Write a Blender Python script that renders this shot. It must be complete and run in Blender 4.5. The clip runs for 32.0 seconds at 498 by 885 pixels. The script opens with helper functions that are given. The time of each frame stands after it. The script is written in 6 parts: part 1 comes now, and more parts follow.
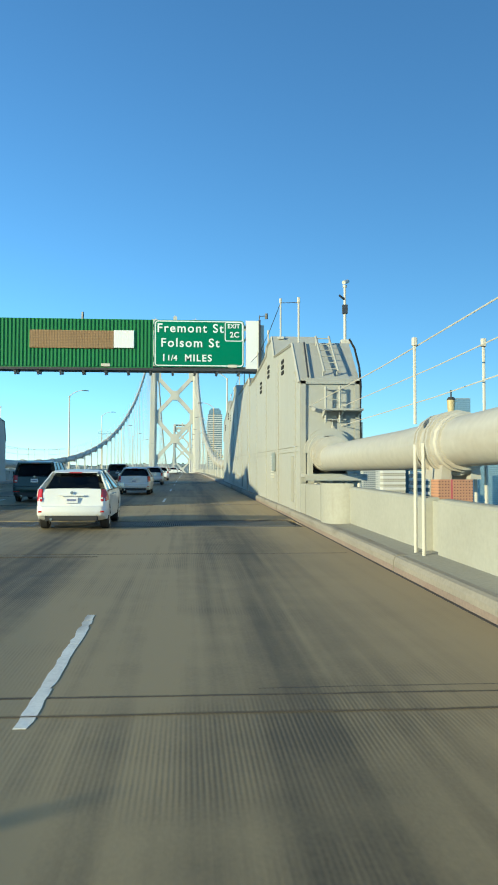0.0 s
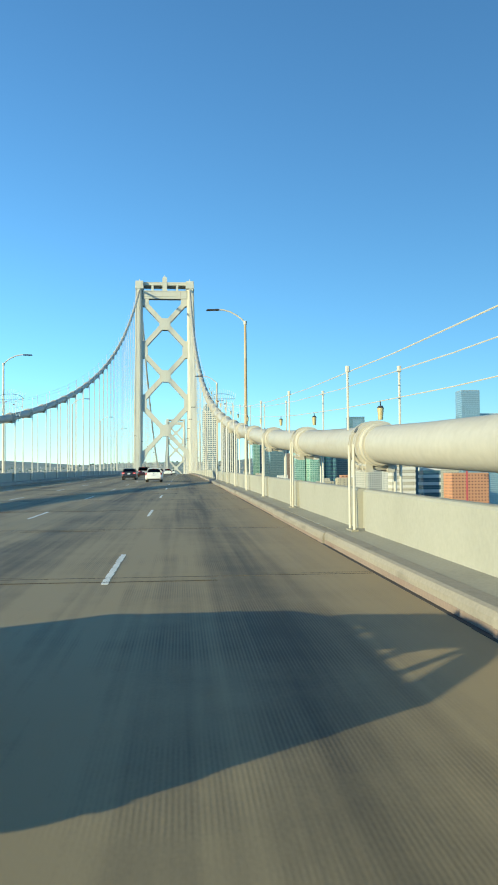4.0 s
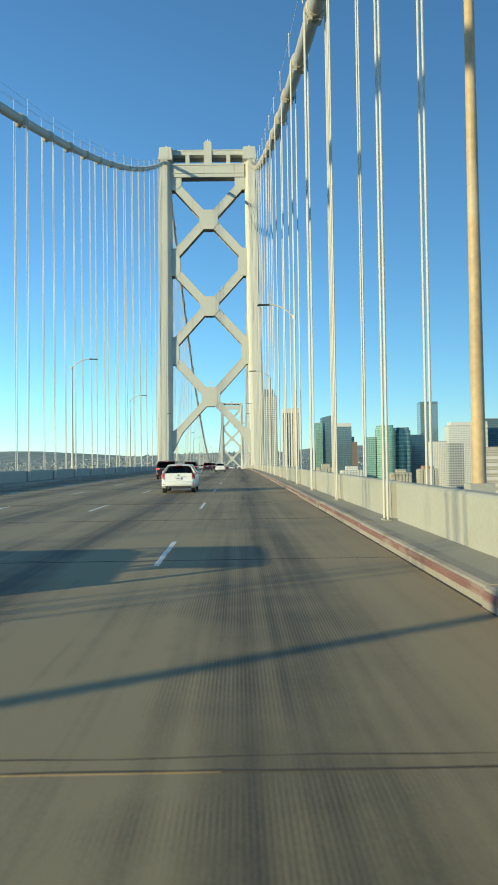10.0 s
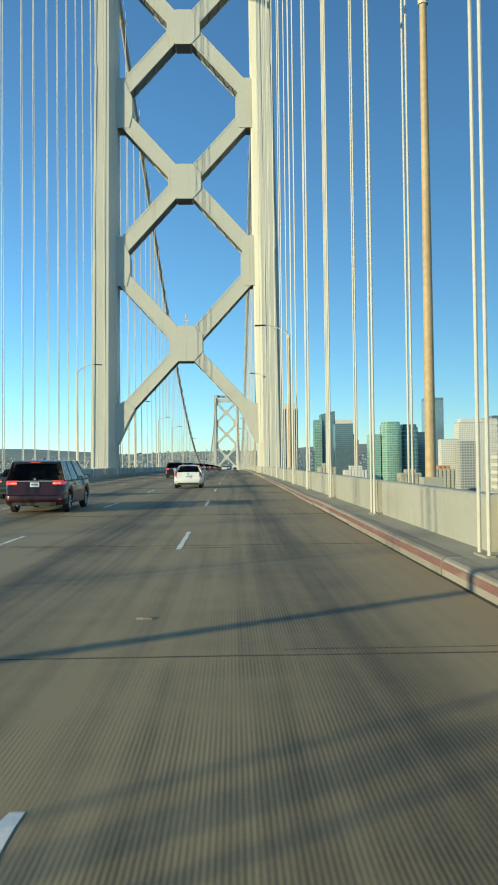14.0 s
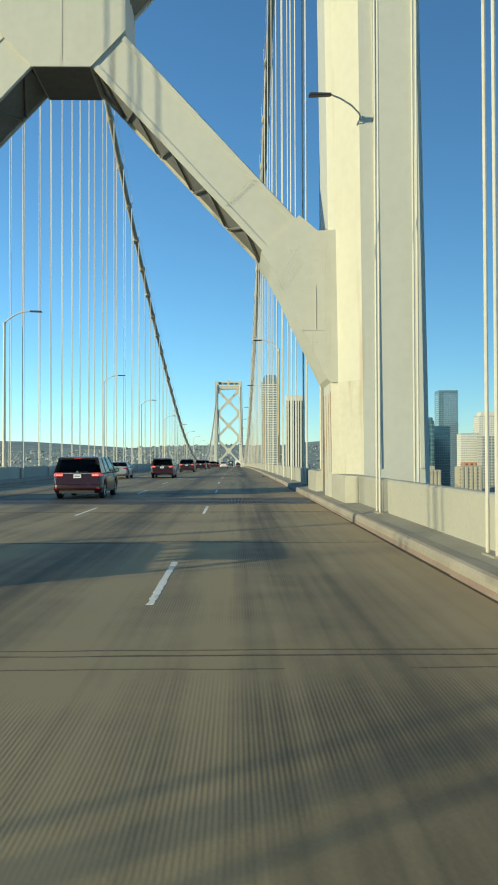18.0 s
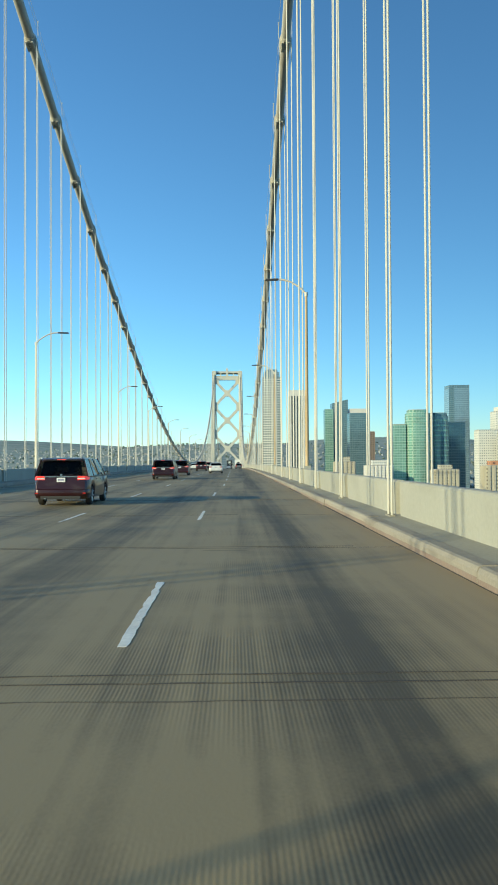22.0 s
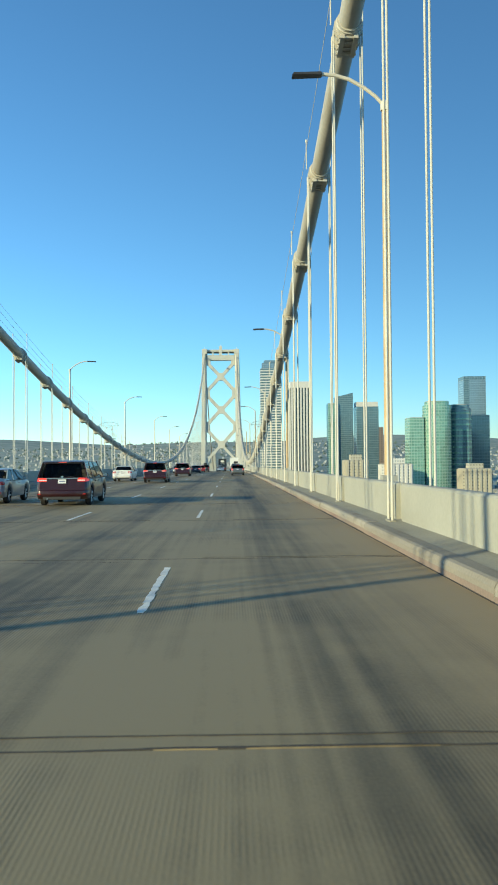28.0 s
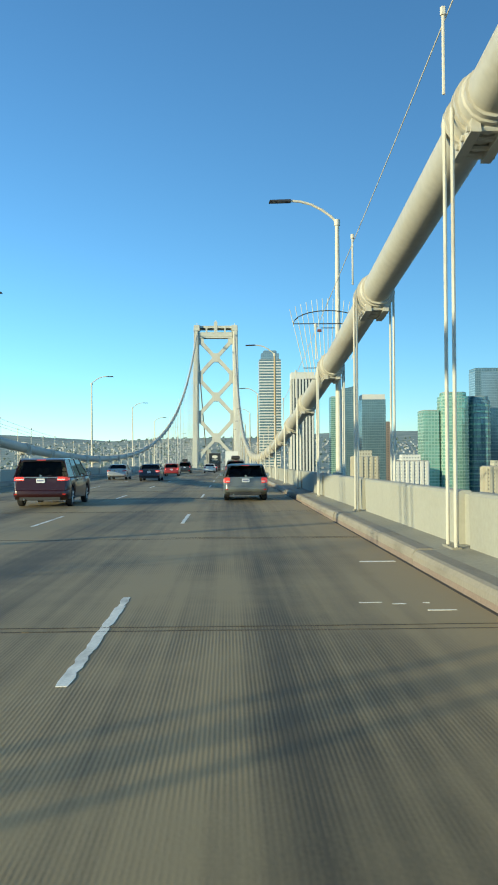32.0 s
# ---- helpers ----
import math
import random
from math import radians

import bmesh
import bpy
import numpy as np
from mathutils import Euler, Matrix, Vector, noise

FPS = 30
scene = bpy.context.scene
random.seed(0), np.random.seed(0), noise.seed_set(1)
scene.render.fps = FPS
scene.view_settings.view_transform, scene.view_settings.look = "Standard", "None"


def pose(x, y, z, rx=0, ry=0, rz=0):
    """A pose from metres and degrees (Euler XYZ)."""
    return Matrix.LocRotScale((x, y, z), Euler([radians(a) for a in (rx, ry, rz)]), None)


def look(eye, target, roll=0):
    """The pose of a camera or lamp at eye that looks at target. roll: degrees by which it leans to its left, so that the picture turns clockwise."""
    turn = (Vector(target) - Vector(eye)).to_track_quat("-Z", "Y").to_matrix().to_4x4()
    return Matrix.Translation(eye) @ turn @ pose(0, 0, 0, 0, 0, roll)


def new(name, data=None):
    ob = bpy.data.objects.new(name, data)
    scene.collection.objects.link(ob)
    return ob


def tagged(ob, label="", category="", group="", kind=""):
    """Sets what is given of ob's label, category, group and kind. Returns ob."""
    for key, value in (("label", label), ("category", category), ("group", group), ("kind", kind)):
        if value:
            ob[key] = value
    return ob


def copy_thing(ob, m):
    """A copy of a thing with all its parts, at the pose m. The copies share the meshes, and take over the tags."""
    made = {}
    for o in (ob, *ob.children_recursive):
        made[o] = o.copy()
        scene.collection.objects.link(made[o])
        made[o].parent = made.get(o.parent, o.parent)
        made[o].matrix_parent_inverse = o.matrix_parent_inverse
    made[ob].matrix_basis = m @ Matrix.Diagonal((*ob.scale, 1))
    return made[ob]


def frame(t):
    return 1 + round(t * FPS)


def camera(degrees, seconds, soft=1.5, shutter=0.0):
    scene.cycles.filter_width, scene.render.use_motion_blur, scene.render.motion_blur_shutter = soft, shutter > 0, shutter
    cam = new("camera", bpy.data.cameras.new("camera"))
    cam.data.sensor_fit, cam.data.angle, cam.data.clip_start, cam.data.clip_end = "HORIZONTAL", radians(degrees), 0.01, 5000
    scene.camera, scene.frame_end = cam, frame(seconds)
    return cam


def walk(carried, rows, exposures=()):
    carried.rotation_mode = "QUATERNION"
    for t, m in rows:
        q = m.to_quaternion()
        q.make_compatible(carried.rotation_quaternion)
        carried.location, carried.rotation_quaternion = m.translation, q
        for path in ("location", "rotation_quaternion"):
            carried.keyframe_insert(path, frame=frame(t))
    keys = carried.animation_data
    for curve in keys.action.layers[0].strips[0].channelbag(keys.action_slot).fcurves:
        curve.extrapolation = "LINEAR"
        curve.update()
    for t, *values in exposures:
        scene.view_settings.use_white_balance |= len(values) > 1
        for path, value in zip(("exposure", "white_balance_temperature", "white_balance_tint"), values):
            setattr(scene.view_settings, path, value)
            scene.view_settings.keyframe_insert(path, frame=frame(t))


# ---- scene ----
C_CREST = 1.86e-5            # the deck is a long crest curve, highest at the near tower


def road_z(y):
    return -C_CREST * y * y


def road_tilt(y):
    return math.degrees(math.atan(-2 * C_CREST * y))


def deck_z(y):
    """The road's surface lies a little under the line of the deck's main girders."""
    return road_z(y) - 0.19


# ---- camera: seconds, x, y along the deck, eye over the deck, yaw, pitch against the deck, roll ----
cam = camera(33.55, 32.0, soft=1.8, shutter=0.04)
PATH = [
    (0, 6.13, -421.11, 1.42, -4.31, 1.50, 0.04),
    (0.5, 6.13, -410.57, 1.42, -4.35, 1.52, 0.04),
    (1, 6.13, -400.02, 1.42, -4.53, 1.78, 0.05),
    (1.5, 6.16, -389.48, 1.42, -4.70, 2.05, -0.03),
    (2, 6.16, -378.92, 1.42, -4.76, 2.26, -0.17),
    (2.5, 6.16, -368.37, 1.42, -4.84, 1.98, -0.27),
    (3, 6.16, -357.81, 1.42, -4.88, 1.58, -0.39),
    (3.5, 6.17, -346.90, 1.42, -4.76, 1.49, -0.48),
    (5.5, 6.29, -302.30, 1.41, -4.71, 1.64, -0.59),
    (6, 6.37, -290.78, 1.39, -4.73, 1.62, -0.63),
    (6.5, 6.41, -279.65, 1.41, -4.79, 1.66, -0.55),
    (7, 6.46, -268.46, 1.42, -4.42, 1.60, -0.78),
    (7.5, 6.46, -257.21, 1.42, -2.69, 1.43, -0.51),
    (8, 6.49, -245.89, 1.43, -1.42, 1.20, -0.43),
    (8.5, 6.56, -234.50, 1.45, -1.34, 1.09, -0.56),
    (9, 6.56, -223.08, 1.49, -1.20, 1.27, -0.49),
    (9.5, 6.48, -211.63, 1.45, -0.92, 1.23, -0.72),
    (10, 6.43, -200.18, 1.43, -0.76, 1.19, -0.83),
    (10.5, 6.40, -188.73, 1.42, -0.73, 1.03, -0.84),
    (11, 6.32, -177.32, 1.42, -0.80, 1.10, -0.66),
    (11.5, 6.22, -166.00, 1.43, -1.03, 1.23, -0.21),
    (12, 6.14, -154.80, 1.43, -1.30, 1.15, 0.32),
    (12.5, 6.11, -143.72, 1.44, -1.37, 1.13, 0.35),
    (13, 6.11, -132.75, 1.47, -1.25, 1.11, -0.09),
    (13.5, 6.15, -121.95, 1.44, -1.43, 1.49, -0.29),
    (14, 6.16, -111.31, 1.43, -1.12, 1.28, -0.65),
    (14.5, 6.10, -100.76, 1.43, -1.35, 1.45, -0.88),
    (16.5, 6.11, -59.13, 1.45, -0.98, 1.03, -0.77),
    (17, 6.15, -48.91, 1.50, -1.04, 1.05, -0.48),
    (17.5, 6.06, -38.89, 1.48, -0.92, 1.14, -0.42),
    (18, 6.09, -28.95, 1.44, -0.93, 1.08, -0.16),
    (18.5, 6.08, -19.04, 1.43, -0.92, 1.12, 0.03),
    (19, 6.05, -9.15, 1.43, -1.09, 1.25, 0.25),
    (19.5, 6.04, 0.69, 1.42, -1.10, 1.13, 0.10),
    (20, 6.02, 10.49, 1.42, -1.18, 1.12, -0.00),
    (20.5, 5.96, 20.23, 1.42, -1.17, 1.15, -0.15),
    (21, 5.94, 29.91, 1.42, -1.17, 1.15, -0.22),
    (21.5, 5.93, 39.58, 1.42, -1.13, 1.17, -0.28),
    (22, 5.94, 49.29, 1.43, -0.97, 1.17, -0.32),
    (22.5, 6.05, 59.09, 1.44, -0.95, 1.26, -0.14),
    (23, 6.02, 69.10, 1.47, -0.93, 1.31, -0.11),
    (23.5, 6.01, 79.23, 1.44, -0.92, 1.37, 0.06),
    (24, 5.92, 89.41, 1.43, -0.85, 1.36, -0.01),
    (24.5, 5.94, 99.50, 1.44, -0.91, 1.42, -0.02),
    (25, 5.97, 109.53, 1.46, -1.08, 1.40, -0.04),
    (25.5, 5.98, 119.53, 1.43, -1.26, 1.39, -0.19),
    (27.5, 6.13, 159.52, 1.42, -1.25, 1.22, -0.43),
    (28, 6.11, 169.55, 1.41, -1.25, 1.34, -0.52),
    (28.5, 6.01, 179.60, 1.42, -1.13, 1.27, -0.52),
    (29, 5.99, 189.62, 1.42, -1.03, 1.25, -0.46),
    (29.5, 6.02, 199.59, 1.44, -1.01, 1.22, -0.44),
    (30, 6.08, 209.51, 1.47, -1.07, 1.24, -0.39),
    (30.5, 6.08, 219.37, 1.44, -1.26, 1.27, -0.35),
    (31, 6.14, 229.17, 1.42, -1.47, 1.20, -0.31),
    (31.5, 6.22, 238.95, 1.41, -1.48, 1.22, -0.31),
    (32, 6.31, 248.76, 1.39, -1.45, 1.26, -0.38),
]
walk(cam, [(t, look((x, y, road_z(y) + h), Vector((x, y, road_z(y) + h)) + Vector((
    -math.sin(radians(yaw)) * math.cos(radians(p + road_tilt(y))),
    math.cos(radians(yaw)) * math.cos(radians(p + road_tilt(y))),
    math.sin(radians(p + road_tilt(y))))), roll)) for t, x, y, h, yaw, p, roll in PATH],
    exposures=[(0.0, 0.70, 6150, -10), (1.0, 0.64, 5950, -10), (2.0, 0.80, 6420, -10), (3.2, 0.84, 6420, -10), (5.5, 0.66, 6480, -9), (11.0, 0.52, 6640, -9), (14.0, 0.48, 6680, -9),
               (18.0, 0.42, 6660, -9), (19.0, 0.32, 6350, -10), (20.2, 0.50, 6430, -10), (22.0, 0.56, 6450, -10), (28.0, 0.62, 6480, -10), (32.0, 0.66, 6480, -10)])



# ---- light: low morning sun from behind on the left, clear sky ----
SUN_WAY = Vector((1.0, 0.66, -0.26)).normalized()
world = bpy.data.worlds.new("clear_sky")
scene.world = world
world.use_nodes = True
sky = world.node_tree.nodes.new("ShaderNodeTexSky")
sky.sky_type = "NISHITA"
sky.sun_disc = False
sky.sun_elevation = math.asin(-SUN_WAY.z)
sky.sun_rotation = math.atan2(SUN_WAY.x, -SUN_WAY.y)
sky.altitude = 50
sky.air_density, sky.dust_density, sky.ozone_density = 0.85, 0.0, 4.7
back = world.node_tree.nodes["Background"]
back.inputs["Strength"].default_value = 0.15
world.node_tree.links.new(sky.outputs[0], back.inputs["Color"])
sun = new("sun", bpy.data.lights.new("sun", "SUN"))
sun.data.energy, sun.data.angle, sun.data.color = 3.9, radians(0.55), (1.0, 0.84, 0.59)
sun.matrix_world = look((0, 0, 300), Vector((0, 0, 300)) + SUN_WAY)


# ---- materials ----
def material(name, base, rough=0.6, metal=0.0, spread=0.12, grain=30.0, patch=0.6, bump=0.02, stain=None, alpha_spec=0.5, each=0.0, rust=None):
    """Base colour with fine grain, large patches, an optional stain colour with its amount, and relief."""
    m = bpy.data.materials.new(name)
    m.use_nodes = True
    n, l = m.node_tree.nodes, m.node_tree.links
    b = n["Principled BSDF"]
    b.inputs["Roughness"].default_value, b.inputs["Metallic"].default_value = rough, metal
    b.inputs["Specular IOR Level"].default_value = alpha_spec
    fine, big = n.new("ShaderNodeTexNoise"), n.new("ShaderNodeTexNoise")
    fine.inputs["Scale"].default_value, fine.inputs["Detail"].default_value = grain, 4
    big.inputs["Scale"].default_value, big.inputs["Detail"].default_value = patch, 5
    geo = n.new("ShaderNodeNewGeometry")
    l.new(geo.outputs["Position"], fine.inputs["Vector"])
    l.new(geo.outputs["Position"], big.inputs["Vector"])
    mul = n.new("ShaderNodeMath")
    mul.operation = "ADD"
    l.new(fine.outputs["Fac"], mul.inputs[0])
    l.new(big.outputs["Fac"], mul.inputs[1])
    ramp = n.new("ShaderNodeMapRange")
    ramp.inputs["From Min"].default_value, ramp.inputs["From Max"].default_value = 0.6, 1.4
    ramp.inputs["To Min"].default_value, ramp.inputs["To Max"].default_value = 1 - spread, 1 + spread
    l.new(mul.outputs[0], ramp.inputs["Value"])
    last = ramp.outputs["Result"]
    if each:
        info = n.new("ShaderNodeObjectInfo")
        rr = n.new("ShaderNodeMapRange")
        rr.inputs["To Min"].default_value, rr.inputs["To Max"].default_value = 1 - each, 1 + each
        l.new(info.outputs["Random"], rr.inputs["Value"])
        mm = n.new("ShaderNodeMath")
        mm.operation = "MULTIPLY"
        l.new(last, mm.inputs[0])
        l.new(rr.outputs["Result"], mm.inputs[1])
        last = mm.outputs[0]
    vm = n.new("ShaderNodeVectorMath")
    vm.operation = "SCALE"
    vm.inputs[0].default_value = base
    l.new(last, vm.inputs["Scale"])
    colour = vm.outputs["Vector"]
    if stain:
        tint, amount, scale = stain
        st = n.new("ShaderNodeTexNoise")
        st.inputs["Scale"].default_value, st.inputs["Detail"].default_value = 1.0, 6
        mp = n.new("ShaderNodeMapping")
        mp.inputs["Scale"].default_value = scale
        l.new(geo.outputs["Position"], mp.inputs["Vector"])
        l.new(mp.outputs["Vector"], st.inputs["Vector"])
        sr = n.new("ShaderNodeMapRange")
        sr.inputs["From Min"].default_value, sr.inputs["From Max"].default_value = 0.56, 0.74
        sr.inputs["To Max"].default_value = amount
        l.new(st.outputs["Fac"], sr.inputs["Value"])
        mix = n.new("ShaderNodeMix")
        mix.data_type = "RGBA"
        l.new(sr.outputs["Result"], mix.inputs[0])
        l.new(colour, mix.inputs[6])
        mix.inputs[7].default_value = (*tint, 1)
        colour = mix.outputs[2]
    if rust:
        # narrow rusty runs down the surface
        tint, amount, scale = rust
        st = n.new("ShaderNodeTexNoise")
        st.inputs["Scale"].default_value, st.inputs["Detail"].default_value = 1.0, 4
        mp = n.new("ShaderNodeMapping")
        mp.inputs["Scale"].default_value, mp.inputs["Location"].default_value = scale, (3.7, 1.3, 8.1)
        l.new(geo.outputs["Position"], mp.inputs["Vector"])
        l.new(mp.outputs["Vector"], st.inputs["Vector"])
        sr = n.new("ShaderNodeMapRange")
        sr.inputs["From Min"].default_value, sr.inputs["From Max"].default_value = 0.64, 0.76
        sr.inputs["To Max"].default_value = amount
        l.new(st.outputs["Fac"], sr.inputs["Value"])
        mix = n.new("ShaderNodeMix")
        mix.data_type = "RGBA"
        l.new(sr.outputs["Result"], mix.inputs[0])
        l.new(colour, mix.inputs[6])
        mix.inputs[7].default_value = (*tint, 1)
        colour = mix.outputs[2]
    l.new(colour, b.inputs["Base Color"])
    if bump:
        bp = n.new("ShaderNodeBump")
        bp.inputs["Distance"].default_value, bp.inputs["Strength"].default_value = bump, 0.6
        l.new(fine.outputs["Fac"], bp.inputs["Height"])
        l.new(bp.outputs["Normal"], b.inputs["Normal"])
    return m


def plain(name, base, rough=0.4, metal=0.0, emit=0.0, coat=0.0):
    m = bpy.data.materials.new(name)
    m.use_nodes = True
    b = m.node_tree.nodes["Principled BSDF"]
    b.inputs["Base Color"].default_value = (*base, 1)
    b.inputs["Roughness"].default_value, b.inputs["Metallic"].default_value = rough, metal
    b.inputs["Coat Weight"].default_value = coat
    if emit:
        b.inputs["Emission Color"].default_value = (*base, 1)
        b.inputs["Emission Strength"].default_value = emit
    return m


def road_material():
    """Worn grooved concrete: dark wheel tracks along the lanes, fine lengthwise grooves, blotches."""
    m = bpy.data.materials.new("grooved_road")
    m.use_nodes = True
    n, l = m.node_tree.nodes, m.node_tree.links
    b = n["Principled BSDF"]
    b.inputs["Roughness"].default_value = 0.72
    geo = n.new("ShaderNodeNewGeometry")
    sep = n.new("ShaderNodeSeparateXYZ")
    l.new(geo.outputs["Position"], sep.inputs[0])

    def math_node(op, a, c=None, d=None):
        k = n.new("ShaderNodeMath")
        k.operation = op
        for i, v in enumerate((a, c, d)):
            if v is None:
                continue
            if isinstance(v, (int, float)):
                k.inputs[i].default_value = v
            else:
                l.new(v, k.inputs[i])
        return k.outputs[0]

    wob = n.new("ShaderNodeTexNoise")
    wob.inputs["Scale"].default_value = 0.05
    l.new(geo.outputs["Position"], wob.inputs["Vector"])
    xs = math_node("ADD", sep.outputs["X"], math_node("MULTIPLY", wob.outputs["Fac"], 0.5))
    lane = math_node("FRACT", math_node("DIVIDE", math_node("SUBTRACT", xs, 5.43), 3.66))
    # two wheel tracks and the oil strip in the middle of each lane
    track = math_node("ADD", math_node("POWER", math_node("ABSOLUTE", math_node("SINE", math_node("MULTIPLY", lane, 2 * math.pi))), 2.0), 0.0)
    oil = math_node("POWER", math_node("ABSOLUTE", math_node("SINE", math_node("MULTIPLY", lane, math.pi))), 8.0)
    stretch = n.new("ShaderNodeMapping")
    stretch.inputs["Scale"].default_value = (1.6, 0.06, 1)
    l.new(geo.outputs["Position"], stretch.inputs["Vector"])
    streak = n.new("ShaderNodeTexNoise")
    streak.inputs["Scale"].default_value, streak.inputs["Detail"].default_value = 1.0, 7
    l.new(stretch.outputs["Vector"], streak.inputs["Vector"])
    blot = n.new("ShaderNodeTexNoise")
    blot.inputs["Scale"].default_value, blot.inputs["Detail"].default_value = 0.35, 8
    l.new(geo.outputs["Position"], blot.inputs["Vector"])
    fine = n.new("ShaderNodeTexNoise")
    fine.inputs["Scale"].default_value, fine.inputs["Detail"].default_value = 40, 3
    l.new(geo.outputs["Position"], fine.inputs["Vector"])
    dark = math_node("ADD", math_node("MULTIPLY", track, 0.12), math_node("MULTIPLY", oil, 0.58))
    dark = math_node("ADD", dark, math_node("MULTIPLY", math_node("SUBTRACT", streak.outputs["Fac"], 0.5), 1.45))
    dark = math_node("ADD", dark, math_node("MULTIPLY", math_node("SUBTRACT", blot.outputs["Fac"], 0.5), 0.8))
    dark = math_node("ADD", dark, math_node("MULTIPLY", math_node("SUBTRACT", fine.outputs["Fac"], 0.5), 0.35))
    # narrow rubber and oil streaks, and blotches of spilt and dried stuff
    thin_map = n.new("ShaderNodeMapping")
    thin_map.inputs["Scale"].default_value = (7.0, 0.10, 1)
    l.new(geo.outputs["Position"], thin_map.inputs["Vector"])
    thin = n.new("ShaderNodeTexNoise")
    thin.inputs["Scale"].default_value, thin.inputs["Detail"].default_value = 1.0, 4
    l.new(thin_map.outputs["Vector"], thin.inputs["Vector"])
    dark = math_node("ADD", dark, math_node("MULTIPLY", math_node("SUBTRACT", thin.outputs["Fac"], 0.5), 0.9))
    spill = n.new("ShaderNodeTexNoise")
    spill.inputs["Scale"].default_value, spill.inputs["Detail"].default_value = 1.7, 6
    l.new(geo.outputs["Position"], spill.inputs["Vector"])
    dark = math_node("ADD", dark, math_node("MULTIPLY", math_node("SUBTRACT", spill.outputs["Fac"], 0.5), 0.45))
    # groove lines alternate darker and lighter where they are not worn off
    patchy = n.new("ShaderNodeMapRange")
    patchy.inputs["From Min"].default_value, patchy.inputs["From Max"].default_value = 0.45, 0.62
    l.new(blot.outputs["Fac"], patchy.inputs["Value"])
    groove = math_node("MULTIPLY", patchy.outputs["Result"], math_node("SINE", math_node("MULTIPLY", sep.outputs["X"], 2 * math.pi / 0.03)))
    dark = math_node("ADD", dark, math_node("MULTIPLY", groove, 0.16))
    # the gutter along the kerb stays browner
    edge = n.new("ShaderNodeMapRange")
    edge.inputs["From Min"].default_value, edge.inputs["From Max"].default_value = 7.2, 8.8
    l.new(math_node("ABSOLUTE", sep.outputs["X"]), edge.inputs["Value"])
    ramp = n.new("ShaderNodeValToRGB")
    ramp.color_ramp.elements[0].position, ramp.color_ramp.elements[0].color = 0.0, (0.328, 0.254, 0.134, 1)
    ramp.color_ramp.elements[1].position, ramp.color_ramp.elements[1].color = 0.8, (0.097, 0.077, 0.043, 1)
    l.new(dark, ramp.inputs["Fac"])
    mix = n.new("ShaderNodeMix")
    mix.data_type = "RGBA"
    l.new(math_node("MULTIPLY", edge.outputs["Result"], 0.7), mix.inputs[0])
    l.new(ramp.outputs["Color"], mix.inputs[6])
    mix.inputs[7].default_value = (0.37, 0.275, 0.15, 1)
    l.new(mix.outputs[2], b.inputs["Base Color"])
    bp = n.new("ShaderNodeBump")
    bp.inputs["Distance"].default_value, bp.inputs["Strength"].default_value = 0.0015, 0.3
    l.new(math_node("ADD", groove, math_node("MULTIPLY", fine.outputs["Fac"], 2.0)), bp.inputs["Height"])
    l.new(bp.outputs["Normal"], b.inputs["Normal"])
    return m


def facade_material(name, glass, frame_col, wide, high, rough=0.25, fill=0.72, metal=0.0, mixed=0.2):
    """A curtain wall seen from afar: panes of slightly differing tint between frames, at true size."""
    m = bpy.data.materials.new(name)
    m.use_nodes = True
    n, l = m.node_tree.nodes, m.node_tree.links
    b = n["Principled BSDF"]
    b.inputs["Metallic"].default_value = metal
    geo = n.new("ShaderNodeTexCoord")
    sep = n.new("ShaderNodeSeparateXYZ")
    l.new(geo.outputs["Object"], sep.inputs[0])

    def mn(op, a, c=None):
        k = n.new("ShaderNodeMath")
        k.operation = op
        for i, v in enumerate((a, c)):
            if v is None:
                continue
            if isinstance(v, (int, float)):
                k.inputs[i].default_value = v
            else:
                l.new(v, k.inputs[i])
        return k.outputs[0]

    along = mn("ADD", sep.outputs["X"], sep.outputs["Y"])
    u, v = mn("DIVIDE", along, wide), mn("DIVIDE", sep.outputs["Z"], high)
    pane = mn("MULTIPLY", mn("LESS_THAN", mn("FRACT", u), fill + 0.08), mn("LESS_THAN", mn("FRACT", v), fill))
    comb = n.new("ShaderNodeCombineXYZ")
    l.new(mn("FLOOR", u), comb.inputs[0])
    l.new(mn("FLOOR", v), comb.inputs[1])
    wn = n.new("ShaderNodeTexWhiteNoise")
    l.new(comb.outputs[0], wn.inputs["Vector"])
    vary = n.new("ShaderNodeMapRange")
    vary.inputs["To Min"].default_value, vary.inputs["To Max"].default_value = 1 - mixed, 1 + mixed
    l.new(wn.outputs["Value"], vary.inputs["Value"])
    vs = n.new("ShaderNodeVectorMath")
    vs.operation = "SCALE"
    vs.inputs[0].default_value = glass
    l.new(vary.outputs["Result"], vs.inputs["Scale"])
    mix = n.new("ShaderNodeMix")
    mix.data_type = "RGBA"
    l.new(pane, mix.inputs[0])
    mix.inputs[6].default_value = (*frame_col, 1)
    l.new(vs.outputs["Vector"], mix.inputs[7])
    l.new(mix.outputs[2], b.inputs["Base Color"])
    rg = n.new("ShaderNodeMapRange")
    rg.inputs["To Min"].default_value, rg.inputs["To Max"].default_value = 0.8, rough
    l.new(pane, rg.inputs["Value"])
    l.new(rg.outputs["Result"], b.inputs["Roughness"])
    return m


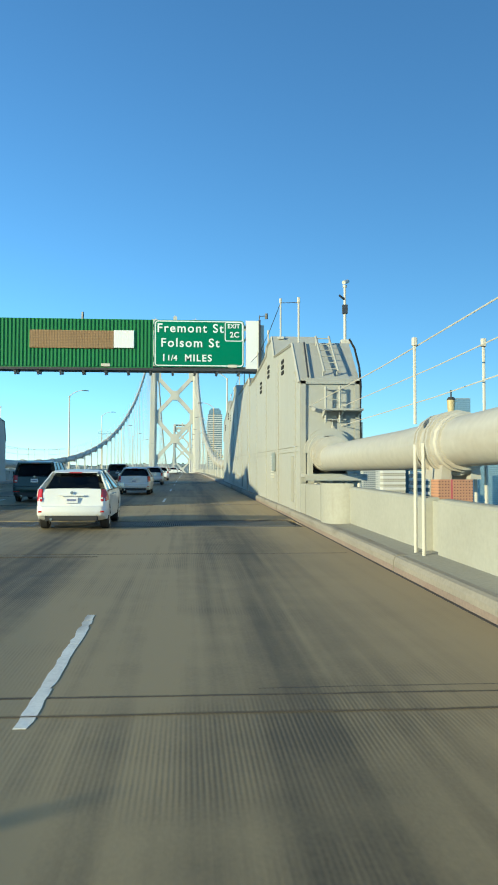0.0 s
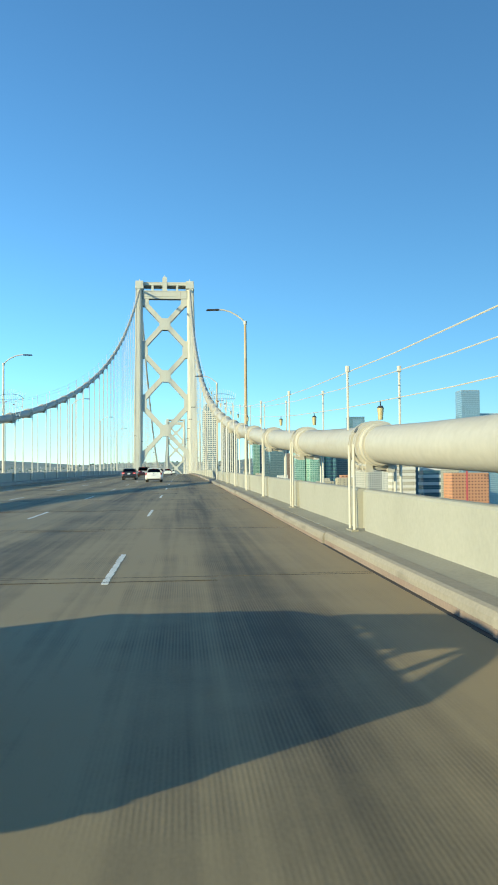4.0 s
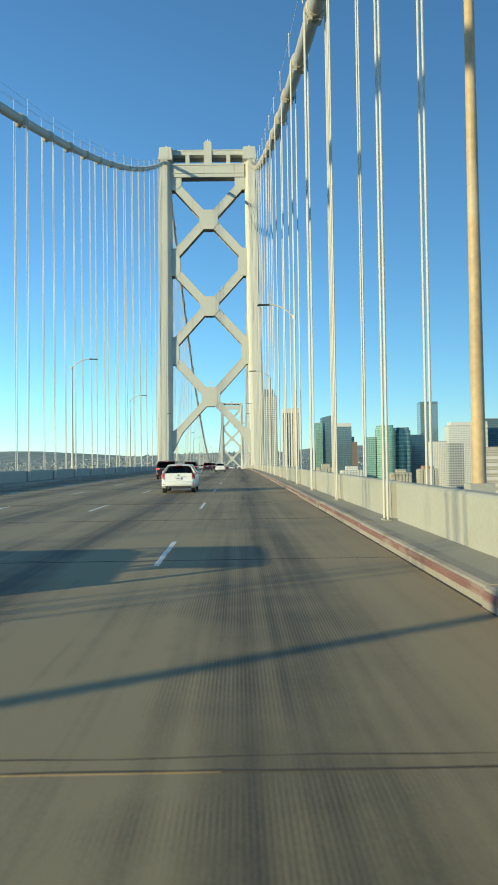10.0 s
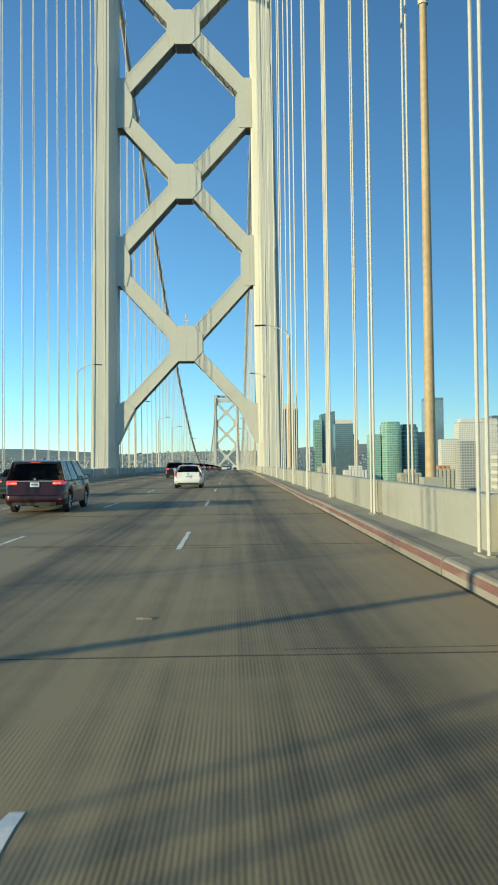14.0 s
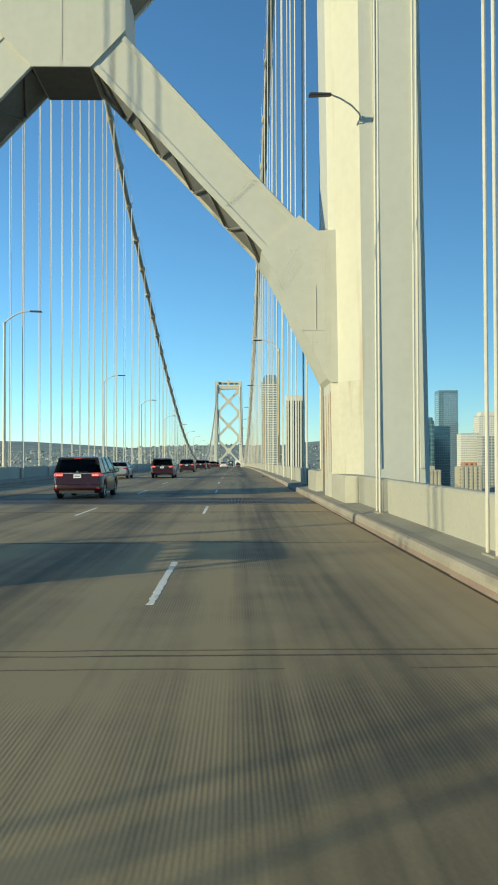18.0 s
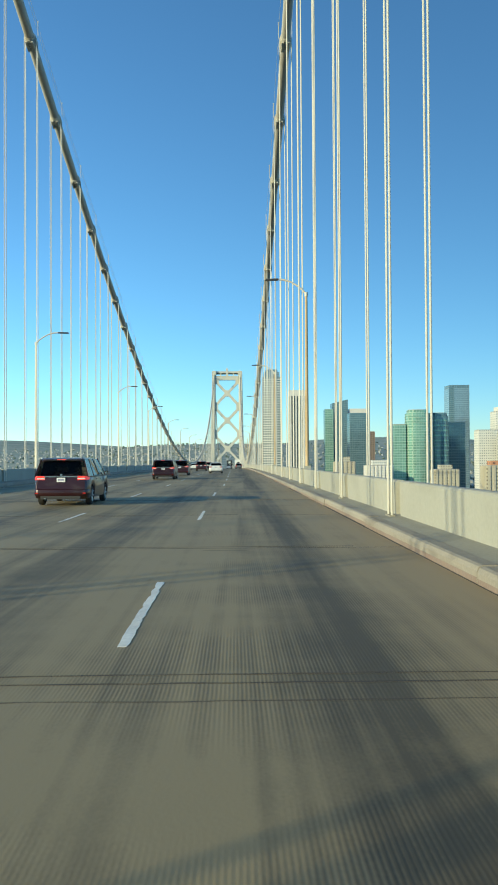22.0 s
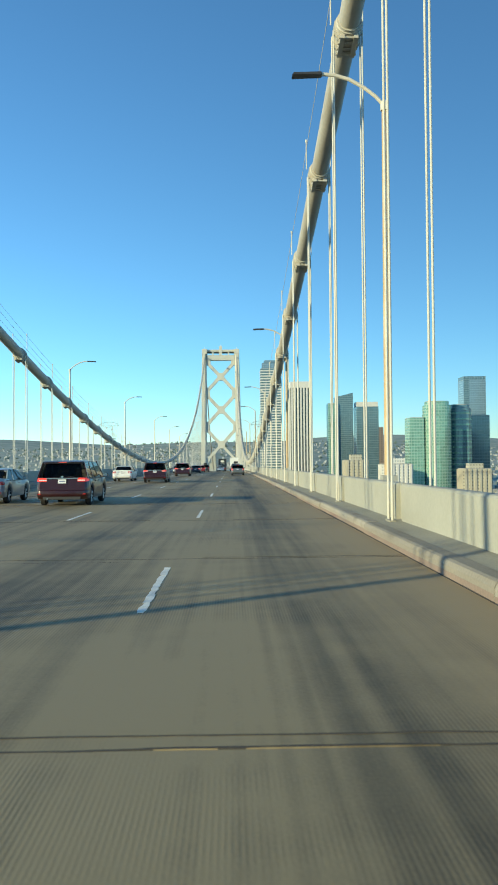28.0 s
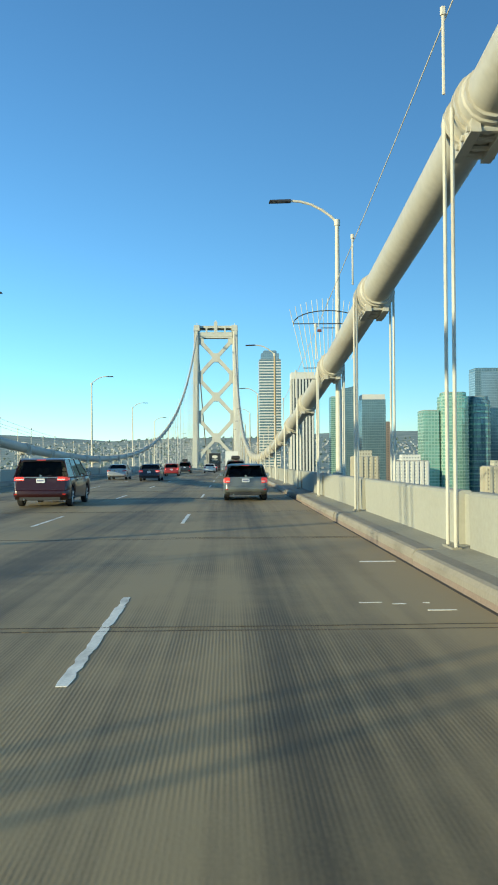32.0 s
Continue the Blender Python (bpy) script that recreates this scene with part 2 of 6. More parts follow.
ROAD = road_material()
CONCRETE = material("parapet_concrete", (0.37, 0.36, 0.305), 0.85, spread=0.1, grain=14, patch=0.5, bump=0.006, stain=((0.29, 0.275, 0.22), 0.5, (0.9, 0.35, 0.8)), each=0.06, rust=((0.22, 0.19, 0.15), 0.45, (1.6, 1.1, 0.25)))
KERB = material("kerb_concrete", (0.30, 0.27, 0.22), 0.9, spread=0.16, grain=20, patch=0.8, bump=0.01, stain=((0.16, 0.14, 0.11), 0.7, (3, 0.7, 3)), each=0.12)
WALK = material("walkway_concrete", (0.30, 0.285, 0.235), 0.9, spread=0.14, grain=18, patch=0.5, bump=0.008, stain=((0.18, 0.155, 0.12), 0.5, (1, 0.3, 1)))
RED_KERB = material("red_kerb_paint", (0.20, 0.10, 0.085), 0.8, spread=0.25, grain=25, patch=1.2, bump=0.005, stain=((0.34, 0.28, 0.21), 0.9, (3, 0.5, 5)))
STEEL = material("cream_bridge_paint", (0.53, 0.52, 0.45), 0.5, spread=0.06, grain=3, patch=0.15, bump=0.004, stain=((0.43, 0.38, 0.27), 0.2, (1.1, 1.1, 0.16)), rust=((0.34, 0.20, 0.09), 0.45, (1.6, 1.6, 0.10)))
FOOTSTEEL = material("streaked_bridge_paint", (0.50, 0.48, 0.40), 0.55, spread=0.1, grain=5, patch=0.4, bump=0.004, stain=((0.36, 0.30, 0.19), 0.75, (2.2, 2.2, 0.22)), rust=((0.30, 0.15, 0.06), 0.8, (2.6, 2.6, 0.25)))
# dark tone paints the shade under braces, gussets and top strut
SOFFIT = material("shade_toned_underside", (0.17, 0.165, 0.15), 0.8, spread=0.2, grain=4, patch=0.4, bump=0.003)
CABLE = material("cable_wrap_paint", (0.46, 0.43, 0.365), 0.55, spread=0.12, grain=6, patch=0.35, bump=0.006, stain=((0.34, 0.27, 0.20), 0.6, (1.4, 0.18, 1.4)))
ROPE = material("suspender_rope_paint", (0.56, 0.535, 0.46), 0.5, spread=0.1, grain=8, patch=0.6, bump=0.003, stain=((0.42, 0.33, 0.22), 0.5, (1, 1, 0.35)))
WALLSTEEL = material("housing_plate_paint", (0.41, 0.40, 0.35), 0.6, spread=0.06, grain=4, patch=0.25, bump=0.004, stain=((0.38, 0.34, 0.25), 0.5, (0.8, 0.8, 0.15)), rust=((0.28, 0.23, 0.16), 0.55, (1.8, 1.8, 0.12)))
LAMPWOOD = material("rusty_lamp_steel", (0.46, 0.33, 0.18), 0.6, spread=0.2, grain=9, patch=0.8, bump=0.004, stain=((0.60, 0.52, 0.38), 0.7, (1, 1, 0.5)))
RUSTED = material("rusted_plate_edge", (0.33, 0.21, 0.12), 0.75, spread=0.25, grain=9, patch=1.5, bump=0.004, stain=((0.48, 0.44, 0.34), 0.8, (6, 6, 0.8)))
LAMPGREY = material("pale_lamp_steel", (0.60, 0.55, 0.45), 0.5, spread=0.1, bump=0.003)
DARKSTEEL = material("dark_joint_steel", (0.09, 0.085, 0.08), 0.45, metal=0.6, spread=0.25, grain=30, bump=0.004)
PALESTEEL = material("worn_joint_steel", (0.15, 0.143, 0.13), 0.55, metal=0.35, spread=0.25, grain=30, bump=0.003)
BLACK = plain("black_gap", (0.012, 0.012, 0.012), 0.9)
LANEPAINT = material("worn_lane_paint", (0.80, 0.78, 0.70), 0.7, spread=0.2, grain=30, patch=2.5, bump=0.004, stain=((0.2, 0.18, 0.15), 0.7, (2, 1, 1)))
# tar of the joints; also paints the shade line along the kerb
SEAL_SHADE = plain("sealant_and_kerb_shade", (0.055, 0.048, 0.04), 0.8)
TOE = material("dirty_kerb_toe", (0.25, 0.19, 0.155), 0.9, spread=0.2, grain=20, patch=0.8, bump=0.01, stain=((0.19, 0.11, 0.095), 0.6, (2, 0.5, 2)))


# ---- building helpers ----
class Shape:
    """Collects faces of one mesh."""

    def __init__(self):
        self.v, self.f = [], []

    def add(self, verts, faces):
        k = len(self.v)
        self.v += [tuple(p) for p in verts]
        self.f += [tuple(i + k for i in q) for q in faces]
        return self

    def box(self, x0, x1, y0, y1, z0, z1):
        return self.add([(x, y, z) for x in (x0, x1) for y in (y0, y1) for z in (z0, z1)],
                        [(0, 1, 3, 2), (4, 6, 7, 5), (0, 4, 5, 1), (2, 3, 7, 6), (0, 2, 6, 4), (1, 5, 7, 3)])

    def hull(self, low, high):
        """A solid between two outlines of equal length, given anticlockwise from above."""
        n = len(low)
        return self.add(list(low) + list(high), [tuple(reversed(range(n))), tuple(range(n, 2 * n))] +
                        [(i, (i + 1) % n, n + (i + 1) % n, n + i) for i in range(n)])

    def run(self, outline, y0, y1):
        """A profile in x and z drawn along y."""
        n = len(outline)
        return self.add([(x, y0, z) for x, z in outline] + [(x, y1, z) for x, z in outline],
                        [tuple(range(n)), tuple(reversed(range(n, 2 * n)))] + [((i + 1) % n, i, n + i, n + (i + 1) % n) for i in range(n)])

    def across(self, outline, x0, x1):
        """A profile in y and z drawn along x."""
        n = len(outline)
        return self.add([(x0, y, z) for y, z in outline] + [(x1, y, z) for y, z in outline],
                        [tuple(reversed(range(n))), tuple(range(n, 2 * n))] + [(i, (i + 1) % n, n + (i + 1) % n, n + i) for i in range(n)])

    def rod(self, a, b, r, r2=None, sides=8, caps=True):
        a, b = Vector(a), Vector(b)
        q = (b - a).to_track_quat("Z", "Y")
        r2 = r if r2 is None else r2
        ring = [q @ Vector((math.cos(2 * math.pi * i / sides), math.sin(2 * math.pi * i / sides), 0)) for i in range(sides)]
        faces = [(i, (i + 1) % sides, sides + (i + 1) % sides, sides + i) for i in range(sides)]
        if caps:
            faces += [tuple(reversed(range(sides))), tuple(range(sides, 2 * sides))]
        return self.add([a + r * p for p in ring] + [b + r2 * p for p in ring], faces)

    def tube(self, points, r, sides=10):
        """A round tube along points."""
        pts = [Vector(p) for p in points]
        verts = []
        for i, p in enumerate(pts):
            d = pts[min(i + 1, len(pts) - 1)] - pts[max(i - 1, 0)]
            q = d.to_track_quat("Z", "Y")
            verts += [p + q @ Vector((r * math.cos(2 * math.pi * k / sides), r * math.sin(2 * math.pi * k / sides), 0)) for k in range(sides)]
        faces = [(i * sides + k, i * sides + (k + 1) % sides, (i + 1) * sides + (k + 1) % sides, (i + 1) * sides + k)
                 for i in range(len(pts) - 1) for k in range(sides)]
        faces += [tuple(reversed(range(sides))), tuple(range((len(pts) - 1) * sides, len(pts) * sides))]
        return self.add(verts, faces)

    def mesh(self, name, mat, smooth=False, bevel=0.0):
        me = bpy.data.meshes.new(name)
        me.from_pydata(self.v, [], self.f)
        if bevel:
            bm = bmesh.new()
            bm.from_mesh(me)
            bmesh.ops.remove_doubles(bm, verts=bm.verts, dist=1e-4)
            edges = [e for e in bm.edges if len(e.link_faces) == 2 and e.calc_face_angle(0) > 0.5]
            bmesh.ops.bevel(bm, geom=edges, offset=bevel, segments=2, affect="EDGES", clamp_overlap=True)
            bm.to_mesh(me)
            bm.free()
        me.materials.append(mat)
        if smooth:
            me.polygons.foreach_set("use_smooth", [True] * len(me.polygons))
            me.set_sharp_from_angle(angle=radians(38))
        return me


def part(name, shape, mat, parent, label="", smooth=False, bevel=0.0, at=None, kind=""):
    data = shape.mesh(name, mat, smooth, bevel) if isinstance(shape, Shape) else shape
    ob = new(name, data)
    ob.parent = parent
    if at is not None:
        ob.location = at
    return tagged(ob, label, kind=kind)


def thing(name, label, category, group="", kind="", at=(0, 0, 0), turn=0.0, tilt=0.0):
    ob = new(name)
    ob.empty_display_size = 0.3
    ob.matrix_basis = pose(*at, tilt, 0, turn)
    return tagged(ob, label, category, group, kind)


def solid(name, shape, mat, label, category, kind="", group="", smooth=False, bevel=0.0):
    return tagged(new(name, shape.mesh(name, mat, smooth, bevel)), label, category, group, kind)


def deck_at(y):
    """Pose of a thing that stands on the deck at y: rests on the crest curve and follows its slope."""
    return (0, y, deck_z(y)), road_tilt(y)


PITCH = 9.144               # suspender spacing
NEAR_OFF, FAR_OFF = 0.76, -4.12
CX = 10.13                  # main cable, off the bridge's middle
TOWER2_Y = 695.7
MID = 349.0
SIDE_Y = [NEAR_OFF - PITCH * n for n in range(1, 38)]
MAIN_Y = [FAR_OFF + PITCH * n for n in range(1, 77)]
EAST_Y = [-408.8, -417.94, -427.09, -436.23]


def cable_z(y):
    """Height of the main cable over the sea-level frame."""
    if y < -397:
        s = -(y + 397)
        return road_z(y) + 1.60 + 0.004 * s + 6.4e-4 * s * s
    if y < 0:
        s = y + 343
        return (road_z(y) + 1.50 - 0.0019 * s + 6.346e-4 * s * s) if s > 0 else road_z(y) + 1.6
    if y <= TOWER2_Y:
        return road_z(y) + 1.95 + 6.0e-4 * (y - MID) ** 2
    s = y - TOWER2_Y
    return road_z(y) + 1.95 + 6.0e-4 * (TOWER2_Y - MID) ** 2 - 0.44 * s + 6.5e-4 * s * s


# ---- ground: the bay and the far shore as one sheet ----
SEA = -68.0


def land_z(x, y):
    shore = 940 + 0.10 * x + 60 * noise.noise(Vector((x / 500, 3.1, 0)))
    if x < -200:
        shore += 0.35 * (-200 - x)
    d = y - shore
    if d < 0:
        return SEA
    h = SEA + 4 * min(d / 30, 1)
    rise = max(0.0, (d - 350) / 2600)
    ridge = 0.55 + 0.4 * noise.fractal(Vector((x / 1500 + 4.2, y / 1500, 0.3)), 1.0, 2.0, 2)
    h += (18 + 205 * ridge) * min(rise, 1.0) ** 1.25
    return h


def build_ground():
    ys = [-4700 + 300 * i for i in range(18)] + [700 + 60 * i for i in range(62)]
    xs = [-4700 + 134.3 * i for i in range(71)]
    s = Shape()
    s.v = [(x, y, land_z(x, y)) for y in ys for x in xs]
    w = len(xs)
    s.f = [(j * w + i, j * w + i + 1, (j + 1) * w + i + 1, (j + 1) * w + i) for j in range(len(ys) - 1) for i in range(w - 1)]
    m = bpy.data.materials.new("bay_and_hills")
    m.use_nodes = True
    n, l = m.node_tree.nodes, m.node_tree.links
    b = n["Principled BSDF"]
    geo = n.new("ShaderNodeNewGeometry")
    sep = n.new("ShaderNodeSeparateXYZ")
    l.new(geo.outputs["Position"], sep.inputs[0])
    wet = n.new("ShaderNodeMapRange")
    wet.inputs["From Min"].default_value, wet.inputs["From Max"].default_value = SEA + 0.5, SEA + 2.0
    l.new(sep.outputs["Z"], wet.inputs["Value"])
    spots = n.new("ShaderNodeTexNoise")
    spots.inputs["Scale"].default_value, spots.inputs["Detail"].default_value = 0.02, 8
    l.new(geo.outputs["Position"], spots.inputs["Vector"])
    # hill tones set paler, standing in for haze over the distance
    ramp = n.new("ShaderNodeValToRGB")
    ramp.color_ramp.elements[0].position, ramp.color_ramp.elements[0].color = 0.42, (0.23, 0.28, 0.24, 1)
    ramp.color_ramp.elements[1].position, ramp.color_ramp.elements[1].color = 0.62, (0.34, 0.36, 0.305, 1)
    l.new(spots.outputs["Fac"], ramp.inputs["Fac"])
    mix = n.new("ShaderNodeMix")
    mix.data_type = "RGBA"
    l.new(wet.outputs["Result"], mix.inputs[0])
    mix.inputs[6].default_value = (0.03, 0.06, 0.075, 1)
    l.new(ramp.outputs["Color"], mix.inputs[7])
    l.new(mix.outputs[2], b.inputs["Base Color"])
    rg = n.new("ShaderNodeMapRange")
    rg.inputs["To Min"].default_value, rg.inputs["To Max"].default_value = 0.18, 0.95
    l.new(wet.outputs["Result"], rg.inputs["Value"])
    l.new(rg.outputs["Result"], b.inputs["Roughness"])
    wave = n.new("ShaderNodeTexNoise")
    wave.inputs["Scale"].default_value = 0.25
    l.new(geo.outputs["Position"], wave.inputs["Vector"])
    bp = n.new("ShaderNodeBump")
    bp.inputs["Strength"].default_value, bp.inputs["Distance"].default_value = 0.4, 0.6
    l.new(wave.outputs["Fac"], bp.inputs["Height"])
    l.new(bp.outputs["Normal"], b.inputs["Normal"])
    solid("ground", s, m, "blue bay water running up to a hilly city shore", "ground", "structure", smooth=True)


build_ground()


# ---- deck ----
DECK_Y0, DECK_Y1 = -520.0, 1100.0
KX = 9.05                    # kerb face, off the middle


def kerb_out(y):
    """The kerb eases outwards along the anchorage."""
    return .2 * min(1, max(0, (-345 - y) / 30))


def along_deck(y0, y1, step):
    n = max(1, round((y1 - y0) / step))
    return [y0 + (y1 - y0) * i / n for i in range(n + 1)]


def build_deck():
    """Understructure of the deck as one bent slab under the road slabs."""
    ys = along_deck(DECK_Y0, DECK_Y1, 20)
    prof = [(-9.95, -0.25), (-9.95, -1.8), (9.95, -1.8), (9.95, -0.25)]
    s = Shape()
    for y in ys:
        s.v += [(x, y, z + road_z(y)) for x, z in prof]
    k = len(prof)
    s.f = [(i * k + j, i * k + (j + 1) % k, (i + 1) * k + (j + 1) % k, (i + 1) * k + j) for i in range(len(ys) - 1) for j in range(k)]
    s.f += [tuple(range(k)), tuple(reversed(range((len(ys) - 1) * k, len(ys) * k)))]
    solid("deck", s, BLACK, "dark steel underside of the bridge deck", "deck", "structure")


build_deck()


# ---- towers ----
def leg_x(z):
    return 10.15 + 0.75 * (78 - z) / 78


def tower(y):
    t = thing("bridge_tower", "tall cream-painted riveted steel bridge tower with three crossed braces", "bridge tower", "suspension towers", at=(0, y, road_z(y)))
    zs = (-76, -20, 2, 30, 55, 70, 77.5)
    for side in (-1, 1):
        # stepped leg: a deep middle cell between shallower side cells
        inner = ((-.36, -1.2), (-.30, -1.3), (-.13, -2.52), (-.13, 2.52), (-.30, 1.3), (-.36, 1.2))
        cells = (("leg_foot", inner, zs[:3] + (4.1,), FOOTSTEEL, "rust-streaked foot of the leg"),
                 ("inner_cell", inner, (4.1,) + zs[3:], STEEL, ""),
                 ("middle_cell", ((-.13, -2.62), (.40, -2.62), (.40, 2.62), (-.13, 2.62)), zs, STEEL, ""),
                 ("outer_cell", ((.40, -.6), (.56, -.6), (.56, .6), (.40, .6)), zs, STEEL, ""))
        for name, plan, levels, mat, label in cells:
            s = Shape()
            m = len(plan)
            if side < 0:
                plan = plan[::-1]
            for z in levels:
                w = 2.95 + 0.95 * (78 - z) / 78
                wider = .06 * min(1, max(0, z / 30))
                s.v += [(side * (leg_x(z) + (a - wider * (a < -.2)) * w), dep, z) for a, dep in plan]
            for i in range(len(levels) - 1):
                for j in range(m):
                    s.f.append((m * i + j, m * i + (j + 1) % m, m * i + m + (j + 1) % m, m * i + m + j))
            e = m * (len(levels) - 1)
            s.f += [tuple(reversed(range(m))), tuple(range(e, e + m))]
            part(name, s, mat, t, label)
        # rib strips up the front face
        for off, hw, out in ((0.02, .05, .06), (1.45, .07, .1)):
            s = Shape()
            for z0, z1 in zip((1.1,) + zs[3:-1], zs[3:]):
                x0, x1 = side * (leg_x(z0) + off), side * (leg_x(z1) + off * (1 - .0024 * z1))
                d = 2.62
                s.hull([(x0 - hw, -d - out, z0), (x0 + hw, -d - out, z0), (x0 + hw, -d, z0), (x0 - hw, -d, z0)],
                       [(x1 - hw, -d - out, z1), (x1 + hw, -d - out, z1), (x1 + hw, -d, z1), (x1 - hw, -d, z1)])
            part("rib", s, STEEL, t)
        # saddle housing on top of the leg
        c = side * 10.2
        s = Shape().hull([(c - 1.75, -2.9, 75.2), (c + 1.75, -2.9, 75.2), (c + 1.75, 2.9, 75.2), (c - 1.75, 2.9, 75.2)],
                         [(c - 1.55, -2.7, 78.4), (c + 1.55, -2.7, 78.4), (c + 1.55, 2.7, 78.4), (c - 1.55, 2.7, 78.4)])
        part("saddle_housing", s, STEEL, t, bevel=0.15)
        part("beacon", Shape().rod((c, 0, 78.4), (c, 0, 79.3), 0.12).rod((c, 0, 79.3), (c, 0, 79.6), 0.2), LAMPGREY, t)
    # crossed braces: open box sections, plates front, back and on top, laced below
    ctr = (61.0, 39.75, 17.65)
    for i, zc in enumerate(ctr):
        for side in (-1, 1):
            for up in (1, -1):
                wide = 1.0
                a, b = Vector((side * 1.2, 0, zc + up * .9)), Vector((side * 9.0, 0, zc + up * 9.48))
                if i == 2 and up < 0:
                    a, b, wide = Vector((side * 1.2, 0, 16.3)), Vector((side * 8.9, 0, 8.0)), 0.82
                d = (b - a).normalized()
                e = Vector((-d.z, 0, d.x)) * (1 if d.x > 0 else -1)
                at2 = lambda p, k0, k1, y0, y1: [p + e * k0 + Vector((0, y0, 0)), p + e * k1 + Vector((0, y0, 0)), p + e * k1 + Vector((0, y1, 0)), p + e * k0 + Vector((0, y1, 0))]
                bar = lambda sh, k0, k1, y0, y1: sh.hull(at2(a, k0, k1, y0, y1), at2(b, k0, k1, y0, y1))
                brace = part("brace", bar(Shape(), -wide, wide, -1.25, -1.15), STEEL, t)
                part("back_plate", bar(Shape(), -wide, wide, 1.15, 1.25), STEEL, brace)
                part("top_plate", bar(Shape(), wide - .1, wide - .001, -1.15, 1.15), STEEL, brace)
                # soffit plate and lacing coloured dark for the shade inside the box
                part("soffit", bar(Shape(), .1 - wide, .2 - wide, -1.15, 1.15), SOFFIT, brace, "laced underside in a shade-dark tone")
                for k in range(12):
                    p, q = a.lerp(b, (k + .1) / 12), a.lerp(b, (k + .9) / 12)
                    y0, y1 = (-1.1, 1.1) if k % 2 else (1.1, -1.1)
                    part("lacing_bar", Shape().rod(p - e * (wide - .04) + Vector((0, y0, 0)), q - e * (wide - .04) + Vector((0, y1, 0)), .05, sides=4), SOFFIT, brace)
                # cover strips along both edges of the front
                for k in (.12 - wide, wide - .12):
                    part("cover_strip", bar(Shape(), k - .09, k + .09, -1.285, -1.2), STEEL, brace)
        g = [(-2.25, -1.12), (-1.03, -2.42), (1.03, -2.42), (2.25, -1.12), (2.25, 1.12), (1.03, 2.34), (-1.03, 2.34), (-2.25, 1.12)]
        s = Shape()
        n = len(g)
        s.add([(x, -1.36, zc + z) for x, z in g] + [(x, 1.36, zc + z) for x, z in g],
              [tuple(range(n)), tuple(reversed(range(n, 2 * n)))] + [((k + 1) % n, k, n + k, n + (k + 1) % n) for k in range(n)])
        s.box(-0.03, 0.03, -1.372, -1.3, zc - 2.2, zc + 2.2)
        part("centre_gusset", s, STEEL, t)
        # thin dark sheet paints the shade under the gusset
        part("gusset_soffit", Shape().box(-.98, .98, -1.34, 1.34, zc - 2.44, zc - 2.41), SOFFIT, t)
    # lamp on the lowest crossing
    part("crossing_lamp", Shape().rod((0, -.3, 19.9), (0, -.3, 21.2), .05, sides=8).rod((0, -.3, 21.2), (0, -.3, 21.75), .12, .08, 10).rod((-.5, -.3, 20.9), (.5, -.3, 20.9), .03, sides=6), LAMPGREY, t)
    for zj, xi in ((72.3, 7.4), (50.05, 7.0), (28.45, 7.5), (6.9, 0)):
        for side in (-1, 1):
            xo = leg_x(zj) - 1.2
            if zj < 10:
                o = [(9.74, 9.5), (9.0, 9.45), (8.35, 10.0), (7.0, 8.7), (7.35, 8.2), (7.83, 7.3), (8.2, 6.5), (9.3, 4.25), (9.45, 4.1), (9.74, 4.1)]
            elif zj > 60:
                o = [(xo, 72.0), (6.5, 72.0), (6.5, 69.4), (7.4, 68.6), (7.9, 68.25), (xo, 68.25)]
            else:
                o = [(xo, zj + 3.85), (xi + 1.15, zj + 3.85), (xi, zj + 1.15), (xi, zj - 1.15), (xi + .45, zj - 2.98), (xo, zj - 2.98)]
            n = len(o)
            s = Shape()
            s.add([(side * x, -1.34, z) for x, z in o] + [(side * x, 1.34, z) for x, z in o],
                  [tuple(range(n)), tuple(reversed(range(n, 2 * n)))] + [((k + 1) % n, k, n + k, n + (k + 1) % n) for k in range(n)])
            part("leg_gusset", s, STEEL, t)
            if zj > 10:
                # same painted shade under the leg gussets
                zb = 68.25 if zj > 60 else zj - 2.98
                part("gusset_soffit", Shape().box(min(side * (xi + .5), side * xo), max(side * (xi + .5), side * xo), -1.33, 1.33, zb - .012, zb + .01), SOFFIT, t)
            # rivet rows on the plate
            r = Shape()
            for k in range(26 if zj > 10 else 0):
                z = zj - 3.0 + k * 0.22
                for xx in (xo - 0.22, xo - 0.42):
                    r.box(side * xx - .03, side * xx + .03, -1.375, -1.33, z - .03, z + .03)
            if zj < 10:
                # rows of rivet heads over the low corner plates and the leg beside them
                stud = lambda px, pz: r.hull([(side * px - .021, -1.335, pz - .021), (side * px + .021, -1.335, pz - .021), (side * px + .021, -1.335, pz + .021), (side * px - .021, -1.335, pz + .021)],
                                             [(side * px - .010, -1.353, pz - .010), (side * px + .010, -1.353, pz - .010), (side * px + .010, -1.353, pz + .010), (side * px - .010, -1.353, pz + .010)])
                for row in range(44):
                    for k, px in enumerate((9.25, 9.33, 9.41)):
                        stud(px, 4.55 + .104 * row + .03 * (k % 2))
                # dense field where the brace is spliced to the plate, with ragged ends
                for row in range(19):
                    for k in range(6):
                        u, v = (row - 9) * .085, (k - 2.5) * .085
                        if abs(u) < .72 - .06 * ((k * 5) % 3):
                            stud(7.98 + .56 * u + .83 * v, 7.95 + .83 * u - .56 * v)
                sc = random.Random(5)
                for k in range(60):
                    px, pz = sc.uniform(8.0, 9.2), sc.uniform(4.9, 9.0)
                    if pz > 7.7 - 2.04 * (px - 7.83):
                        stud(px, round(pz / .12) * .12)
                for px in (6.18, 6.27):
                    for row in range(9):
                        u = (row - 4) * .16
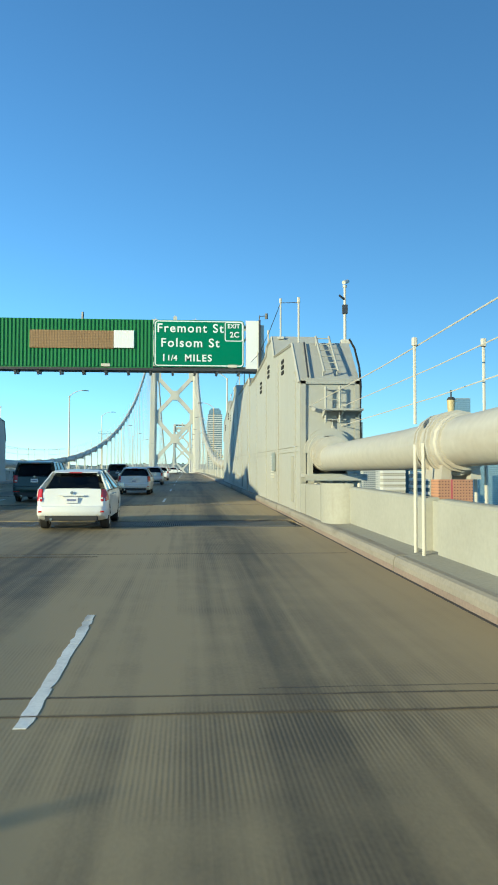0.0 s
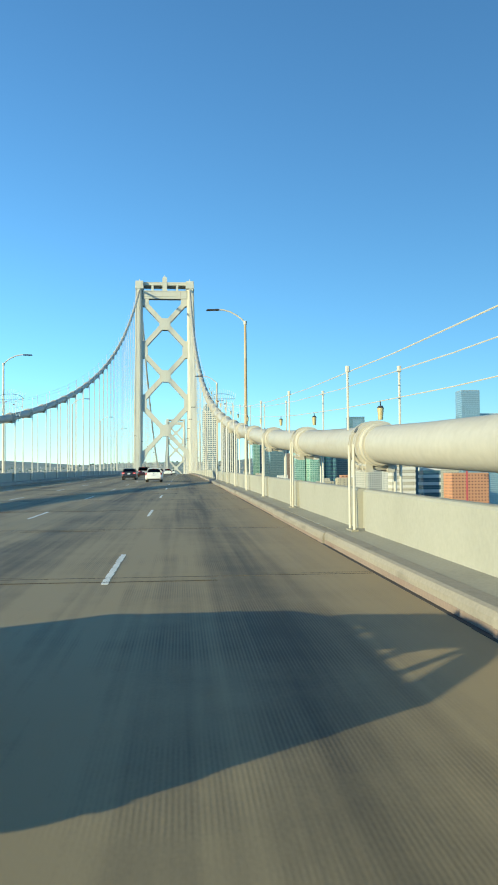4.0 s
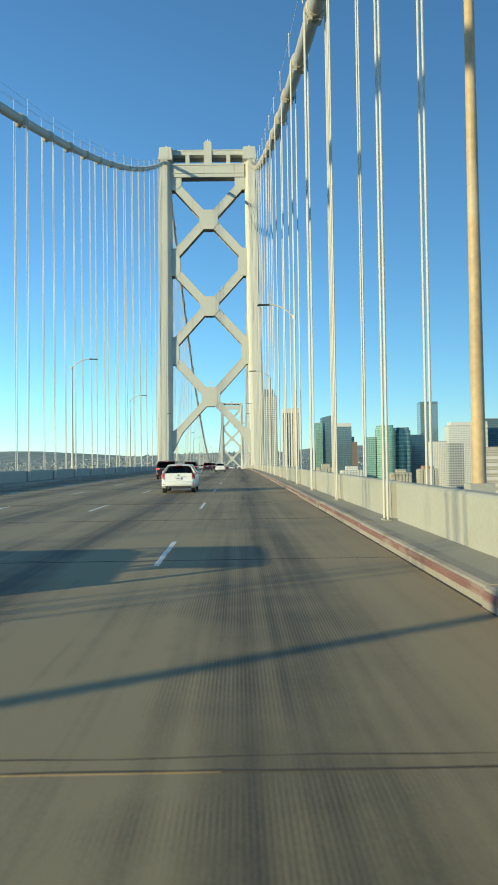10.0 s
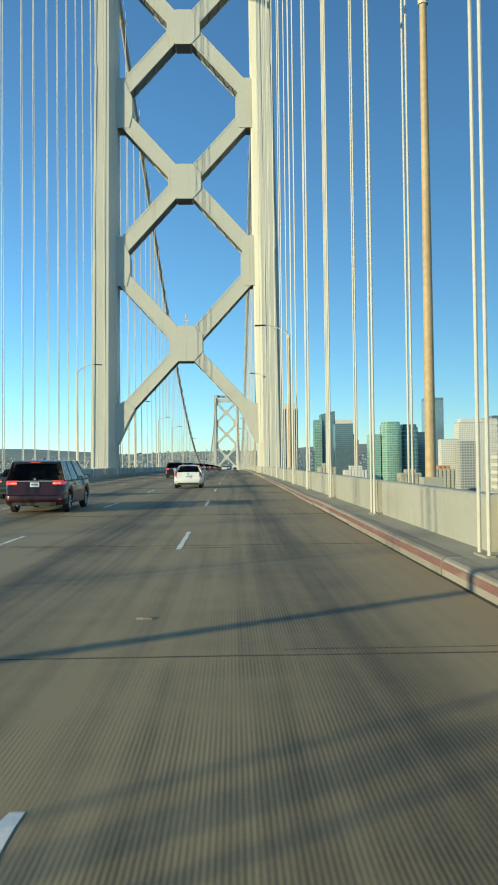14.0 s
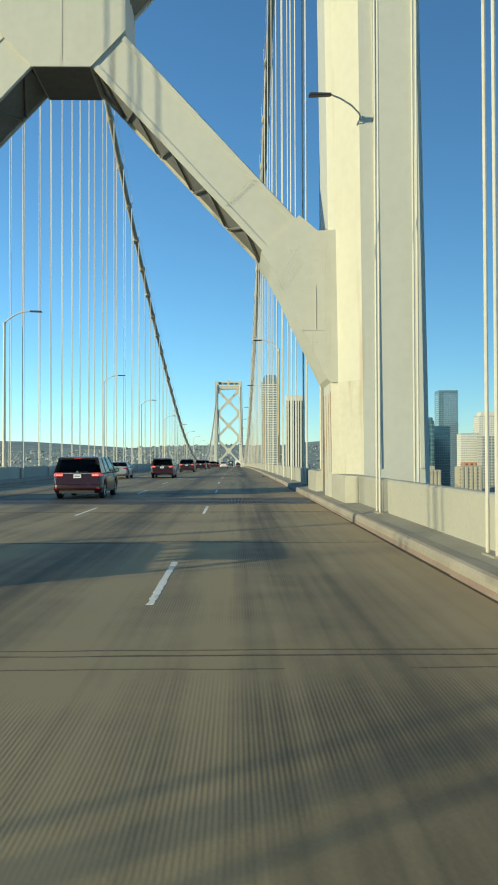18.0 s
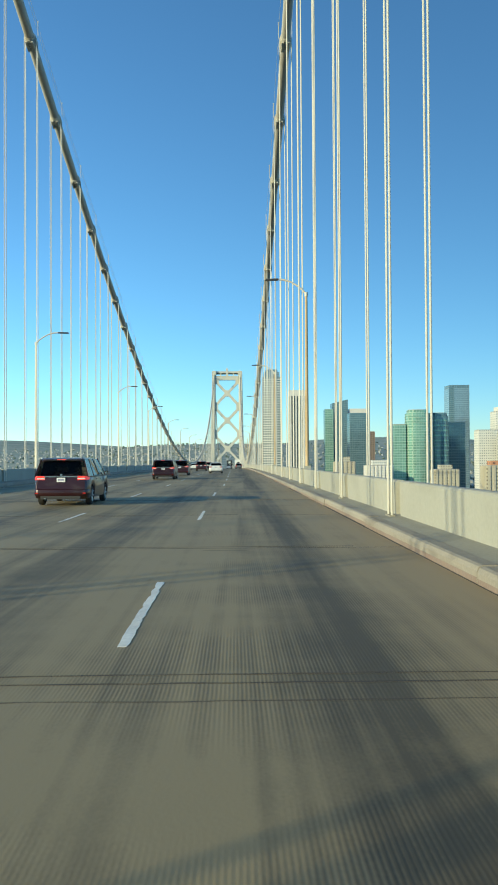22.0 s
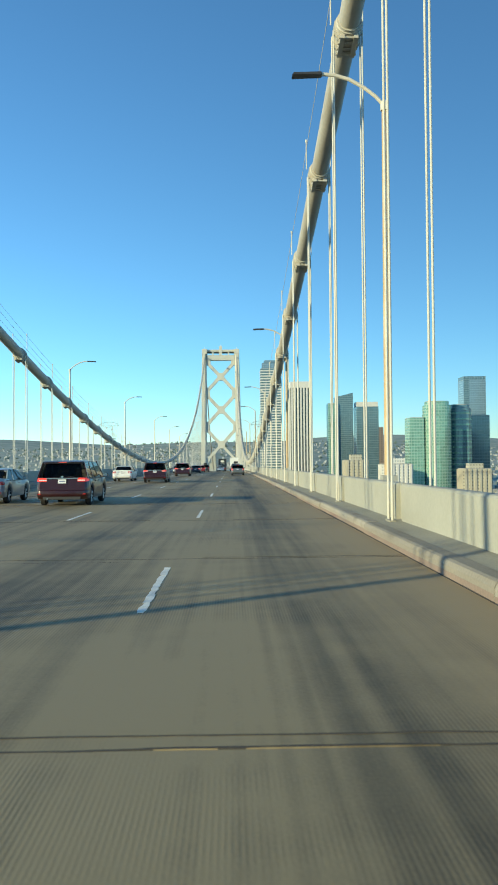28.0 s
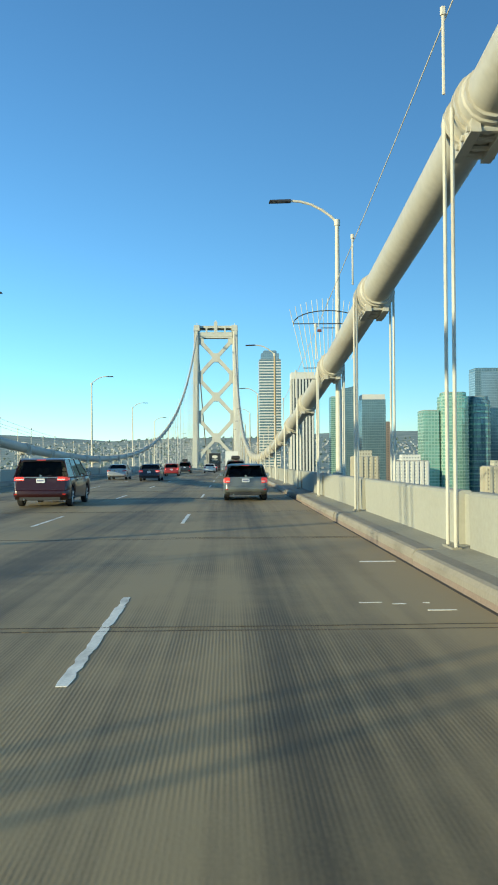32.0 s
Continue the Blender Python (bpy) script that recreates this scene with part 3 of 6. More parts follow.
                        stud(px + .73 * u, 10.8 + .68 * u)
                # lap edges of the plates
                part("lap_edge", Shape().box(min(side * 8.35, side * 9.22), max(side * 8.35, side * 9.22), -1.358, -1.335, 5.93, 5.96), STEEL, t)
                part("lap_edge", Shape().box(side * 8.92 - .012, side * 8.92 + .012, -1.358, -1.335, 5.98, 7.5), STEEL, t)
                # rusty angle up the inner edge of the leg below the plate
                for yy, hw, za, zb in ((-1.13, .05, .95, 3.8), (1.1, .06, .5, 3.8), (-.4, .015, .9, 3.78), (.35, .012, .7, 3.78)):
                    xa, xb = leg_x(za) - .362 * (2.95 + .95 * (78 - za) / 78), leg_x(zb) - .368 * (2.95 + .95 * (78 - zb) / 78)
                    e = .014
                    part("edge_angle", Shape().hull([(side * xa - e, yy - hw, za), (side * xa + e, yy - hw, za), (side * xa + e, yy + hw, za), (side * xa - e, yy + hw, za)],
                                                    [(side * xb - e, yy - hw, zb), (side * xb + e, yy - hw, zb), (side * xb + e, yy + hw, zb), (side * xb - e, yy + hw, zb)]), RUSTED, t, "rust-streaked edge angle")
            part("rivets", r, STEEL, t, kind="stuff")
    # top strut with its open gallery
    part("top_strut", Shape().box(-8.9, 8.9, -1.6, 1.6, 71.3, 74.5).box(-8.9, 8.9, -1.75, 1.75, 74.2, 74.6).box(-8.9, 8.9, -1.75, 1.75, 72.2, 72.45), STEEL, t)
    # dark sheet paints the strut's shaded underside
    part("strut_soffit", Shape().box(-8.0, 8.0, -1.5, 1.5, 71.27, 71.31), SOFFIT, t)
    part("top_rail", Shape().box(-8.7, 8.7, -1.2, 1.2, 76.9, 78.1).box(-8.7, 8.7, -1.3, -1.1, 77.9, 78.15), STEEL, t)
    # gallery wall takes the same shade-dark tone
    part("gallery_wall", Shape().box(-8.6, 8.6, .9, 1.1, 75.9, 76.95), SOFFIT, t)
    for x in (-5.0, 5.0):
        part("gallery_post", Shape().box(x - .48, x + .48, -1.1, 1.1, 74.5, 76.9), STEEL, t)
    part("centre_post", Shape().box(-.95, .95, -1.4, 1.4, 74.5, 80.0).box(-.7, .7, -1.1, 1.1, 80.0, 80.4), STEEL, t)
    part("beacon", Shape().rod((0, 0, 80.4), (0, 0, 81.3), .1).rod((-.6, 0, 80.4), (-.6, 0, 81.0), .06).rod((.5, 0, 80.4), (.5, 0, 81.1), .06), LAMPGREY, t)
    # pier under the tower
    part("pier", Shape().box(-19, 19, -9, 9, -90 - road_z(y), -62 - road_z(y)), CONCRETE, t)
    return t


tower(1.25)
tower(TOWER2_Y)


# ---- main cables, hand ropes ----
def main_cable(side):
    t = thing("main_cable", "thick cream-painted main suspension cable with hand ropes above it", "bridge cable", "main cables", at=(side * CX, 0, 0))
    for y0, y1 in ((-520, -397.0), (-350.5, 0), (0, TOWER2_Y), (TOWER2_Y, 1040)):
        pts = [(0, y, cable_z(y)) for y in along_deck(y0, y1, 9.144)]
        part("cable", Shape().tube(pts, 0.37, 16), CABLE, t, smooth=True)
        for off in (-0.48, 0.48):
            up = [(off, p[1], p[2] + 1.5) for p in pts]
            part("hand_rope", Shape().tube(up, 0.011, 5), LAMPGREY, t, "thin wire hand rope")
            if off > 0:
                part("hand_rope", Shape().tube([(off, p[1], p[2] + 0.95) for p in pts], 0.011, 5), LAMPGREY, t)


main_cable(1)
main_cable(-1)

ROPE_OFF = 0.48             # ropes hang in pairs on both sides of the cable
ROPE_MESH = Shape().rod((0, 0, 0), (0, 0, 1), 0.030, sides=8).mesh("rope", ROPE, True)
BASE_MESH = Shape().box(-0.07, 0.07, -0.28, 0.28, 0, 0.035).mesh("anchor_plate", WALK)
POST_MESH = Shape().rod((0, 0, 0.3), (0, 0, 1.5), 0.024, sides=6).rod((0, 0, 1.5), (0, 0, 1.62), 0.045, sides=6).mesh("rail_post", LAMPGREY)


def band_shape():
    """Turned band with raised flanges, one closed skin."""
    prof = [(-.67, .0), (-.67, .41), (-.57, .41), (-.55, .44), (-.38, .44), (-.38, .49), (-.30, .49), (-.30, .44), (-.22, .44), (-.22, .49), (-.14, .49), (-.14, .44),
            (.14, .44), (.14, .49), (.22, .49), (.22, .44), (.30, .44), (.30, .49), (.38, .49), (.38, .44), (.55, .44), (.57, .41), (.67, .41), (.67, .0)]
    n, k = 16, len(prof)
    s = Shape()
    s.v = [(r * math.cos(2 * math.pi * i / n), y, r * math.sin(2 * math.pi * i / n)) for i in range(n) for y, r in prof]
    s.f = [(i * k + j, (i + 1) % n * k + j, (i + 1) % n * k + j + 1, i * k + j + 1) for i in range(n) for j in range(k - 1)]
    return s


LUG_MESH = Shape().hull([(-.08, -.5, -.54), (.08, -.5, -.54), (.08, .5, -.54), (-.08, .5, -.54)], [(-.06, -.5, -.33), (.06, -.5, -.33), (.06, .5, -.33), (-.06, .5, -.33)]).mesh("clamp_lug", CABLE)
BOLT_MESH = Shape().rod((-.34, 0, -.46), (.34, 0, -.46), .05, sides=6).mesh("clamp_bolt", CABLE)
BAND_MESH = band_shape().mesh("cable_band", CABLE, True)


LANTERN = material("amber_lantern", (0.50, 0.40, 0.20), 0.4, spread=0.15, bump=0.0)
LANTERN_MESH = Shape().rod((0, 0, -.17), (0, 0, .09), .055, .075, 10).mesh("wire_lamp", LANTERN, True)
LANTERN_CAP = Shape().rod((0, 0, .09), (0, 0, .14), .08, .05, 10).rod((0, 0, .14), (0, 0, .26), .015, sides=6).mesh("lamp_cap", DARKSTEEL, True)


def suspender(side, y):
    zc, zd = cable_z(y), road_z(y)
    slope = math.degrees(math.atan((cable_z(y + 1) - cable_z(y - 1)) / 2))
    t = thing("suspender", "cream-painted wire ropes hanging from a cable band", "bridge suspender", "suspender ropes", at=(side * CX, y, zd))
    band = part("cable_band", BAND_MESH, CABLE, t, "bolted cream steel cable band", at=(0, 0, zc - zd))
    band.rotation_euler = (radians(slope), 0, 0)
    if zc - zd < 40:
        for dx in (-.22, .22):
            part("clamp_lug", LUG_MESH, CABLE, band, at=(dx, 0, 0))
        if zc - zd < 16 and abs(y) < 360:
            for k in range(4):
                part("clamp_bolt", BOLT_MESH, CABLE, band, at=(0, -.42 + .28 * k, 0))
    for dx in (-ROPE_OFF, ROPE_OFF):
        for dy in (-0.22, 0.22):
            low = 0.0 if dx * side < 0 else -1.2
            r = part("rope", ROPE_MESH, ROPE, t, at=(dx, dy, low))
            r.scale = (1, 1, max(0.3, zc - zd - low))
        part("rail_post", POST_MESH, LAMPGREY, t, at=(dx + math.copysign(0.06, dx), 0, zc - zd))
    if side > 0 and zc - zd < 14 and y < 330:
        lamp = part("wire_lamp", LANTERN_MESH, LANTERN, t, "small amber lantern on the wire", at=(ROPE_OFF, 1.4, zc - zd + .72 + 1.4 * math.tan(radians(slope))))
        part("lamp_cap", LANTERN_CAP, DARKSTEEL, lamp)
    if abs(y) < 360:
        part("anchor_plate", BASE_MESH, WALK, t, at=(-ROPE_OFF * side, 0, 0.066))


for sd in (1, -1):
    for yy in SIDE_Y + MAIN_Y + EAST_Y:
        if abs(yy) > 4 and not -400 < yy < -346.0:
            suspender(sd, yy)


def anchored(ob, side=1):
    """Sets a thing drawn in the anchorage's own units at its place and true size on the bridge."""
    ob.matrix_basis = Matrix.Translation((-.621 * side, 35.64, .055)) @ Matrix.Diagonal((1.11, 1.11, 1.11, 1)) @ ob.matrix_basis


# ---- central anchorage: long steel-plated housings round the cables ----
FIN = [(-390.24, 0.0), (-390.2, 3.59), (-388.72, 4.82), (-384.0, 5.08), (-383.2, 5.86), (-381.5, 5.78), (-381.1, 5.48), (-376.6, 5.22), (-373.1, 5.15),
       (-373.0, 5.5), (-366.2, 5.36), (-364.8, 5.4), (-363.4, 6.1), (-362.3, 6.15), (-361.7, 5.68), (-357.4, 5.25), (-356.2, 5.2),
       (-355.9, 5.2), (-355.4, 5.2), (-354.6, 5.87), (-353.3, 5.84), (-352.9, 5.4), (-347.0, 4.8), (-346.4, 3.3), (-346.3, 0.0)]
SECTIONS = (((-390.24, -373.05), 0.0), ((-373.05, -356.1), -0.03), ((-356.1, -346.3), 0.0))


def fin_z(y):
    for (a, za), (b, zb) in zip(FIN[1:-1], FIN[2:-1]):
        if a <= y <= b and b > a:
            return za + (zb - za) * (y - a) / (b - a)
    return 3.3


SIGN_PALE = material('pale_slat_paint', (0.6, 0.6, 0.55), 0.6, spread=0.08, bump=0.002)
PANELBLUE = material('blue_grey_panel_paint', (0.27, 0.31, 0.31), 0.6, spread=0.08, grain=8, bump=0.002)


def anchorage_housing(side):
    t = thing("anchorage_housing", "pale grey-cream riveted steel housing round the main cable with stepped top", "anchorage housing", "cable anchorage housings", at=(0, 0, 0))
    x0, x1 = 9.02, 10.6
    base = road_z(-362)
    for (a, b), dx in SECTIONS:
        top = [(y, z) for y, z in FIN if a - 0.05 <= y <= b + 0.05 and z > 1]
        o = [(a, -1.0)] + ([(a, 4.9)] if top[0][0] > a + 0.2 else []) + top + ([(b, 4.9)] if top[-1][0] < b - 0.25 else []) + [(b, -1.0)]
        o = [(y, z + (road_z(y))) for y, z in o]
        s = Shape().across(o, side * (x0 + dx), side * x1)
        part("plate_wall", s, WALLSTEEL, t)
        # vertical lap plates with rivets, and a ledge
        riv = Shape()
        y = a + 1.0
        while y < b - 1.2:
            zt = fin_z(y) - 0.25 + road_z(y)
            xx = side * (x0 + dx)
            lap = Shape().box(min(xx, xx - side * .02), max(xx, xx - side * .02), y - .13, y + .13, road_z(y) + 0.2, zt)
            part("lap_plate", lap, WALLSTEEL, t)
            z = road_z(y) + 0.4
            while z < zt - 0.1:
                for q in (-.08, .08):
                    riv.box(min(xx - side * .018, xx - side * .036), max(xx - side * .018, xx - side * .036), y + q - .02, y + q + .02, z - .02, z + .02)
                z += 0.22
            y += 4.1
        ya, yb = a + 0.4, b - 0.4
        xx = side * (x0 + dx)
        part("rivets", riv, WALLSTEEL, t, kind="stuff")
        for za in (1.78, 1.92):
            led = Shape()
            e = .022
            ring = lambda yy: [(xx - side * e, yy, za - .02 + road_z(yy)), (xx + side * .02, yy, za - .02 + road_z(yy)), (xx + side * .02, yy, za + .02 + road_z(yy)), (xx - side * e, yy, za + .02 + road_z(yy))]
            led.hull(ring(ya), ring(yb))
            part("ledge", led, WALLSTEEL, t)
        # coping angle along the top edge
        cop = Shape()
        tops = [p for p in top]
        for (ya, za), (yb, zb) in zip(tops, tops[1:]):
            cop.rod((side * (x0 + dx - .02), ya, za + road_z(ya) - .03), (side * (x0 + dx - .02), yb, zb + road_z(yb) - .03), 0.045, sides=4)
        part("coping", cop, WALLSTEEL, t)
    # louvred vent openings in groups of six
    for y, z in ((-386.4, 4.6), (-382.0, 4.95), (-379.0, 4.66), (-356.6, 4.75), (-353.3, 5.06), (-348.9, 4.44)):
        s = Shape()
        for i in range(2):
            for j in range(3):
                yy, zz = y + (i - .5) * 0.3, z - .03 - j * 0.17 + road_z(y)
                s.box(min(side * 8.985, side * 9.03), max(side * 8.985, side * 9.03), yy - .095, yy + .095, zz - .05, zz + .05)
        part("vent", s, BLACK, t, "dark louvre openings")
    # service cabinet and door outlines low on the wall
    for y, w, z0, z1 in ((-384.05, 0.52, 1.2, 1.82), (-388.9, 0.35, 0.4, 1.65), (-368.5, 0.5, 0.3, 1.5)):
        s = Shape().box(min(side * 8.93, side * 9.02), max(side * 8.93, side * 9.02), y - w / 2, y + w / 2, z0 + road_z(y), z1 + road_z(y))
        part("service_door", s, PANELBLUE if z0 > .9 else WALLSTEEL, t, "blue-grey service panel" if z0 > .9 else "flush service panel", bevel=0.02)
    # cable collars at both ends
    for y0, d in ((-390.24, -1), (-346.35, 1)):
        z = road_z(y0) + 1.69 if d < 0 else road_z(y0) + 1.5
        cx = (CX + .621) / 1.11
        s = Shape().rod((side * cx, y0, z), (side * cx, y0 + d * 0.25, z), 0.46, 0.44, 20).rod((side * cx, y0 + d * .25, z), (side * cx, y0 + d * 0.9, z), 0.40, 0.38, 20)
        collar = part("cable_collar", s, CABLE, t, "cream steel collar where the cable enters", smooth=True)
        for k in range(8):
            part("collar_ring", Shape().rod((side * cx, y0 + d * (.3 + .1 * k), z), (side * cx, y0 + d * (.35 + .1 * k), z), 0.42 if k % 2 else 0.40, sides=18), CABLE, collar)
        zb = road_z(y0)
        if d > 0:
            ye, yf = sorted((y0 + d * .03, y0 + d * .8))
            xe, xf = sorted((side * 9.12, side * 9.62))
            part("pedestal", Shape().box(xe, xf, ye, yf, zb - .3, z - .42), CONCRETE, t, "short concrete pedestal", bevel=.03)
            continue
        # arched hood round the cable's mouth, with a dark gap inside
        arch, gap = Shape(), Shape()
        n = 20
        ring = lambda r, yy, k: (side * (cx + .08 + r * math.cos(math.pi * k / n)), yy, z + .02 + r * math.sin(math.pi * k / n))
        for k in range(n):
            for r0, r1, y1 in ((.56, .66, -.10), (.45, .57, -.22)):
                arch.hull([ring(r0, y0, k), ring(r1, y0, k), ring(r1, y0 + y1, k), ring(r0, y0 + y1, k)], [ring(r0, y0, k + 1), ring(r1, y0, k + 1), ring(r1, y0 + y1, k + 1), ring(r0, y0 + y1, k + 1)])
        for sx in (-1, 1):
            xa, xb = sorted((side * (cx + .08 + sx * .45), side * (cx + .08 + sx * .57)))
            arch.box(xa, xb, y0 - .22, y0, z - .53, z + .02)
        part("cable_hood", arch, WALLSTEEL, t, "arched steel hood round the cable's mouth")
        xa, xb = sorted((side * (cx - .35), side * (cx + .52)))
        part("mouth_gap", Shape().box(xa, xb, y0 - .012, y0 - .004, z - .5, z + .3), BLACK, t)
        # shelf under the mouth on short posts
        xa, xb = sorted((side * 9.03, side * 10.62))
        part("shelf", Shape().box(xa, xb, y0 - .75, y0, zb + 1.10, zb + 1.17).box(xa, xb, y0 - .75, y0 - .68, zb + 1.0, zb + 1.10), WALLSTEEL, t, bevel=.01)
        for xx in (9.35, 9.72, 10.1, 10.45):
            part("shelf_post", Shape().rod((side * xx, y0 - .55, zb + .8), (side * xx, y0 - .55, zb + 1.1), .055, .05, 10), LAMPGREY, t)
        # low wall flush with the plates, its joint, and the swelling block at its end
        xa, xb = sorted((side * 9.02, side * 9.40))
        part("end_wall", Shape().box(xa, xb, -391.12, y0, zb - .4, zb + .92), CONCRETE, t, bevel=.02)
        part("end_wall", Shape().box(xa, xb, -393.46, -391.16, zb - .4, zb + .92), CONCRETE, t, bevel=.02)
        plan = [(9.02, -393.47), (9.5, -393.47), (9.5, -394.75)] + [(9.42 - .46 * math.sin(radians(u)), -393.95 - .8 * math.cos(radians(u))) for u in range(0, 91, 15)]
        if side > 0:
            plan = plan[::-1]
        part("end_block", Shape().hull([(side * px, py, zb - .4) for px, py in plan], [(side * px, py, zb + .96) for px, py in plan]), CONCRETE, t, "pale rounded concrete block", smooth=True)
        # riveted corner and waist bands
        band = Shape()
        for xa, xb, za, zc in ((9.03, 9.16, .95, 3.6), (10.45, 10.58, .95, 3.6), (9.03, 10.58, 3.52, 3.66)):
            xa, xb = sorted((side * xa, side * xb))
            part("corner_plate", Shape().box(xa, xb, y0 - .02, y0, zb + za, zb + zc), WALLSTEEL, t)
        for k in range(26):
            for xx in (9.06, 9.13, 10.48, 10.55):
                band.box(side * xx - .01, side * xx + .01, y0 - .03, y0 - .02, zb + 1.0 + .1 * k, zb + 1.02 + .1 * k)
        for k in range(15):
            for zz in (3.55, 3.62):
                band.box(side * (9.2 + .09 * k) - .01, side * (9.2 + .09 * k) + .01, y0 - .03, y0 - .02, zb + zz - .01, zb + zz + .01)
        part("rivets", band, WALLSTEEL, t, kind="stuff")
        # ladder down the slope and the face
        for xx in (9.66, 10.03):
            part("ladder_rail", Shape().rod((side * xx, y0 - .14, zb + 2.5), (side * xx, y0 - .14, zb + 3.45), .03), WALLSTEEL, t)
            part("ladder_rail", Shape().rod((side * xx, y0 + .0, zb + 3.85), (side * xx, y0 + 1.5, zb + 5.02), .03), WALLSTEEL, t)
            for yy, zz in ((y0, 2.6), (y0, 3.4)):
                part("standoff", Shape().rod((side * xx, yy - .14, zb + zz), (side * xx, yy, zb + zz), .025), WALLSTEEL, t)
            for u in (.1, .9):
                part("standoff", Shape().rod((side * xx, y0 + 1.5 * u, zb + 3.85 + 1.17 * u), (side * xx, y0 + 1.5 * u + .1, zb + 3.85 + 1.17 * u - .2), .025), WALLSTEEL, t)
        for k in range(4):
            part("rung", Shape().rod((side * 9.66, y0 - .14, zb + 2.58 + .26 * k), (side * 10.03, y0 - .14, zb + 2.58 + .26 * k), .016), WALLSTEEL, t)
        for k in range(6):
            part("rung", Shape().rod((side * 9.66, y0 + .1 + .26 * k, zb + 3.93 + .203 * k), (side * 10.03, y0 + .1 + .26 * k, zb + 3.93 + .203 * k), .016), WALLSTEEL, t)
        # small platform with its brackets, conduit and the black hose down the edge
        xa, xb = sorted((side * 9.62, side * 10.6))
        part("platform", Shape().box(xa, xb, y0 - .42, y0, zb + 2.80, zb + 2.85), WALLSTEEL, t)
        for xx in (9.62, 10.08, 10.55):
            part("bracket", Shape().across([(y0, zb + 2.8), (y0, zb + 2.62), (y0 - .4, zb + 2.8)][::-1], side * xx - .02, side * xx + .02), WALLSTEEL, t)
        part("wall_lamp", Shape().rod((side * 9.35, y0, zb + 2.86), (side * 9.35, y0 - .1, zb + 2.86), .04, .06, 10), LAMPGREY, t)
        part("conduit", Shape().rod((side * 9.85, y0 - .04, zb + 1.95), (side * 9.85, y0 - .04, zb + 2.6), .018, sides=6), LAMPGREY, t)
        part("hose", Shape().tube([(side * 10.56, y0 + 1.2, zb + 4.9), (side * 10.64, y0 + .9, zb + 4.6), (side * 10.64, y0 + .3, zb + 4.0), (side * 10.6, y0 - .05, zb + 3.5), (side * 10.6, y0 - .05, zb + 2.0)], .03, 7), BLACK, t, "black hose down the edge")
        part("seam", Shape().rod((side * 9.24, y0 + .04, zb + 3.7), (side * 9.32, y0 + 1.4, zb + 4.83), .025, sides=5), DARKSTEEL, t)
    # bolt heads beside a seam, and a slatted strip beside the large panel
    for k in range(5):
        yy, zz = -364.95, .85 + .93 * k + road_z(-365)
        part("bolt_head", Shape().rod((side * 9.0, yy, zz), (side * 8.93, yy, zz), .05, .04, 8), WALLSTEEL, t)
    for k in range(8):
        zz = .98 + .1 * k + road_z(-384)
        xa, xb = sorted((side * 8.94, side * 9.03))
        part("slat", Shape().box(xa, xb, -383.62, -383.42, zz, zz + .05), SIGN_PALE, t)
    # steel and concrete supports under the cable beyond the housing
    zb = road_z(-344)
    xa, xb = sorted((side * 9.3, side * 10.75))
    part("bearing_beam", Shape().box(xa, xb, -346.3, -341.2, zb + .92, zb + 1.08), WALLSTEEL, t, bevel=.02)
    for yy in (-341.5, -343.1):
        xa, xb = sorted((side * 9.32, side * 9.5))
        part("bearing_post", Shape().box(xa, xb, yy - .09, yy + .09, zb + .1, zb + .92), DARKSTEEL if yy > -342 else WALLSTEEL, t)
    part("concrete_drum", Shape().rod((side * 9.55, -344.2, zb + .05), (side * 9.55, -344.2, zb + .72), .42, .40, 18), CONCRETE, t, "stained concrete drum", smooth=True)
    # roof posts and their wire
    posts = [-387.9, -383.3, -379.0, -374.2, -369.0, -365.2, -360.95, -355.2, -351.3, -346.9]
    for a in posts:
        s = Shape()
        z = fin_z(a) + road_z(a)
        s.rod((side * 9.3, a, z - .1), (side * 9.3, a, z + 1.25), .03, sides=6).box(side * 9.3 - .1, side * 9.3 + .1, a - .1, a + .1, z - .02, z + .06)
        s.rod((side * 9.3, a, z + 1.25), (side * 9.3, a, z + 1.4), .045, sides=6)
        part("roof_post", s, LAMPGREY, t)
    for a, b in zip(posts, posts[1:]):
        wire = Shape().rod((side * 9.3, a, fin_z(a) + road_z(a) + 1.25), (side * 9.3, b, fin_z(b) + road_z(b) + 1.25), .012, sides=5)
        part("roof_wire", wire, DARKSTEEL, t)
    anchored(t, side)


anchorage_housing(1)
anchorage_housing(-1)


def camera_mast(x, y, z, h):
    t = thing("camera_mast", "slim grey mast with a traffic camera on top", "mast", at=(x, y, z))
    part("mast", Shape().rod((0, 0, -0.1), (0, 0, h), .045, .035, 8).box(-.12, .12, -.12, .12, -.02, .1), LAMPGREY, t)
    part("bracket", Shape().rod((0, 0, h - .35), (-.18, -.1, h - .25), .03).box(-.07, .07, -.07, .07, h - .75, h - .5), DARKSTEEL, t)
    part("housing", Shape().rod((-.06, -.16, h + .10), (.10, .10, h + .2), .055, .055, 10).rod((0, 0, h), (0, 0, h + .06), .06), LAMPGREY, t, "pale camera housing")
    return t


anchored(camera_mast(10.52, -388.6, fin_z(-388.6) + road_z(-388.6), 1.6))


# ---- overhead sign gantry ----
SIGN_Y = -370.3


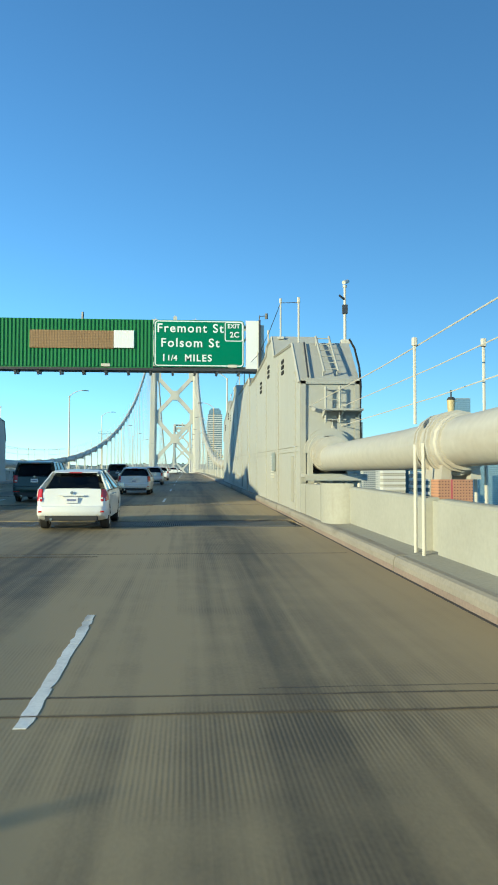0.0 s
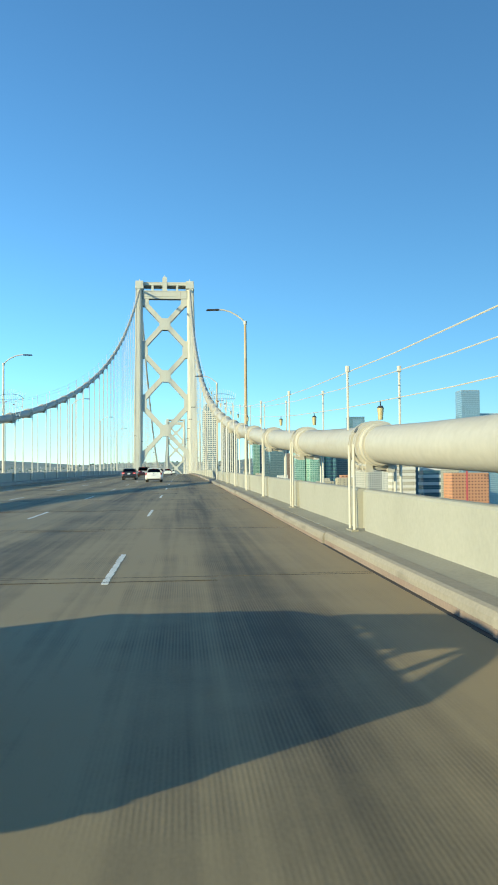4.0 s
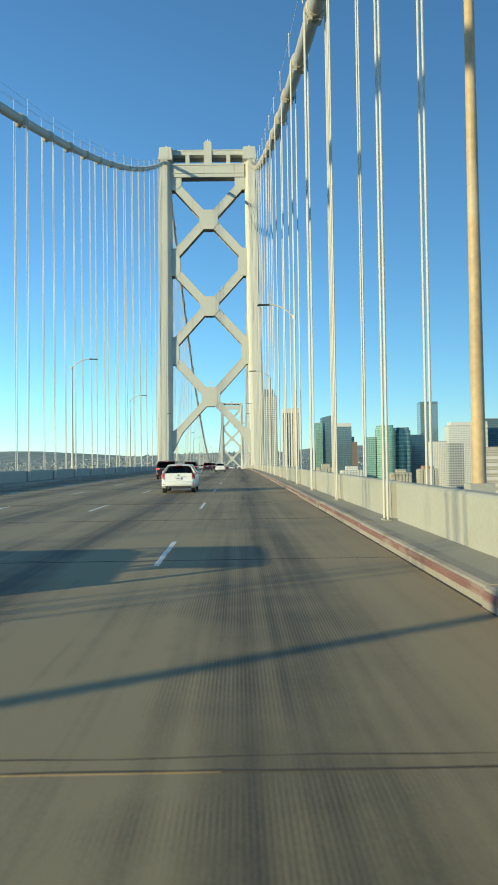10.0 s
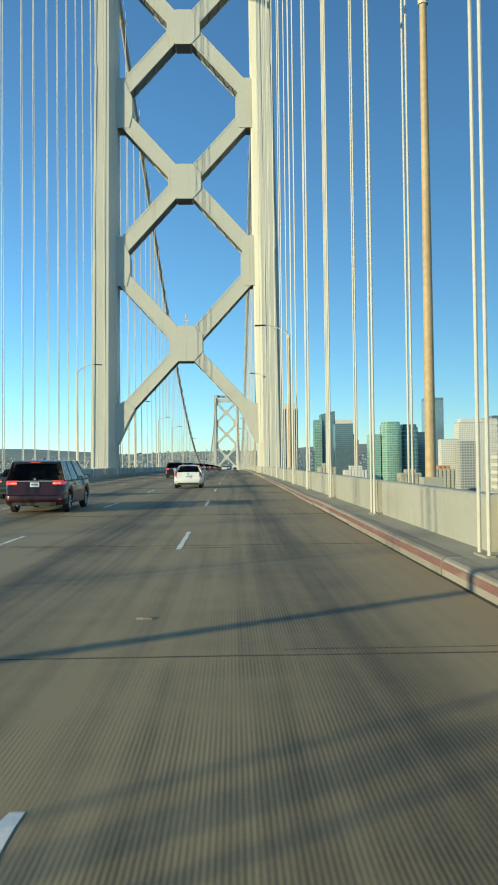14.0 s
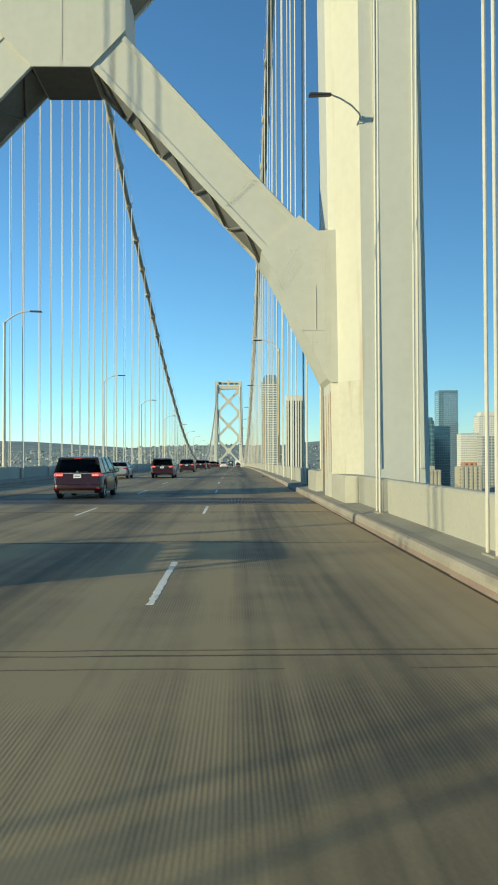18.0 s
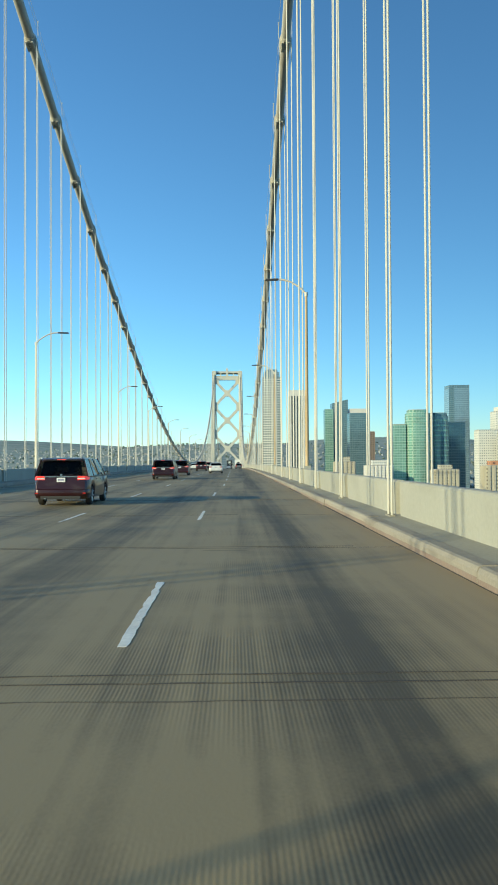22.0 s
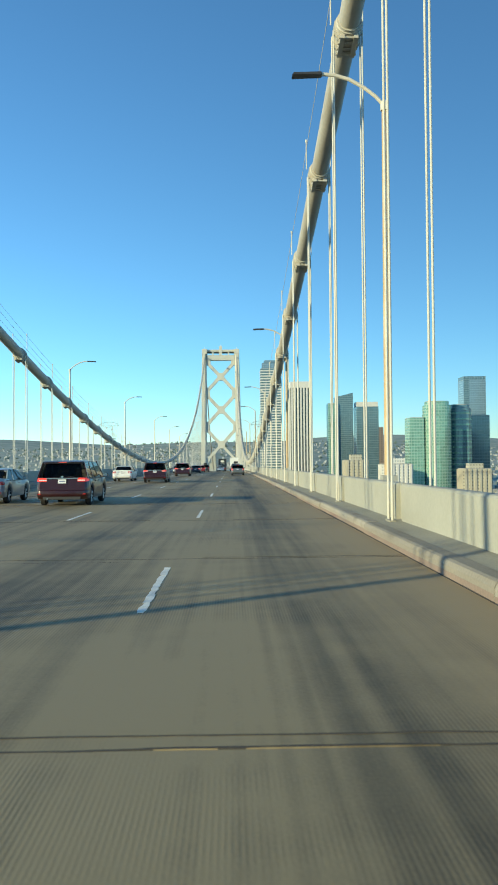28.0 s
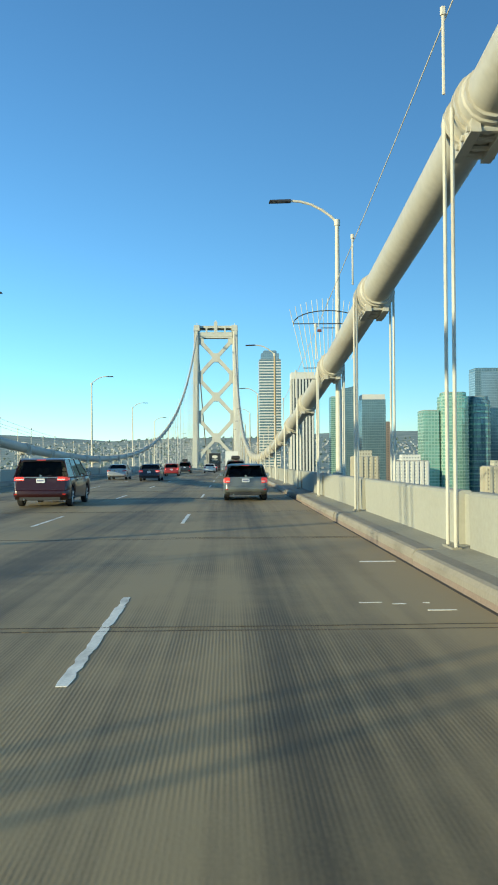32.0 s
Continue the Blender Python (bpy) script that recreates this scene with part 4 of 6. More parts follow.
def lettering(text, size, x, z, y, parent, mat, spacing=1.08):
    cu = bpy.data.curves.new("lettering", "FONT")
    cu.body, cu.size, cu.extrude, cu.space_character = text, size, 0.012, spacing
    cu.offset = 0.012
    cu.align_x, cu.align_y = "LEFT", "BOTTOM"
    tmp = bpy.data.objects.new("tmp", cu)
    scene.collection.objects.link(tmp)
    me = bpy.data.meshes.new_from_object(tmp.evaluated_get(bpy.context.evaluated_depsgraph_get()))
    bpy.data.objects.remove(tmp)
    me.materials.clear()
    me.materials.append(mat)
    ob = new("lettering", me)
    ob.parent = parent
    ob.matrix_basis = pose(x, y, z, 90, 0, 0)
    return ob


SIGN_GREEN = material("sign_green", (0.0, 0.17, 0.075), 0.45, spread=0.07, grain=6, patch=0.6, bump=0.0)
SLAT_GREEN = material("slat_green", (0.03, 0.21, 0.055), 0.5, spread=0.1, grain=6, patch=0.6, bump=0.003)
SIGN_WHITE = material("sign_white", (0.8, 0.8, 0.77), 0.5, spread=0.05, grain=10, bump=0.0)
BOARD_BROWN = material("amber_board", (0.36, 0.22, 0.10), 0.6, spread=0.15, grain=20, bump=0.004)


def rounded(x0, x1, z0, z1, r, n=5):
    out = []
    for cx, cz, a in ((x1 - r, z1 - r, 0), (x0 + r, z1 - r, 90), (x0 + r, z0 + r, 180), (x1 - r, z0 + r, 270)):
        out += [(cx + r * math.cos(radians(a + 90 * k / n)), cz + r * math.sin(radians(a + 90 * k / n))) for k in range(n + 1)]
    return out


def border(x0, x1, z0, z1, w, r, y0, y1):
    o, i = rounded(x0, x1, z0, z1, r), rounded(x0 + w, x1 - w, z0 + w, z1 - w, max(.02, r - w))
    n = len(o)
    s = Shape()
    s.add([(x, y0, z) for x, z in o] + [(x, y0, z) for x, z in i] + [(x, y1, z) for x, z in o] + [(x, y1, z) for x, z in i],
          [((k + 1) % n, k, n + k, n + (k + 1) % n) for k in range(n)] + [(k, (k + 1) % n, 2 * n + (k + 1) % n, 2 * n + k) for k in range(n)])
    return s


GS = 0.767               # gantry drawn at sign units, scaled to metres
GX, GZ = 4.43 - 4.02 * GS, 6.3 - 7.55 * GS


def sign_gantry():
    zb = road_z(SIGN_Y)
    g = thing("sign_gantry", "overhead steel sign gantry with catwalk and brackets across the road", "sign gantry", at=(GX, SIGN_Y, zb + GZ))
    s = Shape()
    for z in (7.55, 10.3):
        for y in (0.45, 1.35):
            s.box(-19.5, 11.0, y - .09, y + .09, z - .09, z + .09)
    x = -19.3
    k = 0
    while x < 10.6:
        s.rod((x, .45, 7.55 if k % 2 else 10.3), (x + 1.35, .45, 10.3 if k % 2 else 7.55), .05, sides=6)
        s.rod((x, 1.35, 7.55 if k % 2 else 10.3), (x + 1.35, 1.35, 10.3 if k % 2 else 7.55), .05, sides=6)
        x += 1.35
        k += 1
    part("truss", s, LAMPGREY, g)
    for x in (-19.4, 11.1):
        part("column", Shape().rod((x, .9, 5.2), (x, .9, 10.5), .22, .2, 14), LAMPGREY, g)
    part("catwalk", Shape().box(-19.2, 10.85, -.75, .45, 7.2, 7.27).box(-19.2, 10.85, -.78, -.7, 7.2, 7.36), DARKSTEEL, g, "dark steel catwalk grating under the signs")
    x = -18.9
    while x < 10.8:
        part("bracket", Shape().box(x - .07, x + .07, -.7, .5, 7.03, 7.2).box(x - .05, x + .05, -.62, -.45, 6.9, 7.03), DARKSTEEL, g)
        x += 1.42
    for x in (9.1, 1.0):
        part("sign_lamp", Shape().box(x - .28, x + .28, -.95, -.65, 7.42, 7.6).rod((x, -.7, 7.25), (x, -.8, 7.45), .03), LAMPGREY, g, "small pale floodlight on the catwalk", bevel=.02)
    part("end_plate", Shape().box(10.0, 10.85, .02, .12, 7.35, 10.65), SIGN_WHITE, g, "bare white panel beside the sign")
    part("end_frame", Shape().box(10.85, 10.97, -.1, 1.45, 7.3, 10.7), DARKSTEEL, g)
    part("mast_camera", Shape().rod((10.9, 0, 10.7), (10.9, 0, 11.0), .03).rod((10.9, 0, 10.95), (11.35, -.1, 10.95), .025).rod((11.35, -.15, 10.75), (11.35, -.15, 11.1), .1), DARKSTEEL, g, "dark camera on a bracket")
    # exit sign
    e = thing("exit_sign", "green exit sign with white lettering and border on the gantry", "road sign", at=(GX, SIGN_Y, zb + GZ))
    part("panel", Shape().add([(x, y, z) for y in (-.06, .0) for x, z in rounded(4.02, 9.9, 7.55, 10.62, .25)],
         [tuple(reversed(range(24))), tuple(range(24, 48))] + [((k + 1) % 24, k, 24 + k, 24 + (k + 1) % 24) for k in range(24)]), SIGN_GREEN, e)
    part("border", border(4.07, 9.85, 7.6, 10.57, .07, .22, -.072, -.06), SIGN_WHITE, e)
    part("exit_tab_border", border(8.62, 9.8, 9.25, 10.52, .06, .14, -.073, -.061), SIGN_WHITE, e)
    lettering("Fremont St", .80, 4.2, 9.66, -.075, e, SIGN_WHITE, 1.19)
    lettering("Folsom St", .80, 4.45, 8.70, -.075, e, SIGN_WHITE, 1.19)
    lettering("1", .64, 4.5, 7.80, -.075, e, SIGN_WHITE)
    lettering("1/4", .5, 4.86, 7.86, -.075, e, SIGN_WHITE)
    lettering("MILES", .62, 6.0, 7.80, -.075, e, SIGN_WHITE, 1.2)
    lettering("EXIT", .37, 8.8, 10.05, -.075, e, SIGN_WHITE)
    lettering("2C", .5, 8.95, 9.42, -.075, e, SIGN_WHITE)
    # message board in a slatted green housing
    m = thing("message_board", "green slatted housing with a dark amber message board on the gantry", "message board", at=(GX, SIGN_Y, zb + GZ))
    part("housing", Shape().box(-18.5, 3.95, -.02, .4, 7.28, 10.62), SLAT_GREEN, m)
    slat = Shape().box(-.06, .06, -.09, -.02, 7.52, 10.6).mesh("slat", SLAT_GREEN)
    for k in range(93):
        part("slat", slat, SLAT_GREEN, m, at=(-18.36 + .24 * k, 0, 0))
    part("board", Shape().box(-3.9, 1.45, -.2, -.06, 8.68, 9.83), BOARD_BROWN, m, "unlit brownish lamp board", bevel=.02)
    part("white_panel", Shape().box(1.45, 2.75, -.22, -.06, 8.72, 9.86), SIGN_WHITE, m, "square white panel", bevel=.02)
    dots = Shape()
    for i in range(52):
        dots.box(-3.85 + .1 * i, -3.83 + .1 * i, -.21, -.2, 8.72, 9.8)
    for j in range(11):
        dots.box(-3.88, 1.43, -.212, -.2, 8.72 + .1 * j, 8.74 + .1 * j)
    part("lamp_grid", dots, material("board_grid", (0.22, 0.14, 0.07), 0.6), m, kind="stuff")
    part("spike", Shape().rod((-.6, .2, 10.6), (-.6, .2, 11.1), .08), DARKSTEEL, m)

    for ob in (g, e, m):
        ob.scale = (GS, GS, GS)
        anchored(ob)


sign_gantry()


# ---- street lamps ----
def lamp_post(mat):
    t = thing("street_lamp", "tall weathered steel street lamp with a curved arm over the road", "street lamp", "street lamps on the bridge")
    part("base", Shape().box(-.22, .22, -.22, .22, -1.2, 0.95), CONCRETE, t)
    part("pole", Shape().rod((0, 0, .9), (0, 0, 11.55), .13, .085, 12), mat, t, smooth=True)
    pts = [(-.02, 0, 11.5), (-.25, 0, 11.75), (-.6, 0, 12.01), (-1.05, 0, 12.25), (-1.5, 0, 12.37), (-1.95, 0, 12.4)]
    part("arm", Shape().tube(pts, .055, 8), LAMPGREY, t, smooth=True)
    part("head", Shape().hull([(-2.75, -.16, 12.31), (-1.85, -.12, 12.33), (-1.85, .12, 12.33), (-2.75, .16, 12.31)], [(-2.7, -.1, 12.42), (-1.85, -.09, 12.45), (-1.85, .09, 12.45), (-2.7, .1, 12.42)]), DARKSTEEL, t, "flat dark lamp head", bevel=.02)
    part("collar", Shape().rod((0, 0, 11.35), (0, 0, 11.6), .12, sides=10), LAMPGREY, t)
    return t


lamps = {}
for k, yy in enumerate((-326.3, -278.2, -232.0, -185.4, -138.7, -92.2, -45.3, 59.6, 104.3, 149.0, 193.8, 237.6, 281.8, 326.5, 371.0, 415.6, 460.2, 504.7, 549.3, 594)):
    rusty = k not in (0, 12)
    tall = {-326.3: 0.99, -232.0: 1.035, -138.7: 1.055, -92.2: 1.07, 59.6: 1.15, 104.3: 1.09, 149.0: 1.05, 193.8: 1.04, 237.6: 1.005, 281.8: 0.965}.get(yy, 1.0)
    if rusty not in lamps:
        lamps[rusty] = lamp_post(LAMPWOOD if rusty else LAMPGREY)
        lamps[rusty].matrix_basis = pose(10.75, yy, road_z(yy)) @ Matrix.Diagonal((1, 1, tall, 1))
    else:
        copy_thing(lamps[rusty], pose(10.75, yy, road_z(yy)) @ Matrix.Diagonal((1, 1, tall, 1)))
for yy in (-300.9, -255.3, -204.8, -159.8, -114.3, -68.4, -21.3, 31.4, 76.8, 118.9, 168.0, 209.5, 256.6, 301.6, 352.7, 397.0, 441.6, 486, 530.6):
    copy_thing(lamps[False], pose(-10.75, yy, road_z(yy), 0, 0, 180))


# ---- fan-shaped climbing guards on the cable ----
def fan_guard(side, y):
    z = cable_z(y)
    t = thing("climbing_guard", "fan-shaped guard of thin steel rods on the main cable", "climbing guard", "climbing guards on the cable", at=(side * CX, y, z))
    for k in range(15):
        u = -1 + k / 7
        foot = (u * .82, 0, -.32) if u * side < -.52 else (u * .9, 0, .42)
        tip = (u * 1.45, 0, 2.75 - .42 * u * u)
        part("rod", Shape().rod(foot, tip, .017, .013, sides=6), ROPE, t)
    part("chord_bar", Shape().rod((-1.32, -.02, 1.78), (1.32, -.02, 1.78), .02, sides=6), DARKSTEEL, t)
    part("arched_bar", Shape().tube([(1.32 * math.sin(radians(a)), -.02, 1.78 + .5 * (math.cos(radians(a)))) for a in range(-90, 91, 15)], .02, 6), DARKSTEEL, t, "dark arched steel bar")
    part("short_bar", Shape().rod((-.25, -.02, 1.62), (.25, -.02, 1.62), .018, sides=6), DARKSTEEL, t)
    for sx in (-side,):
        part("low_bar", Shape().rod((sx * .86, -.02, -.32), (sx * .43, -.02, -.32), .018, sides=6), DARKSTEEL, t)
        part("low_bar", Shape().rod((sx * .95, -.02, .1), (sx * .43, -.02, .1), .018, sides=6), DARKSTEEL, t)
    part("strap", Shape().tube([(.42 * math.cos(radians(a)), 0, .42 * math.sin(radians(a))) for a in range(-30, 211, 20)], .03, 6), LAMPGREY, t)
    for x, zz in ((-.33, 1.52), (.38, 1.28), (-.33, .28)):
        part("marker", Shape().box(x - .08, x + .08, -.05, -.02, zz - .05, zz + .05), RUSTRED, t, "small rusty red clamp plate")


RUSTRED = material("rusty_red_plate", (0.20, 0.06, 0.05), 0.7, spread=0.2, grain=20, bump=0.002)
for sd in (1, -1):
    for yy in (-255.5, 280.0):
        fan_guard(sd, yy)

# lamp on a bracket of the near tower leg
t = thing("tower_lamp", "slim dark road lamp on an arm of the tower leg", "lamp", at=(10.34, -1.36, road_z(0)))
part("wall_bracket", Shape().box(-.06, .06, -.06, .03, 12.72, 13.0), LAMPGREY, t, bevel=.01)
part("arm", Shape().tube([(0, -.03, 12.9), (-.08, -.2, 12.99), (-.4, -.55, 13.12), (-.8, -.85, 13.21), (-1.16, -1.04, 13.26)], .03, 8), LAMPGREY, t, smooth=True)
part("head", Shape().hull([(-1.86, -1.16, 13.18), (-1.11, -1.12, 13.2), (-1.11, -.96, 13.2), (-1.86, -.92, 13.18)], [(-1.81, -1.12, 13.3), (-1.11, -1.08, 13.31), (-1.11, -1.0, 13.31), (-1.81, -.96, 13.3)]), DARKSTEEL, t, "flat dark lamp head", bevel=.02)

# plain pale mast beyond the tower
t = thing("mast", "plain pale steel mast standing on the parapet beside the tower", "mast", at=(9.98, 8.1, road_z(8.1)))
part("base", Shape().box(-.2, .2, -.2, .2, -1.2, .98), CONCRETE, t, bevel=.02)
part("pole", Shape().rod((0, 0, .9), (0, 0, 15.5), .11, .08, 14), LAMPGREY, t, smooth=True)


# short dark posts standing on the parapet
POSTBROWN = material("weathered_dark_post", (0.22, 0.17, 0.11), 0.7, spread=0.25, grain=12, patch=1.5, bump=0.004, stain=((0.26, 0.22, 0.16), 0.6, (2, 2, 0.6)))
for yy in (-135.3, 52.2):
    t = thing("short_post", "short weathered brown post on the parapet", "post", "short posts on the parapet", at=(10.3, yy, 0))
    part("post", Shape().rod((0, 0, road_z(yy) - .6), (0, 0, 3.68), .05, .045, 10), POSTBROWN, t, smooth=True)
    part("cap", Shape().rod((0, 0, 3.68), (0, 0, 3.74), .065, .06, 10), DARKSTEEL, t)
    part("clamp", Shape().rod((0, 0, road_z(yy) + .95), (0, 0, road_z(yy) + 1.05), .085, sides=10), LAMPGREY, t)


def tyre_scrap(x, y, turn):
    """A torn curl of tread lying in the gutter."""
    t = thing("tyre_scrap", "torn black curl of tyre rubber in the gutter", "rubber scrap", at=(x, y, deck_z(y) + .012), turn=turn)
    part("curl", Shape().tube([(-.42, .05, .0), (-.25, -.06, .03), (-.08, .02, .07), (.06, .12, .05), (.16, .02, .02), (.05, -.08, .04), (.24, -.04, .01), (.45, .03, .0)], .022, 7), RUBBER_SCRAP, t, smooth=True)
    part("strip", Shape().box(-.2, .14, .08, .14, -.012, .012), RUBBER_SCRAP, t, bevel=.004)


RUBBER_SCRAP = material("torn_rubber", (0.03, 0.028, 0.025), 0.8, spread=0.2, grain=40, bump=0.004)
tyre_scrap(8.72, 48.3, 75)


# ---- the city on the far shore ----
GLASS_GREEN = facade_material("green_glass_wall", (0.19, 0.36, 0.29), (0.33, 0.44, 0.37), 3.2, 3.3, 0.15, 0.74, 0.35)
GLASS_DARK = facade_material("dark_teal_glass_wall", (0.12, 0.20, 0.23), (0.18, 0.24, 0.26), 3.0, 3.6, 0.15, 0.8, 0.35, 0.12)
GLASS_BLUE = facade_material("blue_glass_wall", (0.20, 0.29, 0.345), (0.235, 0.31, 0.35), 3.0, 3.8, 0.15, 0.85, 0.35, 0.06)
WHITE_GRID = facade_material("white_window_grid", (0.30, 0.32, 0.31), (0.62, 0.61, 0.56), 2.5, 2.9, 0.3, 0.45)
CREAM_GRID = facade_material("cream_window_grid", (0.22, 0.20, 0.16), (0.45, 0.42, 0.33), 2.6, 3.0, 0.4, 0.42)
GREY_GRID = facade_material("grey_window_grid", (0.12, 0.14, 0.15), (0.42, 0.42, 0.39), 3.6, 3.5, 0.3, 0.55)
BROWN_GRID = facade_material("brown_stone_grid", (0.10, 0.09, 0.08), (0.22, 0.17, 0.14), 4.0, 3.6, 0.4, 0.45)
BRICK_GRID = facade_material("orange_brick_grid", (0.16, 0.08, 0.05), (0.50, 0.25, 0.14), 4.5, 4.2, 0.4, 0.4)
ROOF = material("flat_roof", (0.33, 0.31, 0.28), 0.9, spread=0.15, grain=0.5, patch=0.05, bump=0.0)
WHITE_WALL = material("white_facade", (0.60, 0.58, 0.53), 0.8, spread=0.08, grain=0.3, patch=0.04, bump=0.0)
OLD_STONE = material("old_cream_stone", (0.43, 0.39, 0.30), 0.85, spread=0.12, grain=0.6, patch=0.08, bump=0.0)
DARK_GLASS = plain("dark_strip_glass", (0.05, 0.065, 0.07), 0.15)


def block_building(name, label, x, y, w, d, top, mat, turn=0.0, bands=0, fins=0, crown=None, band_mat=None):
    """A city building: wall prism, floor bands or upright fins that stand proud, roof and plant room."""
    z0 = land_z(x, y) - 4
    h = top - z0
    b = thing(name, label, "building", "city buildings", at=(x, y, z0), turn=turn)
    part("wall", Shape().box(-w / 2, w / 2, -d / 2, d / 2, 0, h), mat, b)
    part("roof", Shape().box(-w / 2 + .8, w / 2 - .8, -d / 2 + .8, d / 2 - .8, h, h + .7), ROOF, b)
    bm = band_mat or WHITE_WALL
    for k in range(bands):
        z = h * (k + 1) / (bands + 1)
        part("floor_band", Shape().box(-w / 2 - .35, w / 2 + .35, -d / 2 - .35, d / 2 + .35, z, z + h / (bands + 1) * .42), bm, b)
    for k in range(fins):
        xx = -w / 2 + w * (k + .5) / fins
        part("fin", Shape().box(xx - w / fins * .26, xx + w / fins * .26, -d / 2 - .7, -d / 2 + .1, 0, h), bm, b)
        yy = -d / 2 + d * (k + .5) / fins
        part("fin", Shape().box(-w / 2 - .7, -w / 2 + .1, yy - d / fins * .26, yy + d / fins * .26, 0, h), bm, b)
    if crown:
        cw, ch, cm = crown
        part("crown", Shape().box(-w * cw / 2, w * cw / 2, -d * cw / 2, d * cw / 2, h, h + ch), cm, b)
        if ch > 9:
            part("crown_cap", Shape().box(-w * .32, w * .32, -d * .32, d * .32, h + ch, h + ch + 5), cm, b, bevel=1.2)
    return b


def oval_tower(name, label, x, y, w, d, top, mat, bands, band_mat, crown):
    z0 = land_z(x, y) - 4
    h = top - z0
    b = thing(name, label, "building", "city buildings", at=(x, y, z0))
    ring = [(w / 2 * math.copysign(abs(math.cos(a)) ** .7, math.cos(a)), d / 2 * math.copysign(abs(math.sin(a)) ** .7, math.sin(a))) for a in (2 * math.pi * k / 28 for k in range(28))]
    part("wall", Shape().hull([(p, q, 0) for p, q in ring], [(p, q, h) for p, q in ring]), mat, b)
    for k in range(bands):
        z = h * (k + 1) / (bands + 1)
        part("floor_band", Shape().hull([(p * 1.025, q * 1.025, z) for p, q in ring], [(p * 1.025, q * 1.025, z + h / (bands + 1) * .3) for p, q in ring]), band_mat, b)
    part("crown", Shape().hull([(p * .86, q * .86, h) for p, q in ring], [(p * .86, q * .86, h + crown) for p, q in ring]), mat, b)
    part("roof", Shape().hull([(p * .8, q * .8, h + crown) for p, q in ring], [(p * .8, q * .8, h + crown + .6) for p, q in ring]), ROOF, b)
    return b


block_building("tower_block", "tall slender tower with white floor bands and rounded glass top", 73.4, 1566, 34, 30, 148, GLASS_DARK, 0, 46, crown=(.84, 10, GLASS_BLUE))
block_building("tower_block", "white ribbed tower with dark upright window strips", 107, 1367, 30, 30, 99, DARK_GLASS, 0, 0, 7, crown=(1.02, 9, WHITE_WALL))
slant = block_building("tower_block", "dark teal glass tower with a slanted top", 205, 1624, 30, 30, 103, GLASS_DARK)
zt = 103 - land_z(205, 1624) + 4
part("slanted_top", Shape().hull([(-15, -15, zt), (15, -15, zt), (15, 15, zt), (-15, 15, zt)], [(-15, -15, zt + .8), (15, -15, zt + 8), (15, 15, zt + 8), (-15, 15, zt + .8)]), GLASS_DARK, slant)
block_building("tower_block", "slim dark glass tower beside a taller one", 184, 1618, 16, 26, 92, GLASS_GREEN)
block_building("tower_block", "dark glass office block with a white roof storey", 210, 1411, 33, 30, 74, GLASS_DARK, 0, crown=(.96, 7, WHITE_WALL))
oval_tower("apartment_tower", "rounded green glass apartment tower with balcony bands", 236, 1087, 30, 30, 56, GLASS_GREEN, 20, GLASS_GREEN, 4)
oval_tower("apartment_tower", "rounded dark green glass apartment tower", 266, 1105, 26, 30, 53, GLASS_DARK, 18, GLASS_GREEN, 4)
block_building("tower_block", "low teal glass wing of the apartment towers", 212, 1092, 16, 26, 42, GLASS_GREEN)
block_building("tower_block", "dark glass block behind the green towers", 292, 1130, 26, 26, 46, GLASS_DARK)
blue = block_building("tower_block", "tall blue glass tower with a dark slotted crown", 402, 1516, 36, 34, 122, GLASS_BLUE)
zt = 122 - land_z(402, 1516) + 4
part("crown_wall", Shape().box(-17.6, 17.6, -16.6, 16.6, zt, zt + 6), GLASS_DARK, blue)
for k in range(9):
    part("crown_fin", Shape().box(-18 + 4.35 * k, -16.8 + 4.35 * k, -17.1, -16.4, zt - 1, zt + 6.2), GLASS_BLUE, blue)
part("service_core", Shape().box(-18.15, -9, -17.15, -16.5, 0, zt + 3), GLASS_DARK, blue)
block_building("apartment_block", "white gridded apartment block with rounded top", 353, 1092, 38, 26, 58, WHITE_GRID, 0, 0, 0, crown=(.8, 6, WHITE_WALL))
block_building("apartment_block", "plain white apartment slab", 300, 1010, 24, 18, 32, WHITE_GRID)
block_building("apartment_block", "grey apartment slab with window rows", 318, 985, 22, 18, 28, GREY_GRID)
block_building("hotel", "cream stepped hotel with rows of dark windows", 322, 830, 34, 22, 13, CREAM_GRID, 0, 9, crown=(.5, 7, CREAM_GRID))
block_building("office_block", "banded grey glass office block", 372, 860, 26, 24, 14, GLASS_DARK, 0, 7, band_mat=WHITE_WALL)
block_building("office_block", "orange brick office block with small windows", 392, 760, 52, 30, -1, BRICK_GRID, 4)
block_building("tower_block", "glass tower with a slanted lattice crown", 535, 1150, 34, 34, 150, GLASS_BLUE)
block_building("tower_block", "broad blue glass tower with a flat roof", 580, 1165, 70, 34, 108, GLASS_BLUE)
block_building("office_block", "tan stone office block with a stepped top", 437, 1010, 54, 26, 50, CREAM_GRID, 0, crown=(.5, 9, CREAM_GRID))
block_building("old_office", "small cream stone office with a red tiled top", 214, 705, 20, 16, -6, CREAM_GRID, 0, 0, 5, band_mat=OLD_STONE, crown=(.6, 4, BRICK_GRID))
block_building("old_office", "small cream stone office with arched windows", 224, 905, 26, 20, -12, CREAM_GRID, 0, 0, 6, band_mat=OLD_STONE, crown=(.5, 5, CREAM_GRID))
block_building("old_office", "low white stepped office by the shore", 168, 980, 30, 20, -8, WHITE_GRID, 0, 0, 7, band_mat=WHITE_WALL, crown=(.55, 6, WHITE_GRID))
